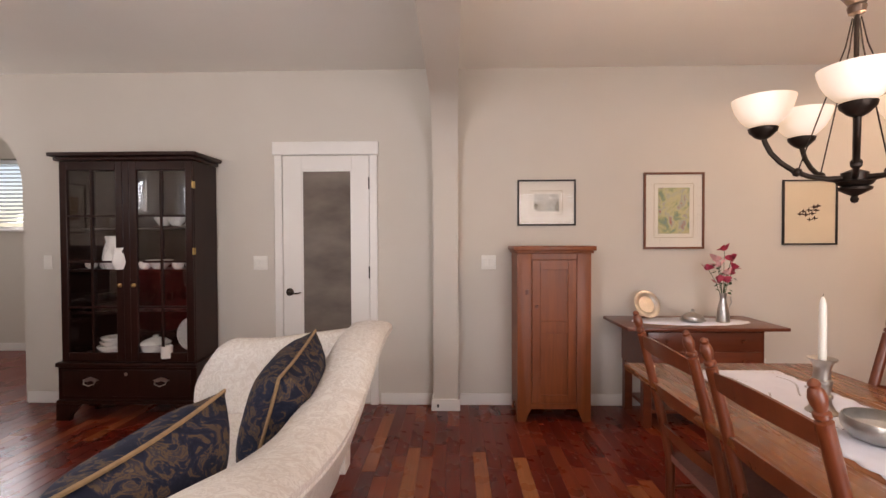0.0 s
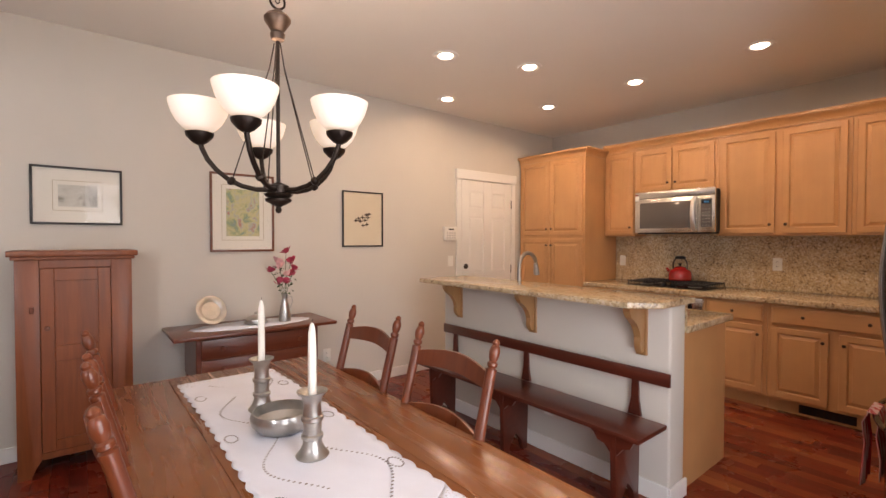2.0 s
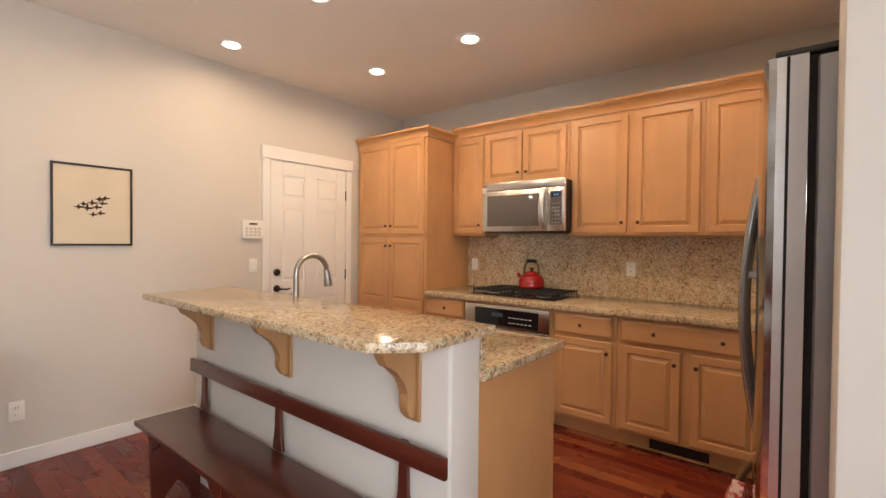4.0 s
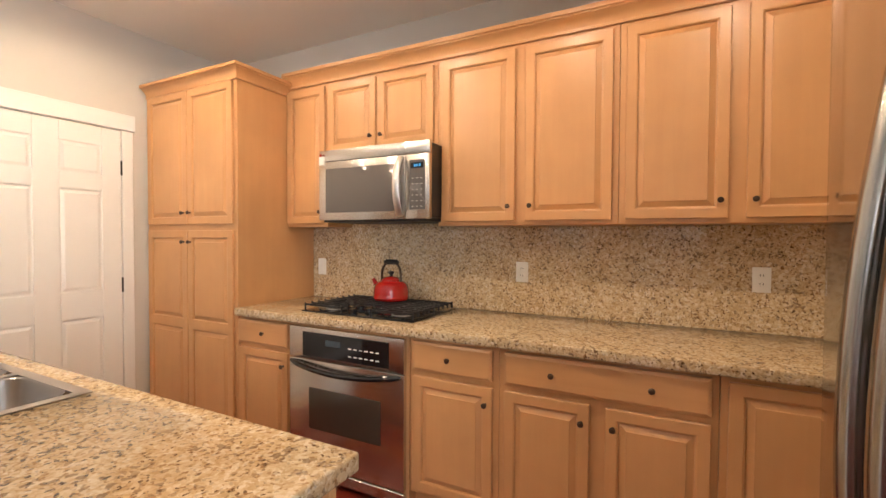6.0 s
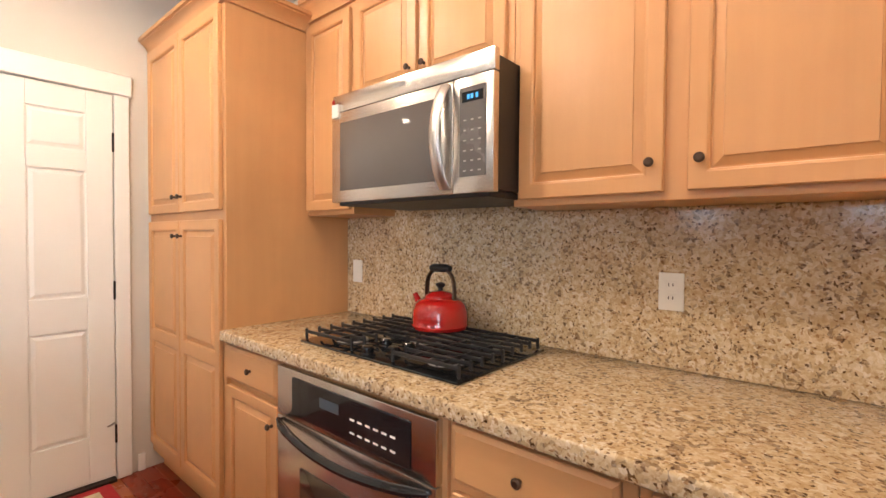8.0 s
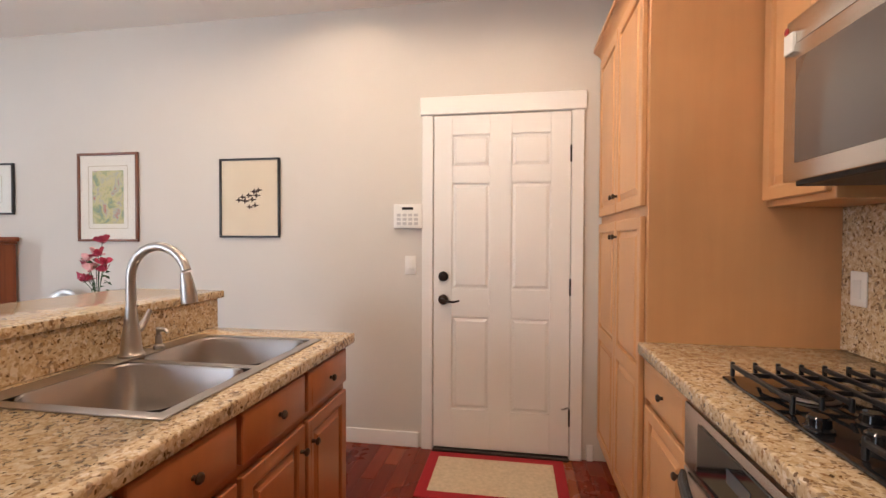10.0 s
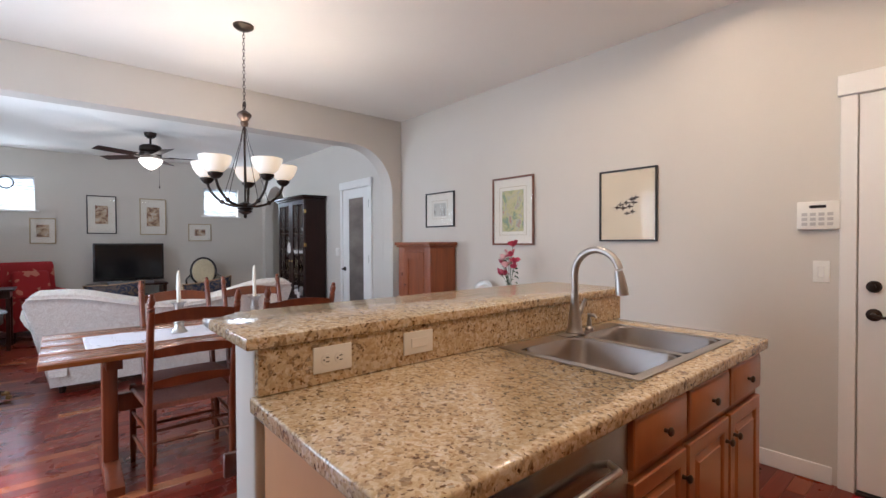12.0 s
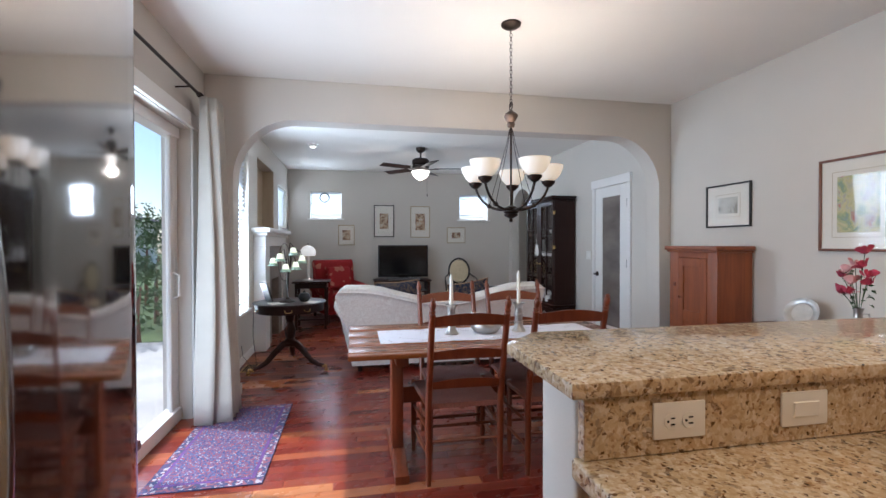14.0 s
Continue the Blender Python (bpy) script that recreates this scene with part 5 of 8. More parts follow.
plate(3.0745, 1.75, 0.30, -90, "white outlet behind the bench", "outlet")
jk = thing("wall_jack", (-0.16, 3.586, 0.04), "tiny dark jack in the column baseboard", "jack")
part("socket", B(-0.165, -0.15, 3.582, 3.5858, 0.03, 0.055), DARKGAP, jk)

mt_ = thing("door_mat", (4.41, 3.43, 0), "beige woven mat with red border by the door", "mat")
part("border", B(4.045, 4.825, 3.19, 3.68, 0.001, 0.008, 0.002, 1), MATRED, mt_, "red border")
part("field", B(4.105, 4.765, 3.25, 3.62, 0.0085, 0.0105, 0.001, 1), MATBEIGE, mt_, "beige woven centre")

# ---- dining room ----
# trestle table
TX0, TX1, TY0, TY1 = 0.80, 1.695, 0.53, 2.265
tb = thing("dining_table", (1.25, 1.4, 0), "cherry trestle dining table with polished plank top", "table")
for k in range(4):
    w = (TX1 - TX0) / 4
    part("top_board", B(TX0 + k * w + 0.0004, TX0 + (k + 1) * w - 0.0004, TY0, TY1, 0.722, 0.748, 0.003, 2), CHERRY_TOP, tb)
for yy in (0.82, 1.975):
    part("trestle_foot", P([(-0.34, 0.0), (-0.30, 0.0), (-0.24, 0.012), (0.24, 0.012), (0.30, 0.0), (0.34, 0.0), (0.34, 0.045), (0.12, 0.085), (-0.12, 0.085), (-0.34, 0.045)], pose(1.25, yy - 0.04, 0), 0.08, 0.004), CHERRY_CHAIR, tb)
    part("trestle_post", B(1.175, 1.325, yy - 0.035, yy + 0.035, 0.0855, 0.66, 0.006, 2), CHERRY_CHAIR, tb)
    part("trestle_head", P([(-0.36, 0.66), (-0.20, 0.6605), (0.20, 0.6605), (0.36, 0.66), (0.36, 0.7215), (-0.36, 0.7215)], pose(1.25, yy - 0.035, 0), 0.07, 0.004), CHERRY_CHAIR, tb)
part("stretcher", B(1.225, 1.275, 0.8555, 1.9395, 0.34, 0.44, 0.004, 1), CHERRY_CHAIR, tb)


def ladder_chair():
    """A ladder-back chair at the origin, its front towards local +x."""
    c = thing("ladder_chair", (0, 0, 0), "cherry ladder-back chair with woven seat", "chair", "chairs round the table")

    def post(y):
        pts, rad = [], []
        for z, r in ((0, 0.014), (0.08, 0.0175), (0.42, 0.019), (0.6, 0.019), (0.8, 0.018), (0.945, 0.0175), (0.957, 0.0185), (0.961, 0.012), (0.967, 0.0175), (0.976, 0.0175), (0.981, 0.012), (0.994, 0.0165), (1.010, 0.0188), (1.026, 0.015), (1.031, 0.0105), (1.039, 0.013), (1.046, 0.009), (1.05, 0.003)):
            x = -0.20 - (0 if z < 0.42 else 0.15 * ((z - 0.42) / 0.63) ** 1.15)
            pts.append((x, y, z))
            rad.append(r)
        return T(pts, rad, 14)
    for y in (-0.205, 0.205):
        part("rear_post", post(y), CHERRY_CHAIR, c)
        part("front_leg", T([(0.24, y * 1.12, 0), (0.24, y * 1.12, 0.1), (0.24, y * 1.12, 0.45), (0.24, y * 1.12, 0.465)], [0.013, 0.017, 0.018, 0.014], 12), CHERRY_CHAIR, c)
        for z in (0.16, 0.30):
            part("rung", T([(-0.20, y, z), (0.02, y * 1.06, z), (0.24, y * 1.12, z)], [0.008, 0.0115, 0.008], 8), CHERRY_CHAIR, c)
        part("seat_rail", T([(-0.20, y, 0.435), (0.24, y * 1.12, 0.435)], 0.013, 8), CHERRY_CHAIR, c)
    for z in (0.20, 0.34):
        part("rung", T([(0.24, -0.23, z), (0.24, 0, z), (0.24, 0.23, z)], [0.008, 0.012, 0.008], 8), CHERRY_CHAIR, c)
    part("rung", T([(-0.20, -0.205, 0.24), (-0.20, 0, 0.24), (-0.20, 0.205, 0.24)], [0.008, 0.012, 0.008], 8), CHERRY_CHAIR, c)
    for zc, h in ((0.925, 0.068), (0.735, 0.06), (0.565, 0.055)):
        bm = bmesh.new()
        xb = -0.20 - 0.15 * ((zc - 0.42) / 0.63) ** 1.15
        n, cols = 12, []
        for i in range(n + 1):
            u = i / n
            y = -0.198 + 0.396 * u
            bow = -0.028 * math.sin(math.pi * u)
            top = zc + h / 2 - 0.016 + 0.024 * math.sin(math.pi * u)
            bot = zc - h / 2 + 0.010 * math.sin(math.pi * u)
            cols.append([bm.verts.new((xb + bow + dx - 0.2 * (z - zc), y, z)) for dx, z in ((-0.005, bot), (0.005, bot), (0.005, top), (-0.005, top))])
        for a, b in zip(cols, cols[1:]):
            for k in range(4):
                bm.faces.new((a[k], a[(k + 1) % 4], b[(k + 1) % 4], b[k]))
        bm.faces.new(cols[0])
        bm.faces.new(cols[-1])
        part("back_slat", bm, CHERRY_CHAIR, c)
    bm = bmesh.new()
    n = 12
    grid = [[None] * (n + 1) for _ in range(n + 1)]
    for side in (0, 1):
        for i in range(n + 1):
            for j in range(n + 1):
                u, v = i / n, j / n
                x = -0.205 + 0.45 * u
                y = (-1 + 2 * v) * (0.207 + 0.026 * u)
                e = min(u, 1 - u, v, 1 - v)
                z = 0.455 - (0.012 * min(1, e * 4) if side == 0 else 0.028 - 0.008 * min(1, e * 4))
                grid[i][j] = bm.verts.new((x, y, z - (0.006 if e == 0 else 0)))
        for i in range(n):
            for j in range(n):
                bm.faces.new((grid[i][j], grid[i + 1][j], grid[i + 1][j + 1], grid[i][j + 1]))
    bmesh.ops.remove_doubles(bm, verts=bm.verts, dist=0.0001)
    edge = [e for e in bm.edges if e.is_boundary]
    if edge:
        bmesh.ops.bridge_loops(bm, edges=edge)
    part("seat", bm, RUSH, c, "woven rush seat", 60)
    return c


ch = ladder_chair()
ch.matrix_basis = pose(1.427, 1.165, 0, 0, 0, 180)
copy_thing(ch, pose(1.43, 1.745, 0, 0, 0, 179))
copy_thing(ch, pose(1.085, 1.245, 0, 0, 0, 1))
copy_thing(ch, pose(1.085, 1.762, 0, 0, 0, 0))

# runner with scalloped edge and lace ends
RNX, RNY0, RNY1 = 1.245, 0.715, 2.13


def runner_end(s):
    """How far the plain cloth stops short of the runner's end, most at the corners."""
    return 0.018 + 0.085 * abs(s) ** 2.2


def runner_half(y):
    return 0.193 + 0.010 * abs(math.sin(y * 44))


bm = bmesh.new()
n, m_ = 160, 20
vs = []
for i in range(n + 1):
    row = []
    for j in range(m_ + 1):
        s = -1 + 2 * j / m_
        y = RNY0 + runner_end(s) + (RNY1 - RNY0 - 2 * runner_end(s)) * i / n
        row.append(bm.verts.new((RNX + s * runner_half(y) + 0.004 * math.sin(y * 5), y, 0.7506 + 0.0018 * math.sin(y * 19 + s * 4) * math.sin(s * 7) + 0.001 * math.sin(y * 41 + s * 11))))
    vs.append(row)
for a, b in zip(vs, vs[1:]):
    for j in range(m_):
        bm.faces.new((a[j], a[j + 1], b[j + 1], b[j]))
rn = thing("table_runner", (RNX, 1.43, 0.75), "white embroidered linen runner with lace corners", "table runner")
thick(part("cloth", bm, LINEN, rn, smooth=60), 0.0012)
for y0, sgn in ((RNY0, 1), (RNY1, -1)):
    bm = bmesh.new()
    rows = []
    for i in range(7):
        t = i / 6
        row = []
        for j in range(33):
            s = -1 + 2 * j / 32
            y = y0 + sgn * (runner_end(s) * t - 0.006 * abs(math.sin(s * 17)) * (1 - t))
            row.append(bm.verts.new((RNX + s * runner_half(y) + 0.004 * math.sin(y * 5), y, 0.7504)))
        rows.append(row)
    for a, b in zip(rows, rows[1:]):
        for j in range(32):
            bm.faces.new((a[j], a[j + 1], b[j + 1], b[j]))
    thick(part("lace_end", bm, LACE, rn, "open lace", 60), 0.001)
bm = bmesh.new()
for side in (-1, 1):
    for k in range(86):
        y = 0.84 + 1.19 * k / 85
        x = 1.245 + side * (0.085 + 0.055 * math.sin(y * 13 + side))
        if math.sin(y * 13 + side) > -0.75:
            box(bm, x - 0.0035, x + 0.0035, y - 0.002, y + 0.002, 0.7522, 0.7534)
    for cyp in (0.99, 1.43, 1.88):
        for k in range(16):
            t = 2 * math.pi * k / 16
            x, y = 1.245 + side * 0.16 + 0.018 * math.cos(t), cyp + 0.03 * math.sin(t)
            box(bm, x - 0.0025, x + 0.0025, y - 0.002, y + 0.002, 0.7522, 0.7534)
part("openwork", bm, mat("grey_thread", (0.22, 0.18, 0.17), 0.9, bstr=0), rn, "small grey drawn-thread holes", None)
tagged(rn.children[-1], kind="stuff")


def candlestick(x, y, tall):
    c = thing("candlestick", (x, y, 0.752), "turned pewter candlestick with ivory taper candle", "candlestick", "candlesticks on the table")
    part("stick", L([(0.0, 0), (0.046, 0), (0.047, 0.004), (0.036, 0.016), (0.028, 0.034), (0.026, 0.05), (0.0305, 0.053), (0.0305, 0.062), (0.025, 0.066), (0.026, 0.10), (0.031, 0.104), (0.031, 0.114), (0.026, 0.118), (0.024, 0.15), (0.03, 0.172), (0.042, 0.182), (0.0435, 0.187), (0.040, 0.188), (0.02, 0.178), (0.013, 0.17), (0, 0.17)], 32, pose(x, y, 0.7525)), PEWTER, c)
    cd = part("candle", L([(0.0, 0.171), (0.0122, 0.171), (0.0118, 0.30), (0.0105, tall - 0.03), (0.006, tall - 0.008), (0, tall)], 16, pose(x, y, 0.7525)), WAX, c, "ivory taper candle")
    part("wick", T([(x, y, 0.7525 + tall - 0.001), (x + 0.002, y, 0.7525 + tall + 0.008)], 0.001, 5), DARKGAP, cd)


candlestick(1.238, 1.628, 0.40)
candlestick(1.24, 1.173, 0.385)
bw = thing("pewter_bowl", (1.235, 1.404, 0.752), "low round pewter bowl on the runner", "bowl")
part("bowl", L([(0, 0.002), (0.055, 0.0), (0.075, 0.006), (0.096, 0.03), (0.099, 0.05), (0.093, 0.066), (0.089, 0.067), (0.093, 0.05), (0.09, 0.032), (0.07, 0.012), (0, 0.008)], 40, pose(1.235, 1.404, 0.7525)), PEWTER, bw)

# chandelier
cl = thing("chandelier", (CHX, CHY, TOP), "dark bronze five-arm chandelier with lit alabaster bowls", "chandelier")
CC = pose(CHX, CHY, 0)
part("canopy", L([(0.065, TOP), (0.063, TOP - 0.012), (0.04, TOP - 0.028), (0.012, TOP - 0.034), (0, TOP - 0.035)][::-1], 28, CC), BRONZE, cl)
zz, i = TOP - 0.036, 0
while zz > 2.235:
    a = 90 * (i % 2)
    ca, sa = math.cos(radians(a)), math.sin(radians(a))
    part("chain_link", T([(CHX + 0.008 * math.cos(t) * ca, CHY + 0.008 * math.cos(t) * sa, zz - 0.014 + 0.015 * math.sin(t)) for t in [2 * math.pi * k / 12 for k in range(12)]], 0.0018, 6, True), BRONZE, cl)
    zz -= 0.0235
    i += 1
part("ring", T([(CHX + 0.026 * math.cos(t), CHY, 2.215 + 0.026 * math.sin(t)) for t in [2 * math.pi * k / 20 for k in range(20)]], 0.004, 8, True), BRONZE, cl)
part("cap", L([(0.012, 2.075), (0.022, 2.08), (0.026, 2.10), (0.022, 2.108), (0.032, 2.125), (0.045, 2.145), (0.046, 2.155), (0.036, 2.168), (0.026, 2.172), (0.012, 2.186), (0, 2.19)], 28, CC), mat("rubbed_bronze", (0.085, 0.058, 0.045), 0.4, 0.8, var=0.3, scale=20, bstr=0.1), cl, "rubbed bronze cap")
part("stem", L([(0.007, 1.57), (0.007, 2.076)], 12, CC), BRONZE, cl)
part("hub", L([(0, 1.478), (0.008, 1.482), (0.012, 1.492), (0.008, 1.502), (0.02, 1.508), (0.044, 1.522), (0.046, 1.53), (0.034, 1.534), (0.045, 1.54), (0.05, 1.548), (0.034, 1.553), (0.036, 1.578), (0.02, 1.585), (0.008, 1.59), (0, 1.59)], 28, pose(CHX, CHY, -0.013)), BRONZE, cl)
for k in range(5):
    a = radians(CHPHASE + 72 * k)
    ca, sa = math.cos(a), math.sin(a)

    def at(r, z):
        return (CHX + 0.93 * r * ca, CHY + 0.93 * r * sa, z - 0.013)
    arm = part("arm", T([at(0.03, 1.562), at(0.08, 1.562), at(0.13, 1.573), at(0.175, 1.594), at(0.215, 1.625), at(0.245, 1.66), at(0.262, 1.695), at(0.27, 1.72)], 0.0085, 12), BRONZE, cl)
    part("arm_collar", L([(0.008, -0.012), (0.015, -0.006), (0.015, 0.006), (0.008, 0.012)], 14, Matrix.Translation(at(0.165, 1.589)) @ pose(0, 0, 0, 0, 62, math.degrees(a))), BRONZE, arm)
    part("cup", L([(0.010, 1.708), (0.024, 1.716), (0.042, 1.735), (0.045, 1.748), (0.03, 1.752)], 22, pose(*at(0.27, 0))), BRONZE, arm, "dark bronze cup")
    part("shade", L([(0.034, 1.752), (0.053, 1.764), (0.071, 1.784), (0.085, 1.811), (0.093, 1.838), (0.095, 1.849), (0.091, 1.849), (0.088, 1.838), (0.080, 1.812), (0.065, 1.787), (0.045, 1.771), (0.02, 1.765), (0, 1.764)], 32, pose(*at(0.27, 0))), SHADE, cl, "lit alabaster glass bowl")
    part("tie_rod", T([at(0.012, 2.08), at(0.03, 1.99), at(0.16, 1.60)], 0.0022, 6), BRONZE, cl)

# jelly cupboard
jc = thing("jelly_cupboard", (0.71, 3.55, 0), "tall cherry jelly cupboard with one panelled door", "cupboard")
JF = 3.385
part("top", B(0.41, 1.012, JF - 0.035, NORTH - 0.02, 1.272, 1.305, 0.005, 2), CHERRY, jc)
part("top_moulding", B(0.425, 0.997, JF - 0.02, NORTH - 0.021, 1.252, 1.2715, 0.005, 2), CHERRY, jc)
for xa, xb in ((0.44, 0.455), (0.967, 0.982)):
    part("side_panel", P([(JF + 0.021, 0.0), (JF + 0.07, 0.0), (JF + 0.10, 0.06), (JF + 0.16, 0.10), (NORTH - 0.14, 0.10), (NORTH - 0.08, 0.06), (NORTH - 0.06, 0.0), (NORTH - 0.022, 0.0), (NORTH - 0.022, 1.2515), (JF + 0.021, 1.2515)], pose(xb, 0, 0, 0, 0, 90), xb - xa), CHERRY, jc)
part("back_board", B(0.4552, 0.9668, NORTH - 0.035, NORTH - 0.023, 0.10, 1.25), CHERRY, jc)
part("floor_board", B(0.4552, 0.9668, JF + 0.022, NORTH - 0.036, 0.11, 0.128), CHERRY, jc)
for s, xa in ((1, 0.44), (-1, 0.982)):
    part("front_stile", P([(0, 0.0), (0.06 * s, 0.0), (0.075 * s, 0.05), (0.105 * s, 0.095), (0.105 * s, 1.2515), (0, 1.2515)], pose(xa, JF, 0), 0.02, 0.002), CHERRY, jc)
part("apron", B(0.5455, 0.8765, JF, JF + 0.02, 0.095, 0.135, 0.002, 1), CHERRY, jc)
part("head_rail", B(0.5455, 0.8765, JF, JF + 0.02, 1.205, 1.2515, 0.002, 1), CHERRY, jc)
dr_ = part("door", B(0.548, 0.61, JF - 0.004, JF + 0.016, 0.138, 1.202, 0.002, 1), CHERRY, jc)
part("door_stile", B(0.812, 0.874, JF - 0.004, JF + 0.016, 0.138, 1.202, 0.002, 1), CHERRY, dr_)
for za, zb in ((0.138, 0.20), (0.66, 0.75), (1.13, 1.202)):
    part("door_rail", B(0.6102, 0.8118, JF - 0.004, JF + 0.016, za, zb, 0.002, 1), CHERRY, dr_)
for za, zb in ((0.20, 0.66), (0.75, 1.13)):
    part("door_panel", B(0.6102, 0.8118, JF + 0.006, JF + 0.014, za + 0.0002, zb - 0.0002), CHERRY, dr_)
part("knob", L([(0.006, 0), (0.007, 0.01), (0.013, 0.018), (0.010, 0.026), (0, 0.028)], 14, pose(0.578, JF - 0.004, 0.86, 90)), CHERRY_CHAIR, dr_)
part("latch", B(0.50, 0.522, JF - 0.014, JF - 0.0005, 0.95, 0.985, 0.003, 1), CHERRY_CHAIR, jc)

# side table with drawers
st = thing("side_table", (1.74, 3.46, 0), "dark cherry side table with two wide drawers and broad top", "side table")
part("top", B(1.18, 2.295, 3.20, 3.72, 0.712, 0.735, 0.004, 2), SIDEWOOD, st)
part("case", B(1.32, 2.17, 3.28, 3.70, 0.40, 0.7115, 0.003, 1), SIDEWOOD, st)
for x_ in (1.325, 2.105):
    for y_ in (3.285, 3.635):
        part("leg", B(x_, x_ + 0.06, y_, y_ + 0.06, 0.0, 0.3995, 0.004, 1), SIDEWOOD, st)
part("lower_board", B(1.386, 2.104, 3.30, 3.68, 0.10, 0.125, 0.003, 1), SIDEWOOD, st)
for za, zb in ((0.565, 0.693), (0.422, 0.552)):
    d = part("drawer", B(1.35, 2.14, 3.266, 3.2795, za, zb, 0.004, 2), SIDEWOOD, st)
    for xk in (1.48, 2.01):
        part("knob", L([(0.007, 0), (0.007, 0.008), (0.016, 0.016), (0.013, 0.024), (0, 0.026)], 16, pose(xk, 3.266, (za + zb) / 2, 90)), CHERRY_CHAIR, d, "turned wooden knob")
bm = bmesh.new()
n = 64
ctr = bm.verts.new((1.74, 3.46, 0.7375))
ring = [bm.verts.new((1.74 + (0.43 + 0.008 * math.cos(k * 16 * math.pi * 2 / n)) * math.cos(2 * math.pi * k / n), 3.46 + (0.17 + 0.006 * math.cos(k * 16 * math.pi * 2 / n)) * math.sin(2 * math.pi * k / n), 0.7365)) for k in range(n)]
for k in range(n):
    bm.faces.new((ctr, ring[k], ring[(k + 1) % n]))
thick(solid("lace_doily", bm, LINEN, "oval ivory lace doily on the side table", "doily", smooth=60), 0.001)
pl = thing("pewter_plate", (1.50, 3.60, 0.737), "round pewter plate leaning against the wall", "plate")
part("plate", L([(0, 0.0), (0.062, 0.001), (0.072, 0.008), (0.098, 0.014), (0.1, 0.017), (0.096, 0.018), (0.068, 0.012), (0.06, 0.006), (0, 0.005)], 40, pose(1.48, 3.615, 0.841, 66, 0, 12) @ Matrix.Scale(1.1, 4)), PEWTER, pl)
dsh = thing("lidded_dish", (1.755, 3.45, 0.738), "small lidded pewter butter dish", "dish")
part("dish", L([(0, 0), (0.05, 0), (0.068, 0.008), (0.07, 0.012), (0.055, 0.014), (0.055, 0.02), (0.0, 0.02)], 32, pose(1.755, 3.45, 0.7385) @ Matrix.Scale(1.28, 4)), PEWTER, dsh)
part("lid", L([(0.06, 0.0205), (0.058, 0.03), (0.04, 0.044), (0.014, 0.052), (0.008, 0.056), (0.011, 0.066), (0.006, 0.071), (0, 0.072)], 32, pose(1.755, 3.45, 0.7385) @ Matrix.Scale(1.28, 4)), PEWTER, dsh)
va = thing("flower_vase", (1.965, 3.43, 0.738), "slender silver vase with pink and red roses", "vase")
part("vase", L([(0, 0), (0.045, 0), (0.046, 0.004), (0.044, 0.05), (0.034, 0.11), (0.022, 0.16), (0.021, 0.19), (0.028, 0.215), (0.025, 0.214), (0.018, 0.19), (0.018, 0.15), (0, 0.14)], 28, pose(1.965, 3.43, 0.7385)), PEWTER, va)
part("vase_handle", T([(1.985, 3.43, 0.92), (2.02, 3.43, 0.925), (2.028, 3.43, 0.88), (2.005, 3.43, 0.835)], 0.004, 8), PEWTER, va)
rg = random.Random(5)
heads = [(-0.105, 0.02, 0.40, 0), (-0.05, -0.03, 0.43, 1), (0.02, 0.02, 0.545, 0), (0.07, -0.02, 0.41, 0), (-0.06, -0.05, 0.31, 0), (0.0, -0.05, 0.37, 1), (0.04, -0.03, 0.465, 0), (0.06, -0.01, 0.37, 0), (-0.01, -0.06, 0.315, 0), (-0.04, 0.03, 0.465, 1)]
for hx, hy, hz, pale in heads:
    top = (1.965 + hx, 3.43 + hy, 0.738 + hz)
    part("stem", T([(1.965 + hx * 0.05, 3.43, 0.90), (1.965 + hx * 0.5, 3.43 + hy * 0.4, 0.738 + 0.16 + (hz - 0.16) * 0.6), top], 0.002, 5), LEAF, va)
    bm = bmesh.new()
    for q in range(9):
        a, lay = q * 2.4, q // 3
        rr = 0.010 + 0.007 * lay
        ph = rg.uniform(-0.2, 0.2)
        c0 = [bm.verts.new((rr * 0.35 * math.cos(a), rr * 0.35 * math.sin(a), -0.012))]
        rows_ = []
        for v in range(4):
            tv = v / 3
            wid = 0.9 * math.sin(0.5 + 1.9 * tv)
            r2 = rr * (0.5 + 0.75 * tv + (0.25 * lay * tv * tv))
            rows_.append([bm.verts.new((r2 * math.cos(a + u * wid * 0.75 + ph), r2 * math.sin(a + u * wid * 0.75 + ph), -0.01 + 0.034 * tv * (1 - 0.12 * lay) - 0.004 * abs(u))) for u in (-1, -0.4, 0.4, 1)])
        for r1, r2_ in zip(rows_, rows_[1:]):
            for u in range(3):
                bm.faces.new((r1[u], r1[u + 1], r2_[u + 1], r2_[u]))
    bmesh.ops.delete(bm, geom=[v for v in bm.verts if not v.link_faces], context='VERTS')
    bmesh.ops.transform(bm, matrix=Matrix.Translation(top) @ pose(0, 0, 0, rg.uniform(-35, 35), rg.uniform(-35, 35), rg.uniform(0, 360)) @ Matrix.Scale(1.15, 4), verts=bm.verts)
    part("rose", bm, PETAL_PALE if pale else PETAL, va, "pale pink rose" if pale else "deep pink rose", 80)
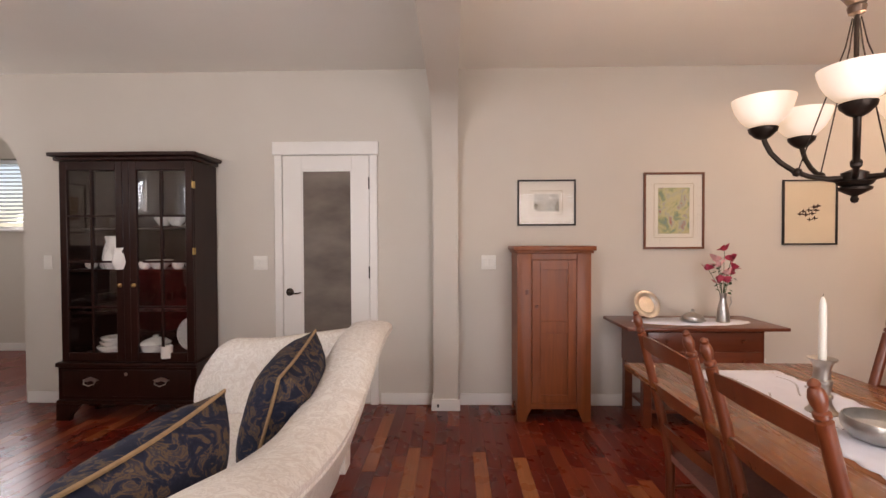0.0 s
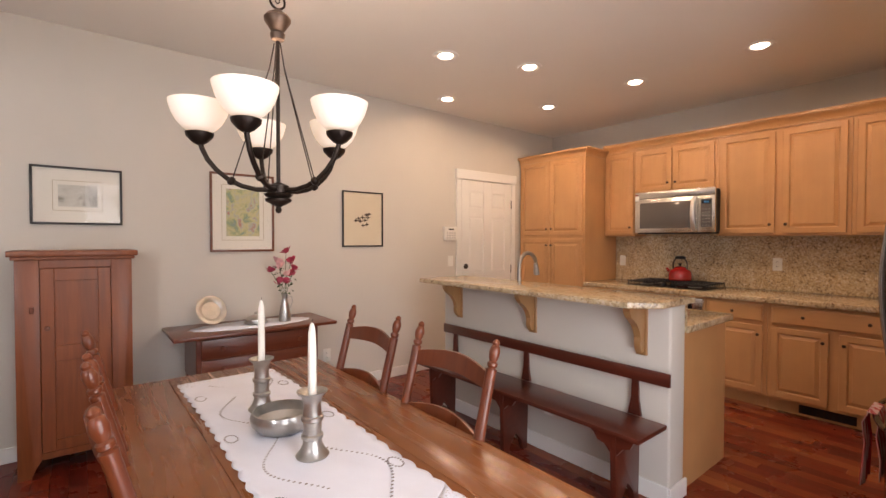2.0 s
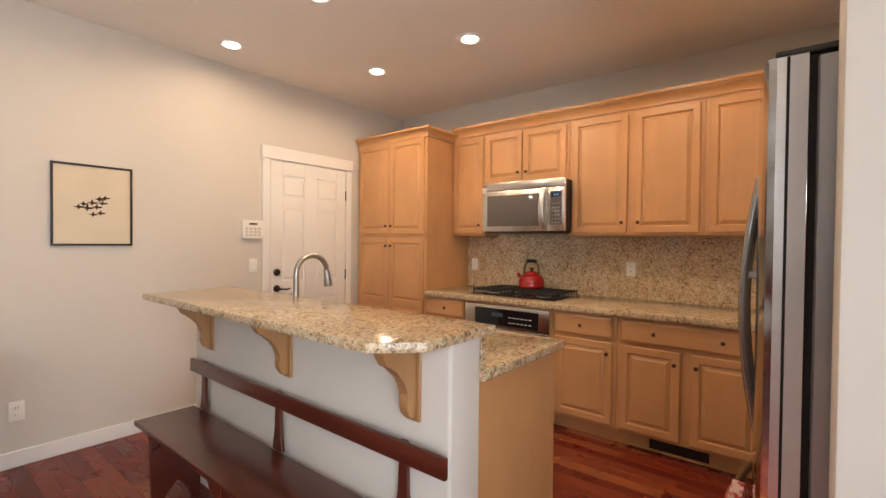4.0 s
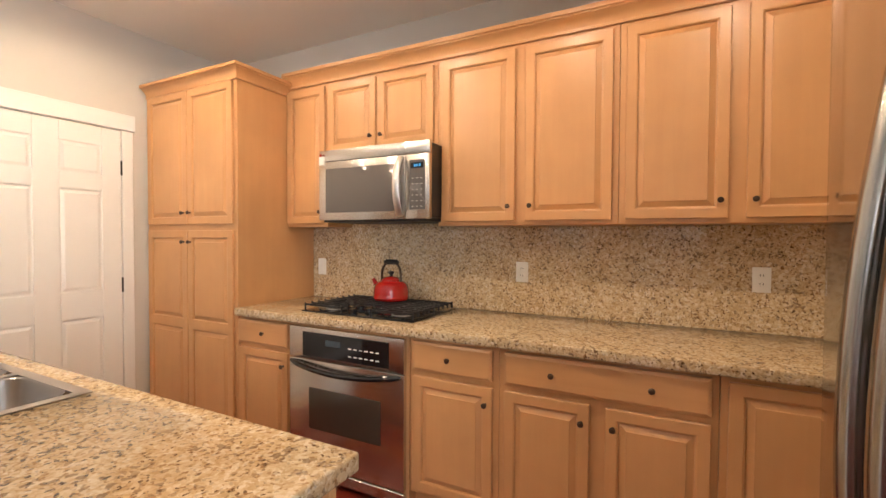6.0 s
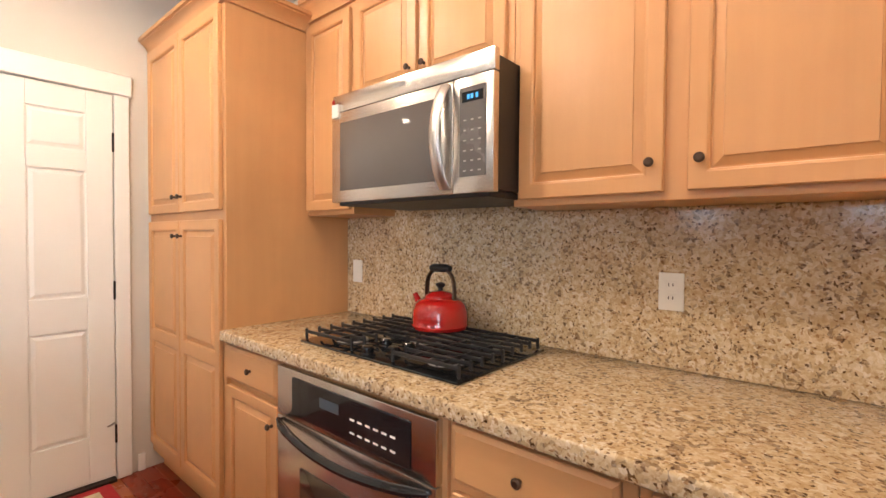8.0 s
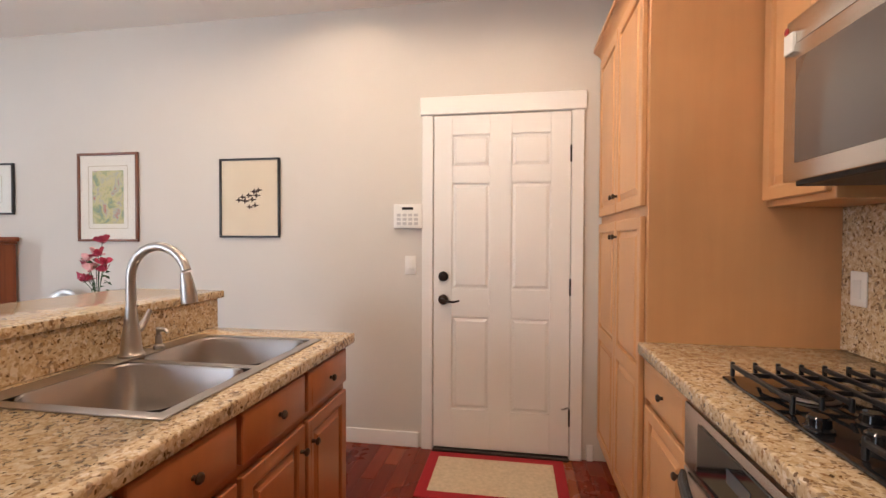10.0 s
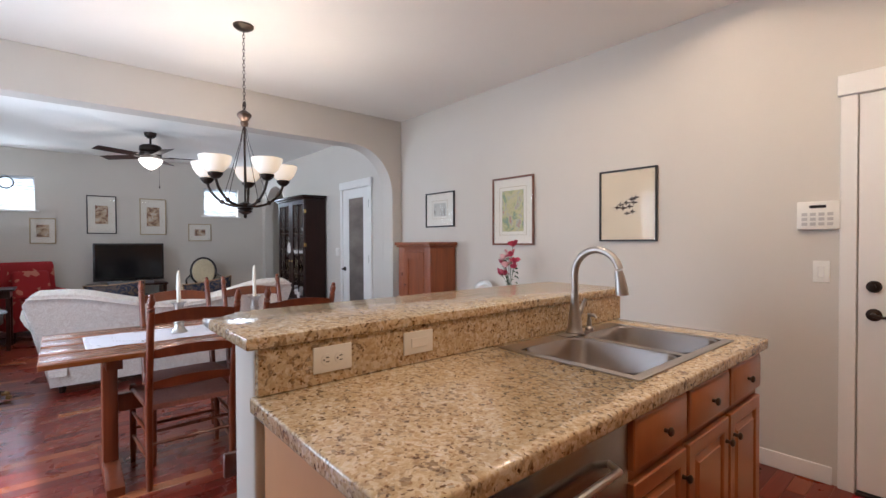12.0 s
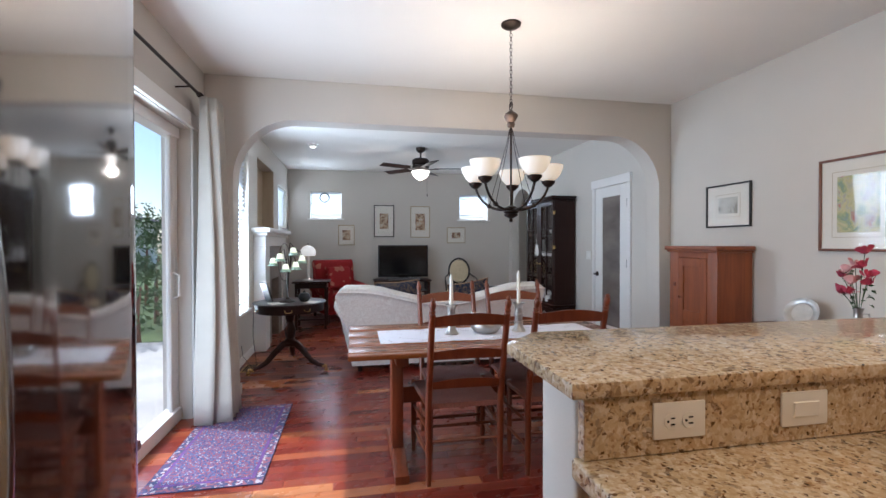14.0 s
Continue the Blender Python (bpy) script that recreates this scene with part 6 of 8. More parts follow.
for q in range(26):
    a, r, z = rg.uniform(0, 6.28), rg.uniform(0.015, 0.075), rg.uniform(0.22, 0.42)
    bm = bmesh.new()
    l, w = rg.uniform(0.025, 0.04), rg.uniform(0.010, 0.016)
    v = [bm.verts.new(p) for p in ((0, 0, 0), (l * 0.4, -w, 0.003), (l * 0.4, 0, -0.002), (l * 0.4, w, 0.003), (l, 0, -0.005))]
    for f in ((0, 1, 2), (0, 2, 3), (1, 4, 2), (2, 4, 3)):
        bm.faces.new([v[k] for k in f])
    bmesh.ops.transform(bm, matrix=Matrix.Translation((1.965 + r * math.cos(a), 3.43 + r * math.sin(a) * 0.6, 0.738 + z)) @ pose(0, 0, 0, rg.uniform(-40, 40), rg.uniform(-50, 30), math.degrees(a)), verts=bm.verts)
    part("leaf", bm, LEAF, va, "", 80)


def picture(m, w, h, frame_mat, mount, art, fw, label, aw, ah, extra=None, depth=0.02):
    """A framed picture that hangs on a wall, facing local -y, centred on m."""
    ob = thing("framed_picture", m.translation, label, "picture")
    for a in ((-w / 2, w / 2, h / 2 - fw, h / 2), (-w / 2, w / 2, -h / 2, -h / 2 + fw)):
        part("frame_rail", B(a[0], a[1], -depth, -0.001, a[2], a[3], 0.003, 2, m=m), frame_mat, ob)
    for a in ((-w / 2, -w / 2 + fw), (w / 2 - fw, w / 2)):
        part("frame_stile", B(a[0], a[1], -depth, -0.001, -h / 2 + fw + 0.0002, h / 2 - fw - 0.0002, 0.003, 2, m=m), frame_mat, ob)
    part("mount", B(-w / 2 + fw, w / 2 - fw, -0.008, -0.003, -h / 2 + fw, h / 2 - fw, m=m), mount, ob)
    if art:
        part("print", B(-aw / 2, aw / 2, -0.0095, -0.0082, -ah / 2, ah / 2, m=m), art, ob)
    if extra:
        extra(ob, m)
    g = part("glass", B(-w / 2 + fw, w / 2 - fw, -0.0142, -0.0122, -h / 2 + fw, h / 2 - fw, m=m), PICGLASS, ob)
    g.visible_shadow = False
    return ob


def geese(ob, m):
    r = random.Random(3)
    for gx, gz, s in ((-0.075, -0.015, 1.0), (-0.05, 0.005, 0.9), (-0.03, -0.02, 1.1), (-0.005, 0.015, 1.0), (0.02, -0.012, 1.0), (0.035, 0.04, 1.1), (0.05, 0.015, 1.0), (0.04, -0.05, 0.9), (0.0, -0.06, 0.9), (0.065, 0.05, 0.9)):
        bm = bmesh.new()
        o = [(-0.03, 0.002), (-0.012, 0.006), (0.0, 0.02 + r.uniform(0, 0.008)), (0.004, 0.007), (0.022, 0.006), (0.03, 0.0), (0.018, -0.004), (0.004, -0.006), (-0.004, -0.018), (-0.008, -0.005)]
        prism(bm, [(gx + x * s, gz + z * s) for x, z in o], m @ pose(0, -0.0098, 0), 0.001)
        part("goose_shape", bm, INK, ob, "brown ink goose")


def line_border(w, h):
    def f(ob, m):
        for a in ((-w / 2, w / 2, h / 2, h / 2 + 0.003), (-w / 2, w / 2, -h / 2 - 0.003, -h / 2), (-w / 2 - 0.003, -w / 2, -h / 2, h / 2), (w / 2, w / 2 + 0.003, -h / 2, h / 2)):
            part("mount_line", B(a[0], a[1], -0.0092, -0.0082, a[2], a[3], m=m), GOLDFRAME, ob)
    return f


picture(pose(0.724, NORTH - 0.001, 1.653), 0.47, 0.372, BLACKFRAME, PAPER, ART_A, 0.014, "black framed pale sketch in wide cream mount", 0.20, 0.14, line_border(0.25, 0.19))
picture(pose(1.743, NORTH - 0.001, 1.583), 0.482, 0.616, BROWNFRAME, PAPER, ART_B, 0.017, "brown framed garden watercolour in cream mount", 0.25, 0.37, line_border(0.31, 0.43))
picture(pose(2.818, NORTH - 0.001, 1.565), 0.43, 0.52, BLACKFRAME, PAPER_TAN, None, 0.013, "dark framed buff print of flying geese", 0, 0, geese)

# bench along the half wall
bn = thing("wooden_bench", (2.9, 1.88, 0), "long dark red wooden bench with slim back rail", "bench")
part("seat", B(2.755, 3.045, 0.985, 2.765, 0.405, 0.43, 0.006, 2), BENCHWOOD, bn)
for yy in (2.62, 1.89, 1.13):
    part("leg_board", P([(2.79, 0.0), (2.83, 0.0), (2.845, 0.07), (2.90, 0.13), (2.955, 0.07), (2.97, 0.0), (3.01, 0.0), (3.02, 0.4045), (2.775, 0.4045)], pose(0, yy - 0.016, 0), 0.032, 0.003), BENCHWOOD, bn)
    part("back_post", P([(yy - 0.008, 0.4305), (yy + 0.068, 0.4305), (yy + 0.050, 0.52), (yy + 0.044, 0.69), (yy + 0.012, 0.69), (yy + 0.008, 0.52)], pose(3.0425, 0, 0, 0, 0, 90) @ pose(0, -0.0165, 0), 0.0155, 0.002), BENCHWOOD, bn)
for ya, yb in ((1.13, 1.89), (1.89, 2.62)):
    part("seat_bracket", P([(ya + 0.0165, 0.4045), (ya + 0.0165, 0.31), (ya + 0.05, 0.345), (ya + 0.085, 0.35), (ya + 0.11, 0.385), (ya + 0.15, 0.4045)], pose(2.80, 0, 0, 0, 0, 90), 0.02), BENCHWOOD, bn)
    part("seat_bracket", P([(yb - 0.0165, 0.4045), (yb - 0.15, 0.4045), (yb - 0.11, 0.385), (yb - 0.085, 0.35), (yb - 0.05, 0.345), (yb - 0.0165, 0.31)], pose(2.80, 0, 0, 0, 0, 90), 0.02), BENCHWOOD, bn)
part("seat_bracket", P([(1.1135, 0.4045), (1.02, 0.4045), (1.04, 0.36), (1.08, 0.345), (1.1135, 0.30)], pose(2.80, 0, 0, 0, 0, 90), 0.02), BENCHWOOD, bn)
part("back_rail", B(3.024, 3.042, 0.965, 2.77, 0.625, 0.695, 0.005, 2), BENCHWOOD, bn)

# console table by the wall end
ctb = thing("console_table", (2.80, -0.33, 0), "small dark wooden console table against the wall", "table")
part("top", B(2.60, 2.975, -0.62, -0.045, 0.735, 0.762, 0.006, 2), BENCHWOOD, ctb)
for x_ in (2.64, 2.90):
    for y_ in (-0.58, -0.125):
        part("leg", B(x_, x_ + 0.04, y_, y_ + 0.04, 0.0, 0.7345, 0.004, 1), BENCHWOOD, ctb)
part("apron", B(2.6805, 2.8995, -0.11, -0.09, 0.64, 0.7345), BENCHWOOD, ctb)
part("apron", B(2.645, 2.665, -0.5395, -0.1255, 0.64, 0.7345), BENCHWOOD, ctb)

# curtain on its rod by the sliding door
rod = thing("curtain_rod", (1.25, -0.56, 2.44), "dark metal curtain rod with ball finials", "curtain rod")
part("rod", T([(0.30, -0.56, 2.44), (2.35, -0.56, 2.44)], 0.011, 12), BRONZE, rod)
for x_ in (0.275, 2.375):
    part("finial", L([(0, -0.03), (0.02, -0.024), (0.03, 0), (0.02, 0.024), (0, 0.03)], 18, pose(x_, -0.56, 2.44)), BRONZE, rod)
for x_ in (0.62, 2.2):
    part("bracket", T([(x_, SOUTH + 0.002, 2.42), (x_, -0.60, 2.425), (x_, -0.56, 2.428)], 0.006, 8), BRONZE, rod)
bm = bmesh.new()
cols = []
n, nz = 72, 14
for i in range(n + 1):
    u = i / n
    col = []
    for j in range(nz + 1):
        v = j / nz
        z = 2.43 - 2.42 * v
        spread = 0.22 + 0.10 * v
        x = 0.20 + spread * u + 0.012 * math.sin(v * 5 + u * 4)
        y = -0.505 + 0.05 * v + (0.055 + 0.075 * v) * math.sin(u * 2 * math.pi * 4 + 0.4 * math.sin(v * 3))
        col.append(bm.verts.new((x, y, z)))
    cols.append(col)
for a, b in zip(cols, cols[1:]):
    for j in range(nz):
        bm.faces.new((a[j], a[j + 1], b[j + 1], b[j]))
cu = thing("curtain", (0.3, -0.55, 0), "long cream curtain hanging in soft folds", "curtain")
thick(part("panel", bm, CURTAIN, cu, smooth=80), 0.003)
for k in range(5):
    part("grommet", T([(0.33 + 0.02 * k, -0.56 + 0.017 * math.cos(t), 2.44 + 0.017 * math.sin(t)) for t in [2 * math.pi * q / 14 for q in range(14)]], 0.003, 6, True), BRONZE, cu)

# rug by the sliding door
rug = thing("oriental_rug", (0.8, -0.24, 0), "small purple and blue patterned oriental rug", "rug")
RX0, RX1, RY0, RY1 = 0.17, 1.43, -0.56, 0.058
part("border", B(RX0, RX1, RY0, RY1, 0.001, 0.007, 0.002, 1), RUGEDGE, rug)
part("guard_band", B(RX0 + 0.06, RX1 - 0.06, RY0 + 0.05, RY1 - 0.05, 0.0072, 0.0085), mat("rug_guard_purple", (0.09, 0.035, 0.14), 0.95, var=0.3, scale=60, bstr=0.3), rug)
part("field", B(RX0 + 0.08, RX1 - 0.08, RY0 + 0.07, RY1 - 0.07, 0.0087, 0.0098), RUGMAT, rug)
part("edge_cord", T([(RX0, RY0, 0.004), (RX1, RY0, 0.004), (RX1, RY1, 0.004), (RX0, RY1, 0.004)], 0.004, 6, True), mat("rug_edge_navy", (0.03, 0.035, 0.10), 0.95, bstr=0.2), rug)

# ---- living room ----
# sofa: back to the dining room, rolled arms
sf = thing("sofa", (-0.8, 1.47, 0), "ivory damask sofa with flared rolled arms and dipping back", "sofa")
SY0, SY1, SYC = 0.54, 2.40, 1.47


def flare(z):
    """How far the sofa's end leans out past its foot at a height."""
    table = ((0.14, 0.0), (0.38, 0.012), (0.55, 0.08), (0.66, 0.15), (0.73, 0.178), (0.80, 0.165), (0.87, 0.12), (0.93, 0.04))
    for (za, fa), (zb, fb) in zip(table, table[1:]):
        if z <= zb:
            return fa + (fb - fa) * max(0.0, z - za) / (zb - za)
    return 0.04


def sofa_top(s):
    """Height of the back along its length, s from -1 to 1: two high ends and a low middle."""
    return 0.775 + 0.145 * (1 - math.cos(math.pi * min(1.0, abs(s) / 0.86))) / 2


def loft(rings):
    bm = bmesh.new()
    vs = [[bm.verts.new(p) for p in r] for r in rings]
    m = len(vs[0])
    for a, b in zip(vs, vs[1:]):
        for k in range(m):
            bm.faces.new((a[k], a[(k + 1) % m], b[(k + 1) % m], b[k]))
    bm.faces.new(vs[0])
    bm.faces.new(vs[-1])
    return bm


rings, band = [], []
for i in range(57):
    s = -1 + 2 * i / 56
    h = sofa_top(s)
    prof = [(-0.78, 0.07), (-0.67, 0.45), (-0.615, h - 0.10), (-0.598, h - 0.045), (-0.565, h - 0.012), (-0.50, h + 0.002), (-0.425, h), (-0.385, h - 0.010), (-0.366, h - 0.032), (-0.372, h - 0.056), (-0.402, h - 0.068), (-0.43, h - 0.11), (-0.515, 0.45), (-0.65, 0.07)]
    rings.append([(x, SYC + s * (0.93 + flare(z)), z) for x, z in prof])
    band.append((-0.376, SYC + s * (0.936 + flare(h - 0.06)), h - 0.060))
part("backrest", loft(rings), SOFA, sf, smooth=50)
part("back_piping", T(band, 0.008, 8), SOFA, sf)
part("base", B(-1.30, -0.655, SY0 + 0.05, SY1 - 0.05, 0.12, 0.34, 0.02, 3), SOFA, sf)
for y0, sg in ((SY0, -1), (SY1, 1)):
    rings = []
    for i in range(21):
        u = i / 20
        x = -0.58 - 0.77 * u
        top = 0.885 - 0.055 * min(1, u * 1.8) - (0.17 * ((u - 0.8) / 0.2) ** 2 if u > 0.8 else 0)
        q = (top - 0.17) / (0.93 - 0.17)
        ring = [(x, y0 + sg * flare(z), 0.17 + (z - 0.17) * q) for z in (0.17, 0.38, 0.48, 0.58, 0.66, 0.73, 0.79, 0.84, 0.88, 0.91, 0.93)]
        ring += [(x, y0 - sg * dy, 0.17 + (z - 0.17) * q) for dy, z in ((0.03, 0.925), (0.075, 0.895), (0.10, 0.84), (0.11, 0.74), (0.11, 0.45), (0.11, 0.17))]
        rings.append(ring)
    part("arm", loft(rings), SOFA, sf, smooth=60)
for ya, yb in ((SY0 + 0.105, 1.428), (1.432, SY1 - 0.105)):
    part("seat_cushion", B(-1.31, -0.61, ya, yb, 0.342, 0.49, 0.045, 4), SOFA, sf)
for x_ in (-0.72, -1.24):
    for y_ in (SY0 + 0.08, SY1 - 0.08):
        part("leg", L([(0.022, 0), (0.035, 0.119)], 12, pose(x_, y_, 0)), MAHOGANY, sf, "short dark leg")


def pillow(m, w, label):
    ob = thing("throw_pillow", m.translation, label, "pillow", "pillows on the sofa")
    bm = bmesh.new()
    n = 14
    for side in (-1, 1):
        g = []
        for i in range(n + 1):
            row = []
            for j in range(n + 1):
                u, v = -1 + 2 * i / n, -1 + 2 * j / n
                pu = u * (1 - 0.07 * (1 - v * v) * abs(u) ** 3)
                pv = v * (1 - 0.07 * (1 - u * u) * abs(v) ** 3)
                t = 0.115 * ((1 - u ** 4) * (1 - v ** 4)) ** 0.6
                row.append(bm.verts.new((pu * w / 2, side * t, pv * w / 2)))
            g.append(row)
        for i in range(n):
            for j in range(n):
                bm.faces.new((g[i][j], g[i + 1][j], g[i + 1][j + 1], g[i][j + 1]))
    bmesh.ops.remove_doubles(bm, verts=bm.verts, dist=0.0005)
    bmesh.ops.transform(bm, matrix=m, verts=bm.verts)
    part("cover", bm, PILLOW, ob, smooth=80)
    pts = []
    for e in range(4):
        for k in range(12):
            u = -1 + 2 * k / 12
            p = (u, -1) if e == 0 else (1, u) if e == 1 else (-u, 1) if e == 2 else (-1, -u)
            f = 1 - 0.07 * (1 - u * u)
            q = (p[0], p[1] * f) if e in (0, 2) else (p[0] * f, p[1])
            pts.append(m @ Vector((q[0] * w / 2, 0, q[1] * w / 2)))
    part("piping", T(pts, 0.006, 6, True), PIPING, ob, "tan cord piping")


pillow(pose(-0.735, 1.02, 0.72, 0, 0, 84) @ pose(0, 0, 0, 18) @ pose(0, 0, 0, 0, -4), 0.46, "navy and tan leaf-patterned pillow with corded edge")
pillow(pose(-0.695, 1.79, 0.71, 0, 0, 95) @ pose(0, 0, 0, 18) @ pose(0, 0, 0, 0, -9), 0.46, "navy and tan leaf-patterned pillow with corded edge")

# china cabinet
hc = thing("china_cabinet", (-2.49, 3.55, 0), "dark mahogany china cabinet with glazed doors", "cabinet")
H0, H1, HF, HB = -3.0, -1.98, 3.375, NORTH - 0.02
part("cornice", B(H0 - 0.05, H1 + 0.05, HF - 0.05, HB, 1.985, 2.015, 0.008, 2), MAHOGANY, hc)
part("cornice_mould", B(H0 - 0.025, H1 + 0.025, HF - 0.025, HB, 1.955, 1.9845, 0.01, 2), MAHOGANY, hc)
for xa in (H0, H1 - 0.022):
    part("side_panel", B(xa, xa + 0.022, HF + 0.021, HB, 0.44, 1.9545, 0.002, 1), MAHOGANY, hc)
part("back_panel", B(H0 + 0.0222, H1 - 0.0222, HB - 0.012, HB, 0.44, 1.9545), MAHOGANY, hc)
part("top_panel", B(H0 + 0.0222, H1 - 0.0222, HF + 0.021, HB - 0.0125, 1.93, 1.9545), MAHOGANY, hc)
for z in (0.452, 0.80, 1.12, 1.45):
    part("shelf", B(H0 + 0.0222, H1 - 0.0222, HF + 0.03, HB - 0.0125, z, z + 0.018), MAHOGANY, hc)
part("waist_mould", B(H0 - 0.03, H1 + 0.03, HF - 0.03, HB, 0.405, 0.4395, 0.008, 2), MAHOGANY, hc)
part("drawer_case", B(H0 - 0.02, H1 + 0.02, HF - 0.012, HB, 0.155, 0.4045, 0.003, 1), MAHOGANY, hc)
d = part("drawer", B(H0 + 0.02, H1 - 0.02, HF - 0.024, HF - 0.0125, 0.185, 0.385, 0.004, 2), MAHOGANY, hc)
for x_ in (-2.76, -2.22):
    part("bail_pull", T([(x_ - 0.045, HF - 0.028, 0.31), (x_ - 0.04, HF - 0.045, 0.285), (x_, HF - 0.05, 0.272), (x_ + 0.04, HF - 0.045, 0.285), (x_ + 0.045, HF - 0.028, 0.31)], 0.0045, 8), PEWTER, d, "silvery bail pull")
    part("pull_plate", P([(x_ - 0.065, 0.31), (x_ - 0.03, 0.295), (x_, 0.305), (x_ + 0.03, 0.295), (x_ + 0.065, 0.31), (x_ + 0.03, 0.325), (x_, 0.335), (x_ - 0.03, 0.325)], pose(0, HF - 0.0275, 0), 0.003), PEWTER, d)
part("keyhole_plate", L([(0.014, 0), (0.012, 0.003)], 12, pose(-2.49, HF - 0.0245, 0.355, 90)), PEWTER, d)
part("base_mould", B(H0 - 0.03, H1 + 0.03, HF - 0.025, HB, 0.125, 0.1545, 0.006, 2), MAHOGANY, hc)
for xa, s in ((H0 - 0.03, 1), (H1 + 0.03, -1)):
    part("bracket_foot", P([(0, 0), (0.10 * s, 0), (0.105 * s, 0.04), (0.15 * s, 0.09), (0.20 * s, 0.1245), (0, 0.1245)], pose(xa, HF - 0.025, 0), 0.04, 0.003), MAHOGANY, hc)
    part("rear_foot", B(min(xa, xa + 0.05 * s), max(xa, xa + 0.05 * s), HB - 0.06, HB, 0, 0.1245), MAHOGANY, hc)
part("centre_post", B(-2.515, -2.465, HF + 0.002, HF + 0.0205, 0.4405, 1.9545, 0.002, 1), MAHOGANY, hc)
for xa, xb, hinge in ((H0 + 0.002, -2.5155, 1), (-2.4645, H1 - 0.002, -1)):
    dd_ = part("glazed_door", B(xa, xa + 0.055, HF, HF + 0.0205, 0.442, 1.953, 0.003, 1), MAHOGANY, hc)
    part("door_stile", B(xb - 0.055, xb, HF, HF + 0.0205, 0.442, 1.953, 0.003, 1), MAHOGANY, dd_)
    for za, zb in ((0.442, 0.51), (1.885, 1.953)):
        part("door_rail", B(xa + 0.0552, xb - 0.0552, HF, HF + 0.0205, za, zb, 0.003, 1), MAHOGANY, dd_)
    part("muntin", B((xa + xb) / 2 - 0.008, (xa + xb) / 2 + 0.008, HF + 0.002, HF + 0.0135, 0.5102, 1.8848), MAHOGANY, dd_)
    for q in range(1, 4):
        z = 0.51 + (1.885 - 0.51) * q / 4
        part("muntin", B(xa + 0.0552, xb - 0.0552, HF + 0.003, HF + 0.0132, z - 0.008, z + 0.008), MAHOGANY, dd_)
    for q in range(4):
        for c in range(2):
            z0 = 0.51 + (1.885 - 0.51) * q / 4
            wx = (xb - xa - 0.11) / 2
            g = part("pane", B(xa + 0.0554 + c * wx + 0.004, xa + 0.0546 + (c + 1) * wx - 0.004, HF + 0.014, HF + 0.016, z0 + 0.004, z0 + 0.34), CABGLASS, dd_)
            g.visible_shadow = False
    kx = xb - 0.028 if hinge == 1 else xa + 0.028
    part("escutcheon", L([(0.016, 0), (0.015, 0.004), (0.006, 0.006), (0.008, 0.02), (0, 0.022)], 14, pose(kx, HF, 1.02, 90)), BRASS, dd_, "brass escutcheon")
for z in (1.25, 1.75):
    part("side_hinge", B(H1 - 0.004, H1 + 0.004, HF - 0.002, HF + 0.03, z, z + 0.05), BRASS, hc)


def turned(name, x, y, z, prof, material, label, category, extra=None, group=""):
    ob = thing(name, (x, y, z), label, category, group)
    part("body", L(prof, 20, pose(x, y, z)), material, ob)
    if extra:
        part(extra[0], extra[1], material, ob)
    return ob


BOWL = [(0, 0), (0.04, 0), (0.045, 0.008), (0.085, 0.05), (0.095, 0.07), (0.09, 0.07), (0.04, 0.014), (0, 0.012)]
CUP = [(0, 0), (0.022, 0), (0.04, 0.02), (0.045, 0.06), (0.042, 0.06), (0.036, 0.02), (0, 0.006)]
PITCH = [(0, 0), (0.05, 0), (0.055, 0.01), (0.07, 0.07), (0.06, 0.14), (0.048, 0.18), (0.056, 0.22), (0.052, 0.22), (0.044, 0.18), (0, 0.17)]
GOBLET = [(0, 0), (0.03, 0), (0.03, 0.003), (0.005, 0.008), (0.004, 0.06), (0.02, 0.075), (0.032, 0.10), (0.03, 0.145), (0.028, 0.145), (0.03, 0.10), (0.018, 0.078), (0, 0.07)]
yy = 3.47
PITCH = [(r * 1.3, z * 1.15) for r, z in PITCH]
turned("china_pitcher", -2.64, yy, 1.469 - 0.33, PITCH, CHINA, "white china pitcher on the cabinet shelf", "pitcher", ("handle", T([(-2.59, yy, 1.33), (-2.55, yy, 1.32), (-2.55, yy, 1.25), (-2.58, yy, 1.21)], 0.007, 8)))
turned("china_pitcher", -2.55, yy - 0.06, 1.139, [(r * 0.7, z * 0.65) for r, z in PITCH], CHINA, "small white china jug on the cabinet shelf", "jug")
turned("china_bowl", -2.30, yy, 1.139, BOWL, CHINA, "white china bowl on the cabinet shelf", "bowl")
turned("china_cup", -2.38, yy - 0.05, 1.139, CUP, CHINA, "white china cup on the cabinet shelf", "cup")
turned("china_cup", -2.13, yy - 0.04, 1.139, CUP, CHINA, "white china cup on the cabinet shelf", "cup")
turned("china_cup", -2.05, yy, 1.139, CUP, CHINA, "white china cup on the cabinet shelf", "cup")
for k in range(5):
    turned("goblet", -2.86 + 0.07 * k, yy - 0.05 * (k % 2), 0.819, GOBLET, CRYSTAL, "clear crystal goblet on the cabinet shelf", "goblet", None, "crystal goblets")
    turned("goblet", -2.40 + 0.075 * k, yy - 0.05 * (k % 2), 0.819, GOBLET, CRYSTAL, "clear crystal goblet on the cabinet shelf", "goblet", None, "crystal goblets")
turned("china_bowl", -2.66, yy, 0.471, [(r * 1.25, z * 1.1) for r, z in BOWL], CHINA, "white china bowl on the lower shelf", "bowl")
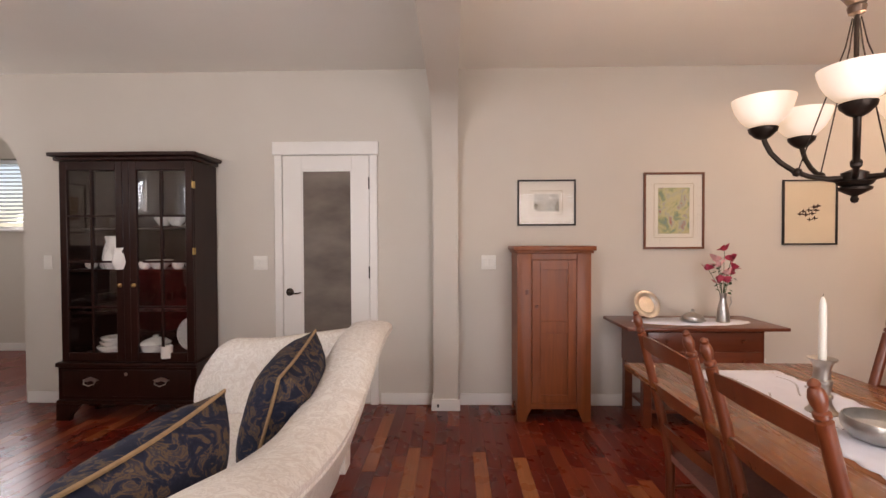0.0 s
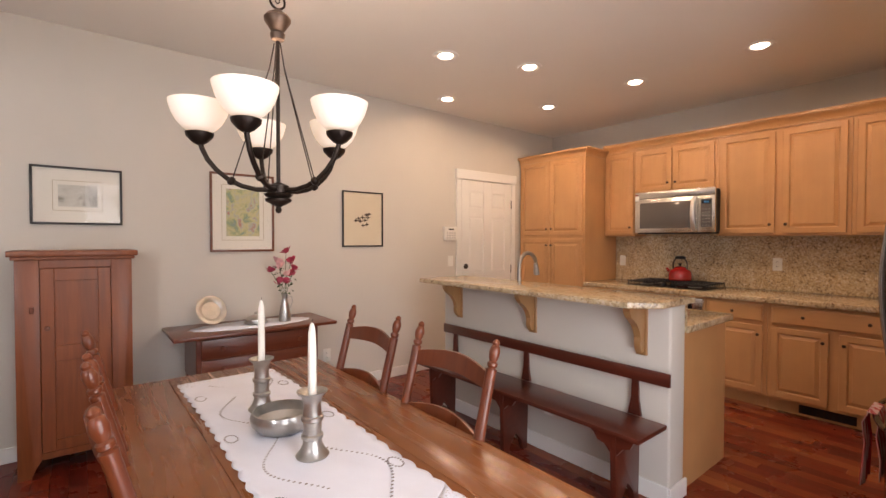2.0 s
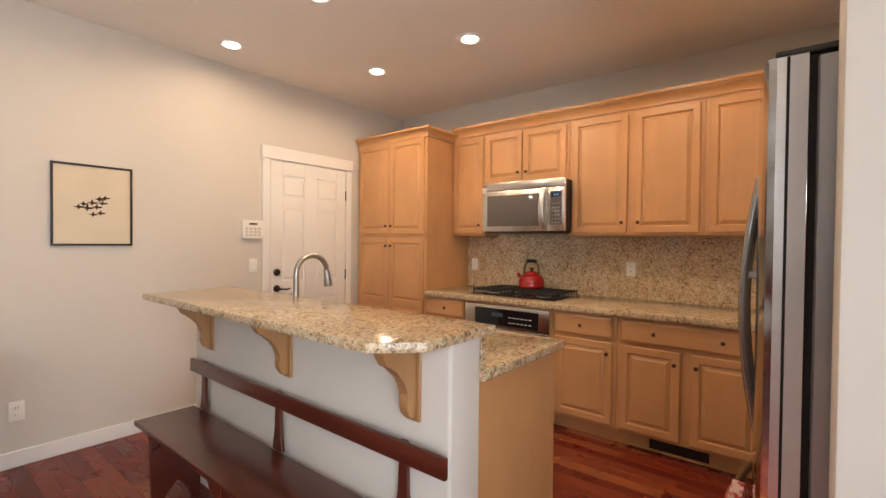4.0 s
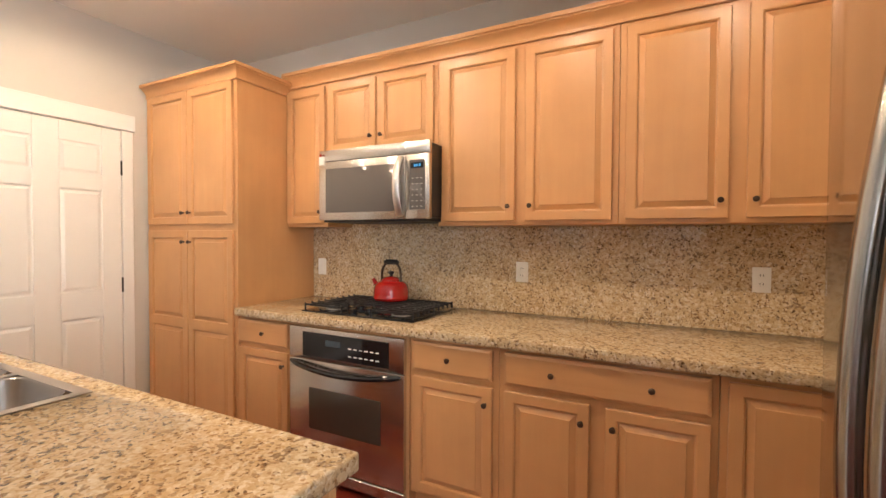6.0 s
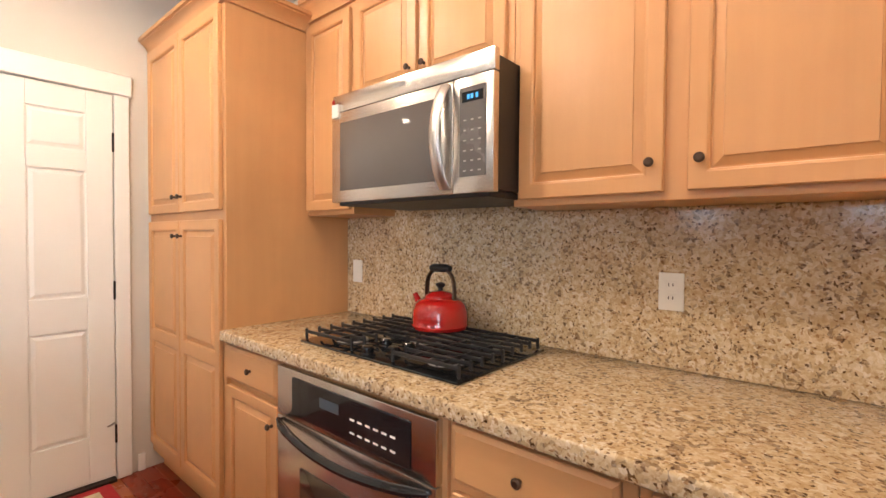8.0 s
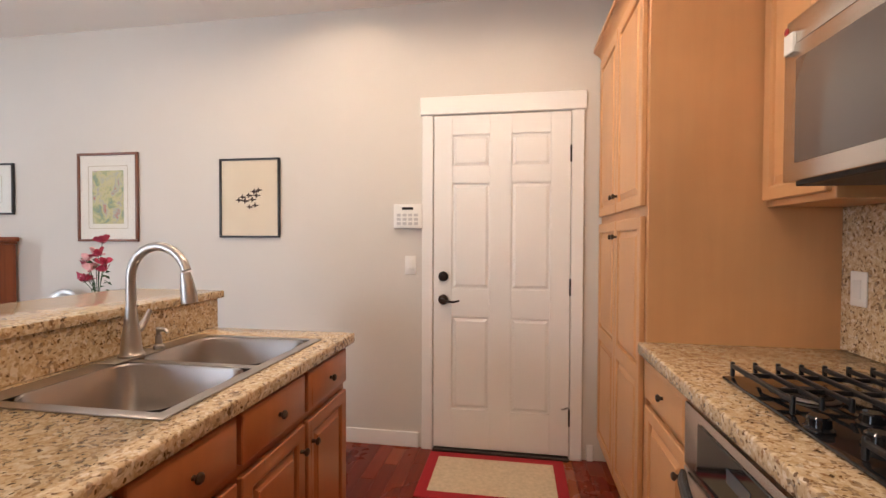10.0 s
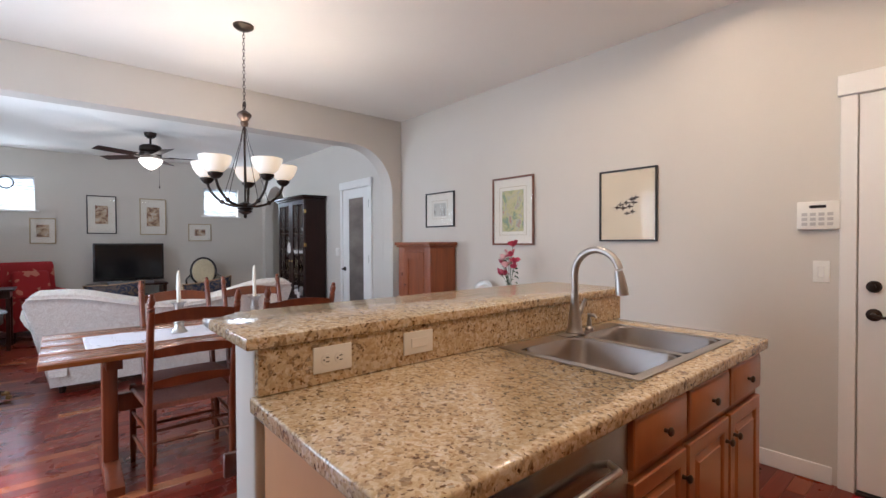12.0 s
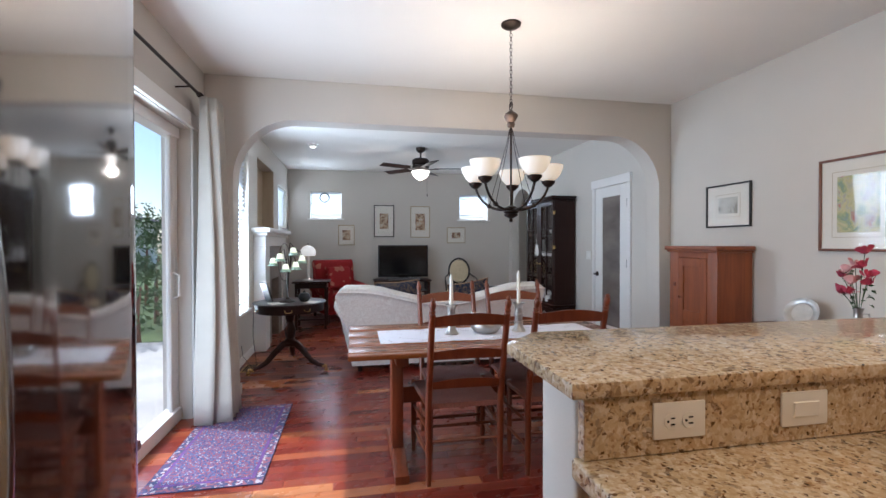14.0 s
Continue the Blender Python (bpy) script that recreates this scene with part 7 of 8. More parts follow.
for k in range(3):
    turned("china_bowl", -2.66, yy, 0.492 + 0.030 * k, [(r * (1.15 - 0.08 * k), z * 0.9) for r, z in BOWL], CHINA, "white china bowl stacked on the lower shelf", "bowl", None, "stacked china bowls")
    turned("china_cup", -2.86 + 0.11 * k, yy + 0.03, 1.139, CUP, CHINA, "white china cup on the cabinet shelf", "cup")
    turned("china_bowl", -2.20 + 0.10 * (k - 1), yy + 0.06, 1.469, [(r * 0.75, z) for r, z in BOWL], CHINA, "small white china bowl on the upper shelf", "bowl") if k < 2 else None
turned("china_tureen", -2.34, yy, 0.471, [(0, 0), (0.06, 0), (0.09, 0.04), (0.105, 0.09), (0.11, 0.095), (0.08, 0.12), (0.02, 0.14), (0.02, 0.155), (0, 0.158)], CHINA, "white china tureen on the lower shelf", "tureen")
turned("china_mug", -2.20, yy - 0.08, 0.471, [(0, 0), (0.04, 0), (0.042, 0.09), (0.038, 0.09), (0.036, 0.01), (0, 0.008)], CHINA, "white china mug on the lower shelf", "mug")
pt = thing("china_platter", (-2.12, 3.60, 0.471), "large white china platter standing at the back", "platter")
part("body", L([(0, 0), (0.10, 0.003), (0.135, 0.016), (0.135, 0.02), (0.09, 0.008), (0, 0.006)], 32, pose(-2.12, 3.62, 0.609, 84)), CHINA, pt)

# fireplace on the south wall
fp = thing("fireplace", (-2.66, -0.55, 0), "white painted mantel around a dark stone fireplace", "fireplace")
for xa in (-1.82, -3.22):
    part("mantel_leg", B(xa - 0.28, xa, SOUTH + 0.001, -0.505, 0, 1.30, 0.005, 1), TRIM, fp)
part("mantel_frieze", B(-3.50, -1.82, SOUTH + 0.001, -0.505, 1.3005, 1.43, 0.005, 1), TRIM, fp)
part("bed_mould", B(-3.54, -1.78, SOUTH + 0.001, -0.475, 1.4305, 1.475, 0.012, 2), TRIM, fp)
part("mantel_shelf", B(-3.60, -1.72, SOUTH + 0.001, -0.435, 1.4755, 1.53, 0.008, 2), TRIM, fp)
for xa, xb, za, zb in ((-2.36, -2.1005, 0.0, 1.30), (-3.2195, -2.94, 0.0, 1.30), (-2.9395, -2.3605, 0.85, 1.30)):
    part("stone_surround", B(xa, xb, SOUTH + 0.001, -0.53, za, zb - 0.0005, 0.002, 1), STONE, fp)
part("firebox", B(-2.9395, -2.3605, SOUTH + 0.001, SOUTH + 0.01, 0.0, 0.8495), DARKGAP, fp, "black firebox")
bm = bmesh.new()
box(bm, -3.2885, -2.0815, SOUTH - 0.168, SOUTH - 0.160, 1.5715, 2.4485)
box(bm, -3.2885, -3.281, SOUTH - 0.1595, SOUTH - 0.004, 1.5715, 2.4485)
box(bm, -2.089, -2.0815, SOUTH - 0.1595, SOUTH - 0.004, 1.5715, 2.4485)
box(bm, -3.2805, -2.0895, SOUTH - 0.1595, SOUTH - 0.004, 2.441, 2.4485)
solid("niche_lining", bm, TAN, "tan painted niche above the mantel", "niche", kind="structure")

# drum table with lily lamp
DX, DY, DZ = -0.98, -0.11, 0.715
dt = thing("drum_table", (DX, DY, 0), "round dark mahogany pedestal table with drawers and brass casters", "table")
part("top", L([(0, DZ - 0.012), (0.37, DZ - 0.012), (0.378, DZ - 0.006), (0.374, DZ), (0, DZ)], 48, pose(DX, DY, 0)), MAHOGANY, dt)
part("drum", L([(0, DZ - 0.10), (0.345, DZ - 0.10), (0.35, DZ - 0.095), (0.35, DZ - 0.0125), (0, DZ - 0.0125)], 48, pose(DX, DY, 0)), MAHOGANY, dt)
for a in (-55, 35, 5, 125):
    ca, sa = math.cos(radians(a)), math.sin(radians(a))
    ps = [(0.353, -0.035, 0.0), (0.37, -0.028, -0.018), (0.372, 0, -0.024), (0.37, 0.028, -0.018), (0.353, 0.035, 0.0)]
    part("drawer_pull", T([(DX + r * ca - t * sa, DY + r * sa + t * ca, DZ - 0.05 + z) for r, t, z in ps], 0.004, 8), BRASS, dt, "brass bail pull")
part("pedestal", L([(0.035, 0.26), (0.06, 0.28), (0.062, 0.30), (0.04, 0.32), (0.055, 0.37), (0.06, 0.42), (0.04, 0.47), (0.032, 0.50), (0.045, 0.53), (0.05, DZ - 0.1005)], 24, pose(DX, DY, 0)), MAHOGANY, dt)
for a in (62, 182, 302):
    ca, sa = math.cos(radians(a)), math.sin(radians(a))
    lg = part("leg", T([(DX + r * ca, DY + r * sa, z) for r, z in ((0.0, 0.27), (0.08, 0.265), (0.17, 0.19), (0.26, 0.10), (0.34, 0.065), (0.41, 0.06))], [0.04, 0.038, 0.032, 0.027, 0.022, 0.018], 10), MAHOGANY, dt)
    part("toe_cap", T([(DX + r * ca, DY + r * sa, 0.058) for r in (0.40, 0.44)], [0.02, 0.014], 10), BRASS, lg, "brass toe cap")
    part("caster", L([(0.019, -0.009), (0.022, 0), (0.019, 0.009)], 14, pose(DX + 0.44 * ca, DY + 0.44 * sa, 0.0225, 90, 0, a)), BRASS, lg)
ll = thing("lily_lamp", (DX, DY, DZ), "bronze branching lamp with lit green-white glass lilies", "table lamp")
part("base", L([(0, 0), (0.085, 0), (0.09, 0.006), (0.06, 0.018), (0.02, 0.03), (0.012, 0.05), (0, 0.05)], 28, pose(DX + 0.02, DY - 0.02, DZ + 0.0005)), BRONZE, ll)
LX, LY = DX + 0.02, DY - 0.02
lil = [(-0.02, -0.146, 0.47, 0.39), (0.06, -0.01, 0.40, 0.33), (-0.02, 0.057, 0.57, 0.50), (0.05, 0.089, 0.44, 0.35), (-0.03, 0.145, 0.50, 0.415), (0.03, -0.07, 0.50, 0.44)]
for k, (ox, oy, pk, ht) in enumerate(lil):
    part("branch", T([(LX, LY, DZ + 0.03), (LX + ox * 0.1 - 0.01, LY + oy * 0.1, DZ + pk * 0.7), (LX + ox * 0.45, LY + oy * 0.45, DZ + pk + 0.06), (LX + ox * 0.9, LY + oy * 0.9, DZ + pk + 0.03), (LX + ox, LY + oy, DZ + ht + 0.075)], 0.004, 8), BRONZE, ll)
    sh = part("lily_shade", L([(0.012, 0.075), (0.024, 0.07), (0.030, 0.05), (0.034, 0.03), (0.038, 0.02)], 18, pose(LX + ox, LY + oy, DZ + ht)), LILY, ll, "lit white glass lily")
    part("lily_rim", L([(0.038, 0.0195), (0.046, 0.006), (0.060, -0.006), (0.062, -0.008), (0.045, 0.004), (0.034, 0.0195)], 18, pose(LX + ox, LY + oy, DZ + ht)), LILYRIM, sh, "green glass rim")
part("scroll", T([(LX + 0.0, LY - 0.03 + 0.06 * math.cos(t), DZ + 0.42 + 0.2 * math.sin(t)) for t in [2 * math.pi * q / 22 for q in range(22)]], 0.0035, 6, True), BRONZE, ll)
tp = thing("small_teapot", (DX + 0.02, DY + 0.15, DZ), "small dark round teapot on the drum table", "teapot")
part("body", L([(0, 0), (0.04, 0), (0.06, 0.03), (0.062, 0.055), (0.045, 0.085), (0.02, 0.095), (0.012, 0.10), (0.014, 0.112), (0, 0.116)], 24, pose(DX + 0.02, DY + 0.15, DZ + 0.0005)), BLACKIRON, tp)
part("spout", T([(DX + 0.02, DY + 0.10, DZ + 0.04), (DX + 0.02, DY + 0.07, DZ + 0.065), (DX + 0.02, DY + 0.06, DZ + 0.085)], [0.012, 0.009, 0.007], 8), BLACKIRON, tp)
ph = thing("photo_frame", (DX - 0.05, DY - 0.20, DZ), "dark photo frame leaning back on the table", "photo frame")
part("frame", B(-0.08, 0.08, -0.008, 0.008, 0, 0.21, 0.003, 1, m=pose(DX - 0.02, DY - 0.21, DZ + 0.003, -18, 0, 215)), BLACKFRAME, ph)
part("photo", B(-0.06, 0.06, -0.0095, -0.0083, 0.025, 0.185, m=pose(DX - 0.02, DY - 0.21, DZ + 0.003, -18, 0, 215)), PAPER, ph)
pp = thing("paper_stack", (DX + 0.18, DY - 0.12, DZ), "few loose papers on the drum table", "papers")
part("sheet", B(-0.09, 0.09, -0.06, 0.06, 0.0005, 0.003, m=pose(DX + 0.17, DY - 0.12, DZ, 0, 0, 25)), PAPER, pp)
part("sheet", B(-0.07, 0.07, -0.05, 0.05, 0.0032, 0.005, m=pose(DX + 0.18, DY - 0.10, DZ, 0, 0, 60)), PAPER, pp)
part("sheet", B(-0.09, 0.09, -0.06, 0.06, 0.0005, 0.003, m=pose(DX + 0.12, DY + 0.24, DZ, 0, 0, -20)), PAPER, pp)
cdl = thing("lamp_cord", (DX, DY - 0.1, 0), "thin dark lamp cord hanging to the floor", "cord")
part("cord", T([(DX - 0.05, DY - 0.376, DZ - 0.02), (DX - 0.08, DY - 0.39, 0.35), (DX - 0.14, DY - 0.37, 0.04), (DX - 0.05, DY - 0.32, 0.006), (DX - 0.2, DY - 0.45, 0.006), (DX - 0.2, SOUTH + 0.02, 0.10), (DX - 0.2, SOUTH + 0.004, 0.22)], 0.003, 6), BLACKFRAME, cdl)
vg = thing("floor_vent", (-1.05, -0.56, 0), "bronze floor vent in the boards", "floor vent")
part("frame", B(-1.20, -0.90, -0.60, -0.46, 0.001, 0.006, 0.002, 1), BRASS, vg)
for k in range(9):
    part("slot", B(-1.18 + 0.031 * k, -1.162 + 0.031 * k, -0.585, -0.475, 0.0062, 0.007), DARKGAP, vg)

# end table and mushroom lamp
EX, EY = -3.36, -0.09
et = thing("end_table", (EX, EY, 0), "small dark side table with lower shelf", "side table")
part("top", B(EX - 0.25, EX + 0.25, EY - 0.28, EY + 0.28, 0.725, 0.75, 0.006, 2), MAHOGANY, et)
part("apron", B(EX - 0.21, EX + 0.21, EY - 0.24, EY + 0.24, 0.64, 0.7245, 0.003, 1), MAHOGANY, et)
for x_ in (EX - 0.21, EX + 0.17):
    for y_ in (EY - 0.24, EY + 0.20):
        part("leg", B(x_, x_ + 0.04, y_, y_ + 0.04, 0.0, 0.6395, 0.004, 1), MAHOGANY, et)
part("lower_shelf", B(EX - 0.165, EX + 0.165, EY - 0.195, EY + 0.195, 0.14, 0.16, 0.003, 1), MAHOGANY, et)
tl = thing("table_lamp", (EX, EY - 0.06, 0.751), "cream lamp with mushroom glass shade and dark finial", "table lamp")
TM = pose(EX, EY - 0.06, 0.751)
part("base", L([(0, 0), (0.08, 0), (0.08, 0.012), (0.036, 0.03), (0.026, 0.06), (0.032, 0.18), (0.028, 0.30), (0.016, 0.42)], 24, TM), CHINA, tl)
part("shade", L([(0.11, 0.39), (0.122, 0.42), (0.115, 0.48), (0.08, 0.53), (0.03, 0.552), (0.0, 0.555)], 28, TM), glow("lit_cream_shade", (1.0, 0.92, 0.78), 0.34), tl, "cream glass mushroom shade")
part("finial", L([(0.010, 0.555), (0.012, 0.57), (0.005, 0.578), (0.008, 0.588), (0, 0.596)], 14, TM), BRONZE, tl)

# red armchair
ac = thing("armchair", (-4.1, 0.36, 0), "red armchair with small pale dots and loose pillow", "armchair")
am = pose(-4.12, 0.33, 0, 0, 0, 24)
part("base", B(-0.36, 0.38, -0.40, 0.40, 0.14, 0.36, 0.04, 3, m=am), REDCLOTH, ac)
part("seat_cushion", B(-0.20, 0.42, -0.29, 0.29, 0.362, 0.50, 0.05, 4, m=am), REDCLOTH, ac)
bm = bmesh.new()
rings = []
for i in range(17):
    y = -0.36 + 0.72 * i / 16
    prof = [(-0.28, 0.36), (-0.20, 0.40), (-0.26, 0.90)]
    for k in range(10):
        a = radians(20 + 26 * k)
        prof.append((-0.36 + 0.085 * math.cos(a), 0.955 + 0.085 * math.sin(a)))
    prof += [(-0.40, 0.86), (-0.38, 0.36)]
    rings.append([bm.verts.new((x, y, z)) for x, z in prof])
for a, b in zip(rings, rings[1:]):
    for k in range(len(a)):
        bm.faces.new((a[k], a[(k + 1) % len(a)], b[(k + 1) % len(b)], b[k]))
bm.faces.new(rings[0])
bm.faces.new(rings[-1])
bmesh.ops.transform(bm, matrix=am, verts=bm.verts)
part("backrest", bm, REDCLOTH, ac, smooth=50)
for s in (-1, 1):
    bm = bmesh.new()
    rings = []
    for i in range(13):
        x = -0.34 + 0.72 * i / 12
        h = 0.66 - 0.05 * (i / 12)
        prof = [(0.29, 0.30), (0.29, h - 0.07)]
        for k in range(10):
            a = radians(180 - 25 * k)
            prof.append((0.375 + 0.085 * math.cos(a), h - 0.085 + 0.085 * math.sin(a)))
        prof += [(0.40, h - 0.2), (0.40, 0.16), (0.30, 0.16)]
        rings.append([bm.verts.new((x, s * y, z)) for y, z in prof])
    for a, b in zip(rings, rings[1:]):
        for k in range(len(a)):
            bm.faces.new((a[k], a[(k + 1) % len(a)], b[(k + 1) % len(b)], b[k]))
    bm.faces.new(rings[0])
    bm.faces.new(rings[-1])
    bmesh.ops.transform(bm, matrix=am, verts=bm.verts)
    part("arm", bm, REDCLOTH, ac, smooth=50)
for x_ in (-0.32, 0.34):
    for y_ in (-0.35, 0.35):
        part("leg", L([(0.018, 0), (0.03, 0.1395)], 10, am @ pose(x_, y_, 0)), MAHOGANY, ac)
part("loose_pillow", B(-0.06, 0.06, -0.21, 0.21, -0.2, 0.2, 0.05, 4, m=am @ pose(-0.12, 0.03, 0.72, 0, -16, 0)), REDCLOTH, ac)

# television and stand
tvs = thing("tv_stand", (-4.5, 1.47, 0), "low dark wooden television stand with open shelf", "tv stand")
part("top", B(-4.76, -4.30, 0.93, 2.0, 0.62, 0.65, 0.006, 2), MAHOGANY, tvs)
for y_ in (0.95, 1.44, 1.93):
    part("upright", B(-4.74, -4.32, y_, y_ + 0.05, 0.0, 0.6195, 0.003, 1), MAHOGANY, tvs)
for z in (0.08, 0.42):
    for ya, yb in ((1.0005, 1.4395), (1.4905, 1.9295)):
        part("shelf", B(-4.74, -4.33, ya, yb, z, z + 0.025), MAHOGANY, tvs)
part("front_panel", B(-4.335, -4.3205, 1.0005, 1.4395, 0.47, 0.60), STONE, tvs, "mottled dark drawer front")
tv = thing("television", (-4.5, 1.48, 0.651), "black flat-screen television on the stand", "television")
part("bezel", B(-4.53, -4.49, 1.01, 1.965, 0.70, 1.305, 0.008, 2), BLACKFRAME, tv)
part("screen", B(-4.4895, -4.487, 1.035, 1.94, 0.745, 1.282), TVBLACK, tv, "black glass screen")
part("neck", B(-4.53, -4.50, 1.40, 1.58, 0.665, 0.6995), BLACKFRAME, tv)
part("foot", B(-4.62, -4.40, 1.20, 1.78, 0.6505, 0.6645, 0.005, 1), BLACKFRAME, tv)
sb = thing("sound_bar", (-4.38, 1.5, 0.651), "grey soundbar in front of the television", "speaker")
part("case", B(-4.38, -4.32, 1.18, 1.80, 0.6505, 0.70, 0.01, 2), mat("grey_speaker_cloth", (0.12, 0.12, 0.125), 0.7, bscale=300, bstr=0.3), sb)

# oval-back chair and long ottoman
oc = thing("oval_back_chair", (-4.15, 2.55, 0), "black oval-back armchair with cream upholstery", "chair")
om = pose(-4.18, 2.53, 0, 0, 0, -8)
part("seat", B(-0.24, 0.26, -0.27, 0.27, 0.40, 0.48, 0.03, 3, m=om), CREAMCLOTH, oc)
part("seat_frame", B(-0.25, 0.27, -0.28, 0.28, 0.34, 0.3995, 0.008, 2, m=om), BLACKFRAME, oc)
part("back_frame", T([om @ Vector((-0.26 - 0.12 * (0.24 + 0.24 * math.sin(t)), 0.20 * math.cos(t), 0.80 + 0.24 * math.sin(t))) for t in [2 * math.pi * q / 32 for q in range(32)]], 0.017, 8, True), BLACKFRAME, oc)
part("back_pad", L([(0, -0.012), (0.93, -0.012), (0.98, 0), (0.93, 0.012), (0, 0.016)], 32, om @ Matrix.Translation((-0.285, 0, 0.80)) @ pose(0, 0, 0, 0, 83, 0) @ Matrix.Diagonal((0.225, 0.185, 1.2, 1))), CREAMCLOTH, oc, "cream oval back pad")
for s in (-1, 1):
    part("arm", T([om @ Vector(p) for p in ((-0.27, s * 0.19, 0.76), (-0.1, s * 0.27, 0.70), (0.1, s * 0.29, 0.68), (0.17, s * 0.29, 0.66), (0.15, s * 0.28, 0.55), (0.13, s * 0.27, 0.46))], 0.015, 8), BLACKFRAME, oc)
    part("back_support", T([om @ Vector((-0.26, s * 0.10, 0.37)), om @ Vector((-0.265, s * 0.10, 0.60))], 0.014, 8), BLACKFRAME, oc)
    for x_ in (-0.22, 0.23):
        part("leg", T([om @ Vector((x_, s * 0.24, 0)), om @ Vector((x_, s * 0.24, 0.345))], [0.012, 0.022], 8), BLACKFRAME, oc)
ot = thing("ottoman_bench", (-3.75, 2.92, 0), "dark patterned upholstered bench with wooden legs", "ottoman")
part("cushion", B(-3.98, -3.55, 2.58, 3.22, 0.42, 0.55, 0.04, 4), patterned("dark_floral_upholstery", [(0.4, (0.03, 0.032, 0.04)), (0.6, (0.09, 0.08, 0.075))], 25, 0.8), ot)
for x_ in (-3.95, -3.62):
    for y_ in (2.61, 3.15):
        part("leg", B(x_, x_ + 0.04, y_, y_ + 0.04, 0, 0.4195, 0.004, 1), MAHOGANY, ot)

# pictures on the end wall
WP = WEST + 0.001
for yc, zc, w, h, fm, lab, aw, ah in ((1.15, 1.775, 0.395, 0.625, BLACKFRAME, "thin framed botanical print in wide cream mount", 0.17, 0.30), (1.866, 1.765, 0.395, 0.625, GOLDFRAME, "gilt framed botanical print in wide cream mount", 0.19, 0.33), (0.425, 1.50, 0.31, 0.395, GOLDFRAME, "small gilt framed print", 0.15, 0.19), (2.60, 1.50, 0.385, 0.32, GOLDFRAME, "small gilt framed landscape print", 0.18, 0.12)):
    picture(pose(WP, yc, zc, 0, 0, 90), w, h, fm, PAPER, ART_C, 0.016, lab, aw, ah)

# ceiling fan at rest
fn = thing("ceiling_fan", (-2.53, 1.535, TOP), "dark bronze ceiling fan with lit frosted bowl", "ceiling fan")
FC = pose(-2.53, 1.535, 0)
part("canopy", L([(0.03, 2.67), (0.065, 2.70), (0.072, TOP - 0.001)], 28, FC), BRONZE, fn)
part("down_rod", L([(0.012, 2.585), (0.012, 2.672)], 12, FC), BRONZE, fn)
part("motor", L([(0.03, 2.59), (0.10, 2.58), (0.125, 2.56), (0.13, 2.51), (0.11, 2.485), (0.13, 2.475), (0.125, 2.44), (0.09, 2.42), (0.05, 2.415)][::-1], 32, FC), BRONZE, fn)
part("light_bowl", L([(0, 2.265), (0.02, 2.267), (0.08, 2.30), (0.12, 2.35), (0.135, 2.385), (0.13, 2.40), (0.06, 2.414)], 32, FC), FANGLASS, fn, "lit frosted glass bowl")
part("bowl_finial", L([(0, 2.24), (0.008, 2.245), (0.01, 2.255), (0.006, 2.264)], 12, FC), BRONZE, fn)
part("pull_chain", T([(-2.49, 1.62, 2.42), (-2.49, 1.625, 2.06)], 0.0015, 5), BRONZE, fn)
part("chain_knob", L([(0, 2.02), (0.008, 2.03), (0.004, 2.06)], 10, pose(-2.49, 1.625, 0)), BRONZE, fn)
for k in range(5):
    a = 72 * k + 80
    bmx = FC @ pose(0, 0, 0, 0, 0, a)
    part("blade", B(0.20, 0.66, -0.065, 0.065, -0.004, 0.004, 0.003, 1, m=bmx @ pose(0, 0, 2.435, 11, 0, 0)), MAHOGANY, fn, "dark wooden blade")
    part("blade_iron", B(0.10, 0.26, -0.02, 0.02, -0.012, -0.0045, 0.003, 1, m=bmx @ pose(0, 0, 2.435, 11, 0, 0)), BRONZE, fn)

# ---- outdoors ----
solid("ground", B(-75, 75, -75, 75, -0.35, -0.22), LAWN, "sunlit garden lawn", "ground", kind="structure")
solid("patio", B(-3, 5, -4.2, -0.86, -0.21, -0.06, 0.02), CONCRETE, "pale concrete patio slab", "patio", kind="structure")


def shrub(x, y, z, r, h, seed, label):
    ob = thing("garden_shrub", (x, y, z), label, "shrub")
    rg2 = random.Random(seed)
    part("trunk", T([(x, y, z - 0.02), (x + 0.03, y, z + h * 0.4), (x, y + 0.04, z + h * 0.7)], [0.05, 0.035, 0.015], 8), SIDEWOOD, ob)
    bm = bmesh.new()
    for _ in range(900):
        a, e, q = rg2.uniform(0, 6.28), rg2.uniform(-0.9, 1.57), rg2.uniform(0.45, 1.0) ** 0.5
        k = 1 + 0.22 * math.sin(3 * a + seed) * math.cos(2 * e)
        c = Vector((x + r * k * q * math.cos(a) * math.cos(e), y + r * k * q * math.sin(a) * math.cos(e), z + h * 0.55 + h * 0.45 * k * q * math.sin(e)))
        d1 = Vector((rg2.uniform(-1, 1), rg2.uniform(-1, 1), rg2.uniform(-1, 1))).normalized() * 0.06
        d2 = d1.orthogonal().normalized() * 0.028
        vv = [bm.verts.new(c - d1), bm.verts.new(c + d2), bm.verts.new(c + d1), bm.verts.new(c - d2)]
        bm.faces.new(vv)
    part("crown", bm, SHRUB, ob, "loose green leaves", 80)


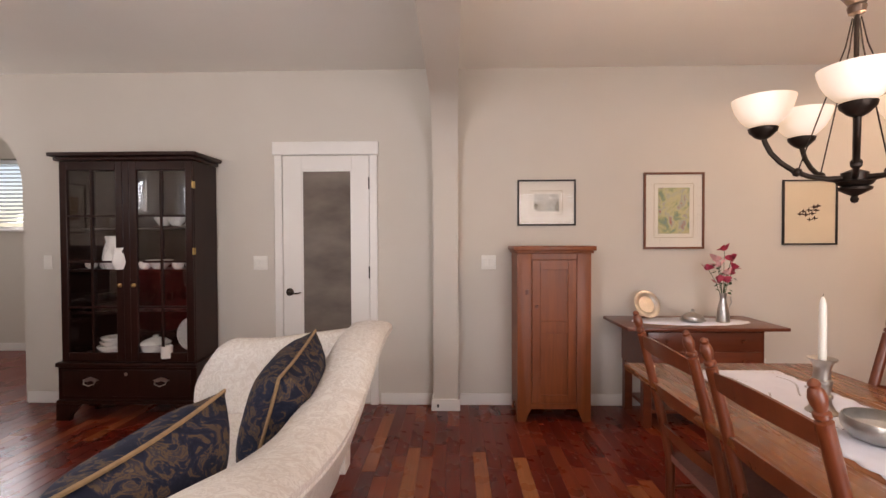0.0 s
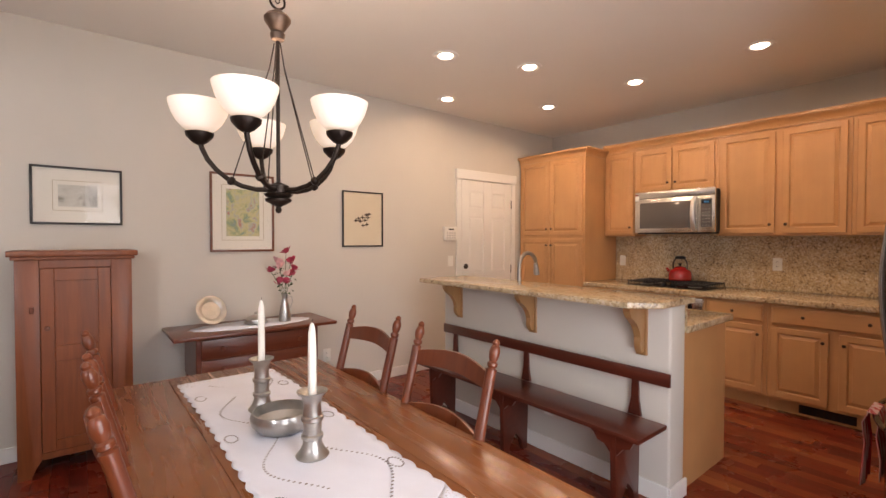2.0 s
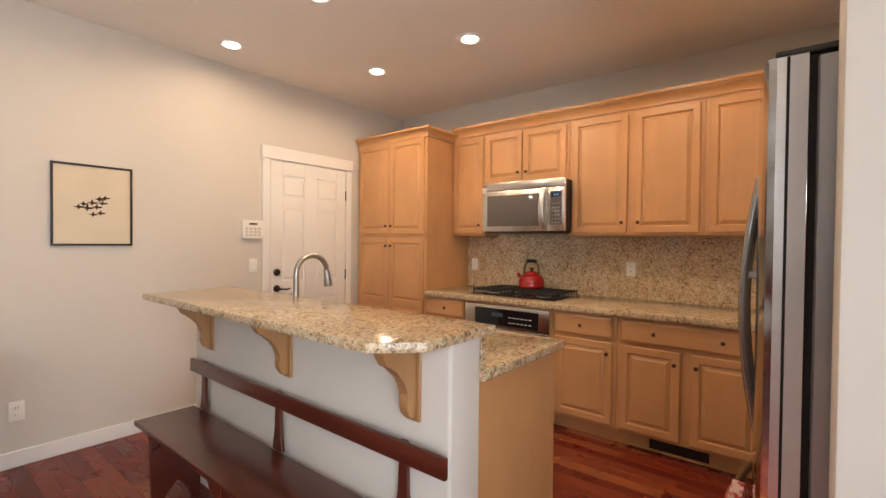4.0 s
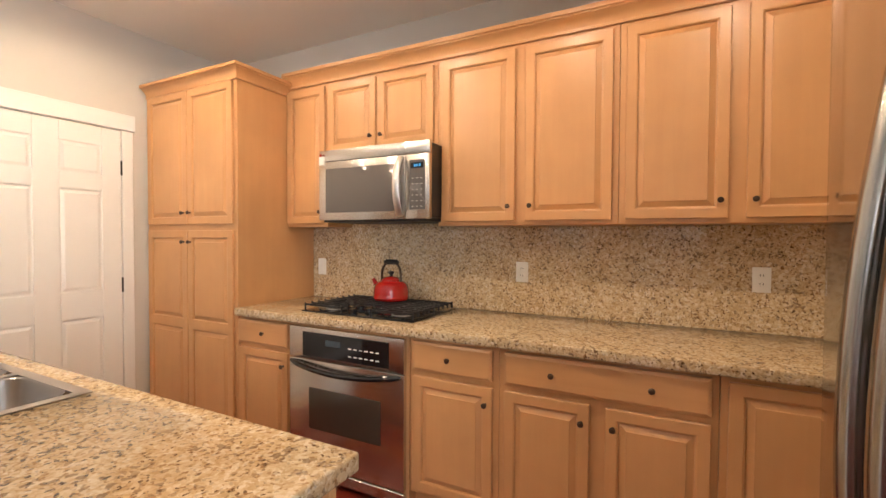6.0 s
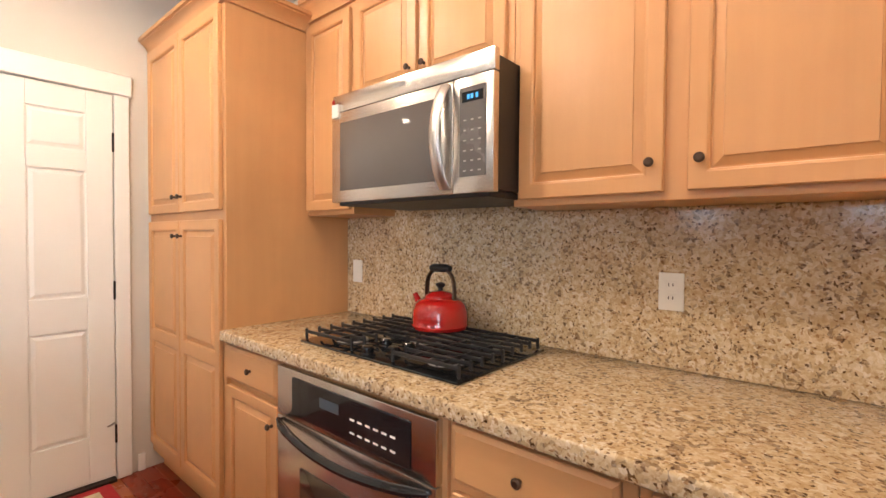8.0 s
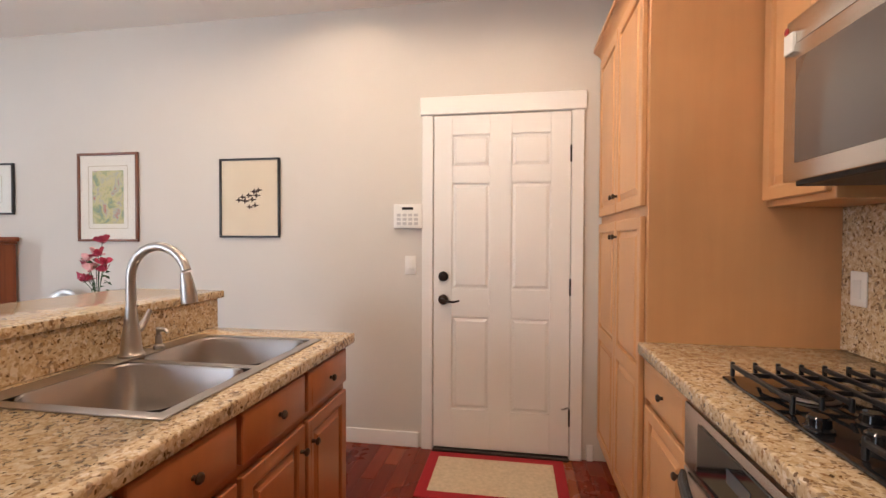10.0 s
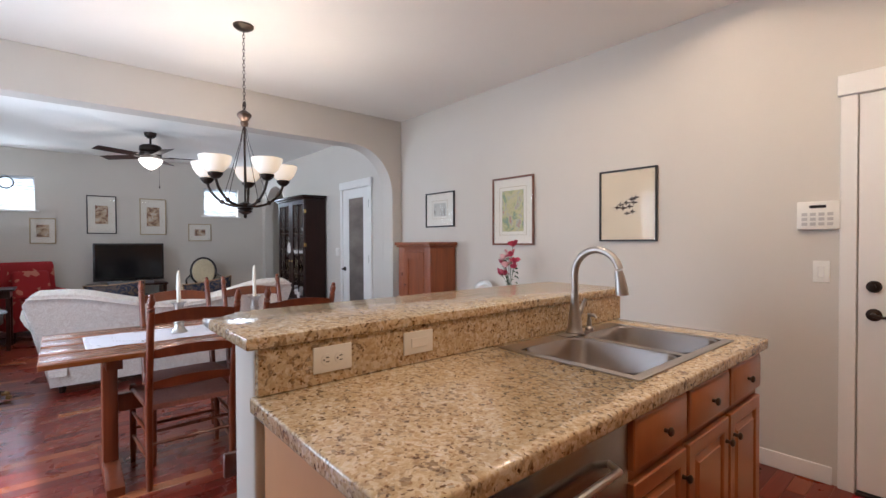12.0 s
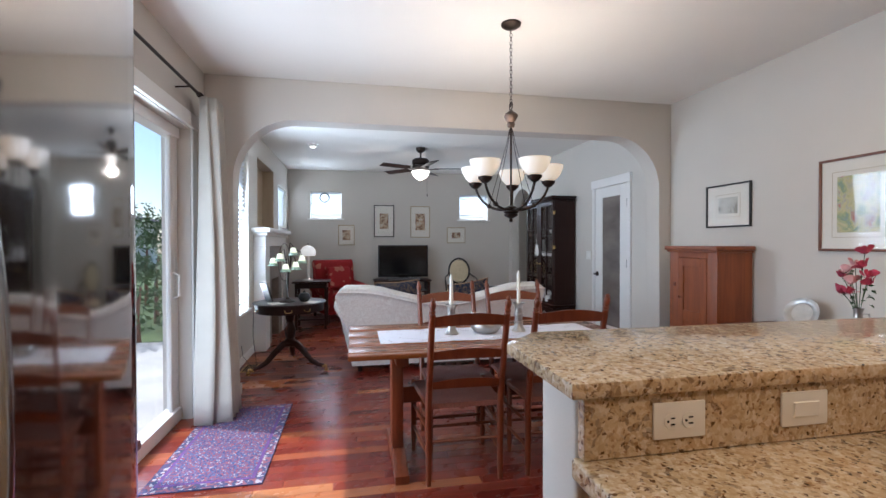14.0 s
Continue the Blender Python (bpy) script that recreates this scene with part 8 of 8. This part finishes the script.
shrub(-3.4, -2.6, -0.22, 0.8, 1.3, 1, "round leafy green garden shrub")
shrub(-5.6, -3.2, -0.22, 1.0, 1.9, 2, "tall leafy green garden shrub")
shrub(-8.6, -4.6, -0.22, 1.1, 2.4, 3, "tall leafy green garden shrub")
shrub(-4.6, -4.6, -0.22, 0.7, 1.0, 4, "low leafy green garden shrub")
fnc = thing("garden_fence", (-4, -8, -0.22), "weathered board fence behind the shrubs", "fence")
fm_ = None
for k in range(60):
    if fm_ is None:
        fm_ = part("board", B(-14.0, -13.81, -8.02, -7.99, -0.22, 1.55, 0.004, 1), CORBELWOOD, fnc)
    else:
        o = new("board", fm_.data)
        o.parent = fnc
        o.matrix_parent_inverse = fm_.matrix_parent_inverse
        o.location = (0.2 * k, 0, 0)
hs = thing("neighbour_house", (-30, -25, -0.22), "pale low neighbouring house with grey roof", "house")
part("wall", B(-36, -26, -34, -15, -0.22, 3.0), SIDING, hs)
part("roof", P([(-34.7, 3.0), (-14.3, 3.0), (-14.3, 3.15), (-24.5, 5.4), (-34.7, 3.15)], pose(-25.4, 0, 0, 0, 0, 90), 11.2), ROOFING, hs)
for y_ in (-32, -28.5, -24, -20, -17):
    for z_ in (0.9,):
        w_ = part("window", B(-25.99, -25.94, y_, y_ + 1.2, z_, z_ + 1.3, 0.01, 1), TRIM, hs)
        part("pane", B(-25.938, -25.93, y_ + 0.08, y_ + 1.12, z_ + 0.08, z_ + 1.22), BLACKGLASS, w_)

# ---- cherry floor boards ----
PW = 0.0826
lens = (0.42, 0.56, 0.70, 0.88, 1.05, 1.25)
pm = {}
for ln in lens:
    bm = B(-PW / 2 + 0.0004, PW / 2 - 0.0004, 0.0004, ln - 0.0004, -0.0155, 0.0)
    bmesh.ops.bevel(bm, geom=[e for e in bm.edges if all(v.co.z > -0.001 for v in e.verts)], offset=0.0012, segments=1, affect='EDGES')
    pm[ln] = mesh_of("board", bm, PLANK)
fb = thing("floor_boards", (1.2, 1.5, -0.016), "glossy red-brown cherry floor boards, some paler", "floor", kind="structure")
rest_v, rest_f = [], []
rf = random.Random(11)
count = 0
rows_n = int((EAST - WEST) / PW) + 2
for i in range(rows_n):
    x = WEST - 0.02 + PW * (i + 0.5)
    y = -0.82 - rf.uniform(0, 0.4)
    while y < NORTH + 0.14:
        ln = rf.choice(lens)
        y0_, y1_ = max(y, -0.845), min(y + ln, NORTH + 0.148)
        near = -0.5 < x < 3.0 and y > -0.7 and y + ln < NORTH + 0.14 and count < 298
        if near:
            o = new("board", pm[ln])
            o.parent = fb
            o.matrix_parent_inverse = Matrix.Translation(-fb.location)
            o.location = (x, y, 0)
            count += 1
        elif y1_ - y0_ > 0.02:
            b0 = len(rest_v)
            xa, xb, ya, yb = x - PW / 2 + 0.0004, x + PW / 2 - 0.0004, y0_ + 0.0004, y1_ - 0.0004
            e = 0.0012
            rest_v += [(xa, ya, -0.0155), (xb, ya, -0.0155), (xb, yb, -0.0155), (xa, yb, -0.0155), (xa, ya, -e), (xb, ya, -e), (xb, yb, -e), (xa, yb, -e), (xa + e, ya + e, 0), (xb - e, ya + e, 0), (xb - e, yb - e, 0), (xa + e, yb - e, 0)]
            for q in range(4):
                r = (q + 1) % 4
                rest_f += [(b0 + q, b0 + r, b0 + 4 + r, b0 + 4 + q), (b0 + 4 + q, b0 + 4 + r, b0 + 8 + r, b0 + 8 + q)]
            rest_f.append((b0 + 8, b0 + 9, b0 + 10, b0 + 11))
        y += ln
me = bpy.data.meshes.new("remaining_boards")
me.from_pydata(rest_v, [], rest_f)
me.materials.append(PLANK)
rb = new("remaining_boards", me)
rb.parent = fb
rb.matrix_parent_inverse = Matrix.Translation(-fb.location)
tagged(rb, "cherry boards of the rest of the floor", kind="stuff")
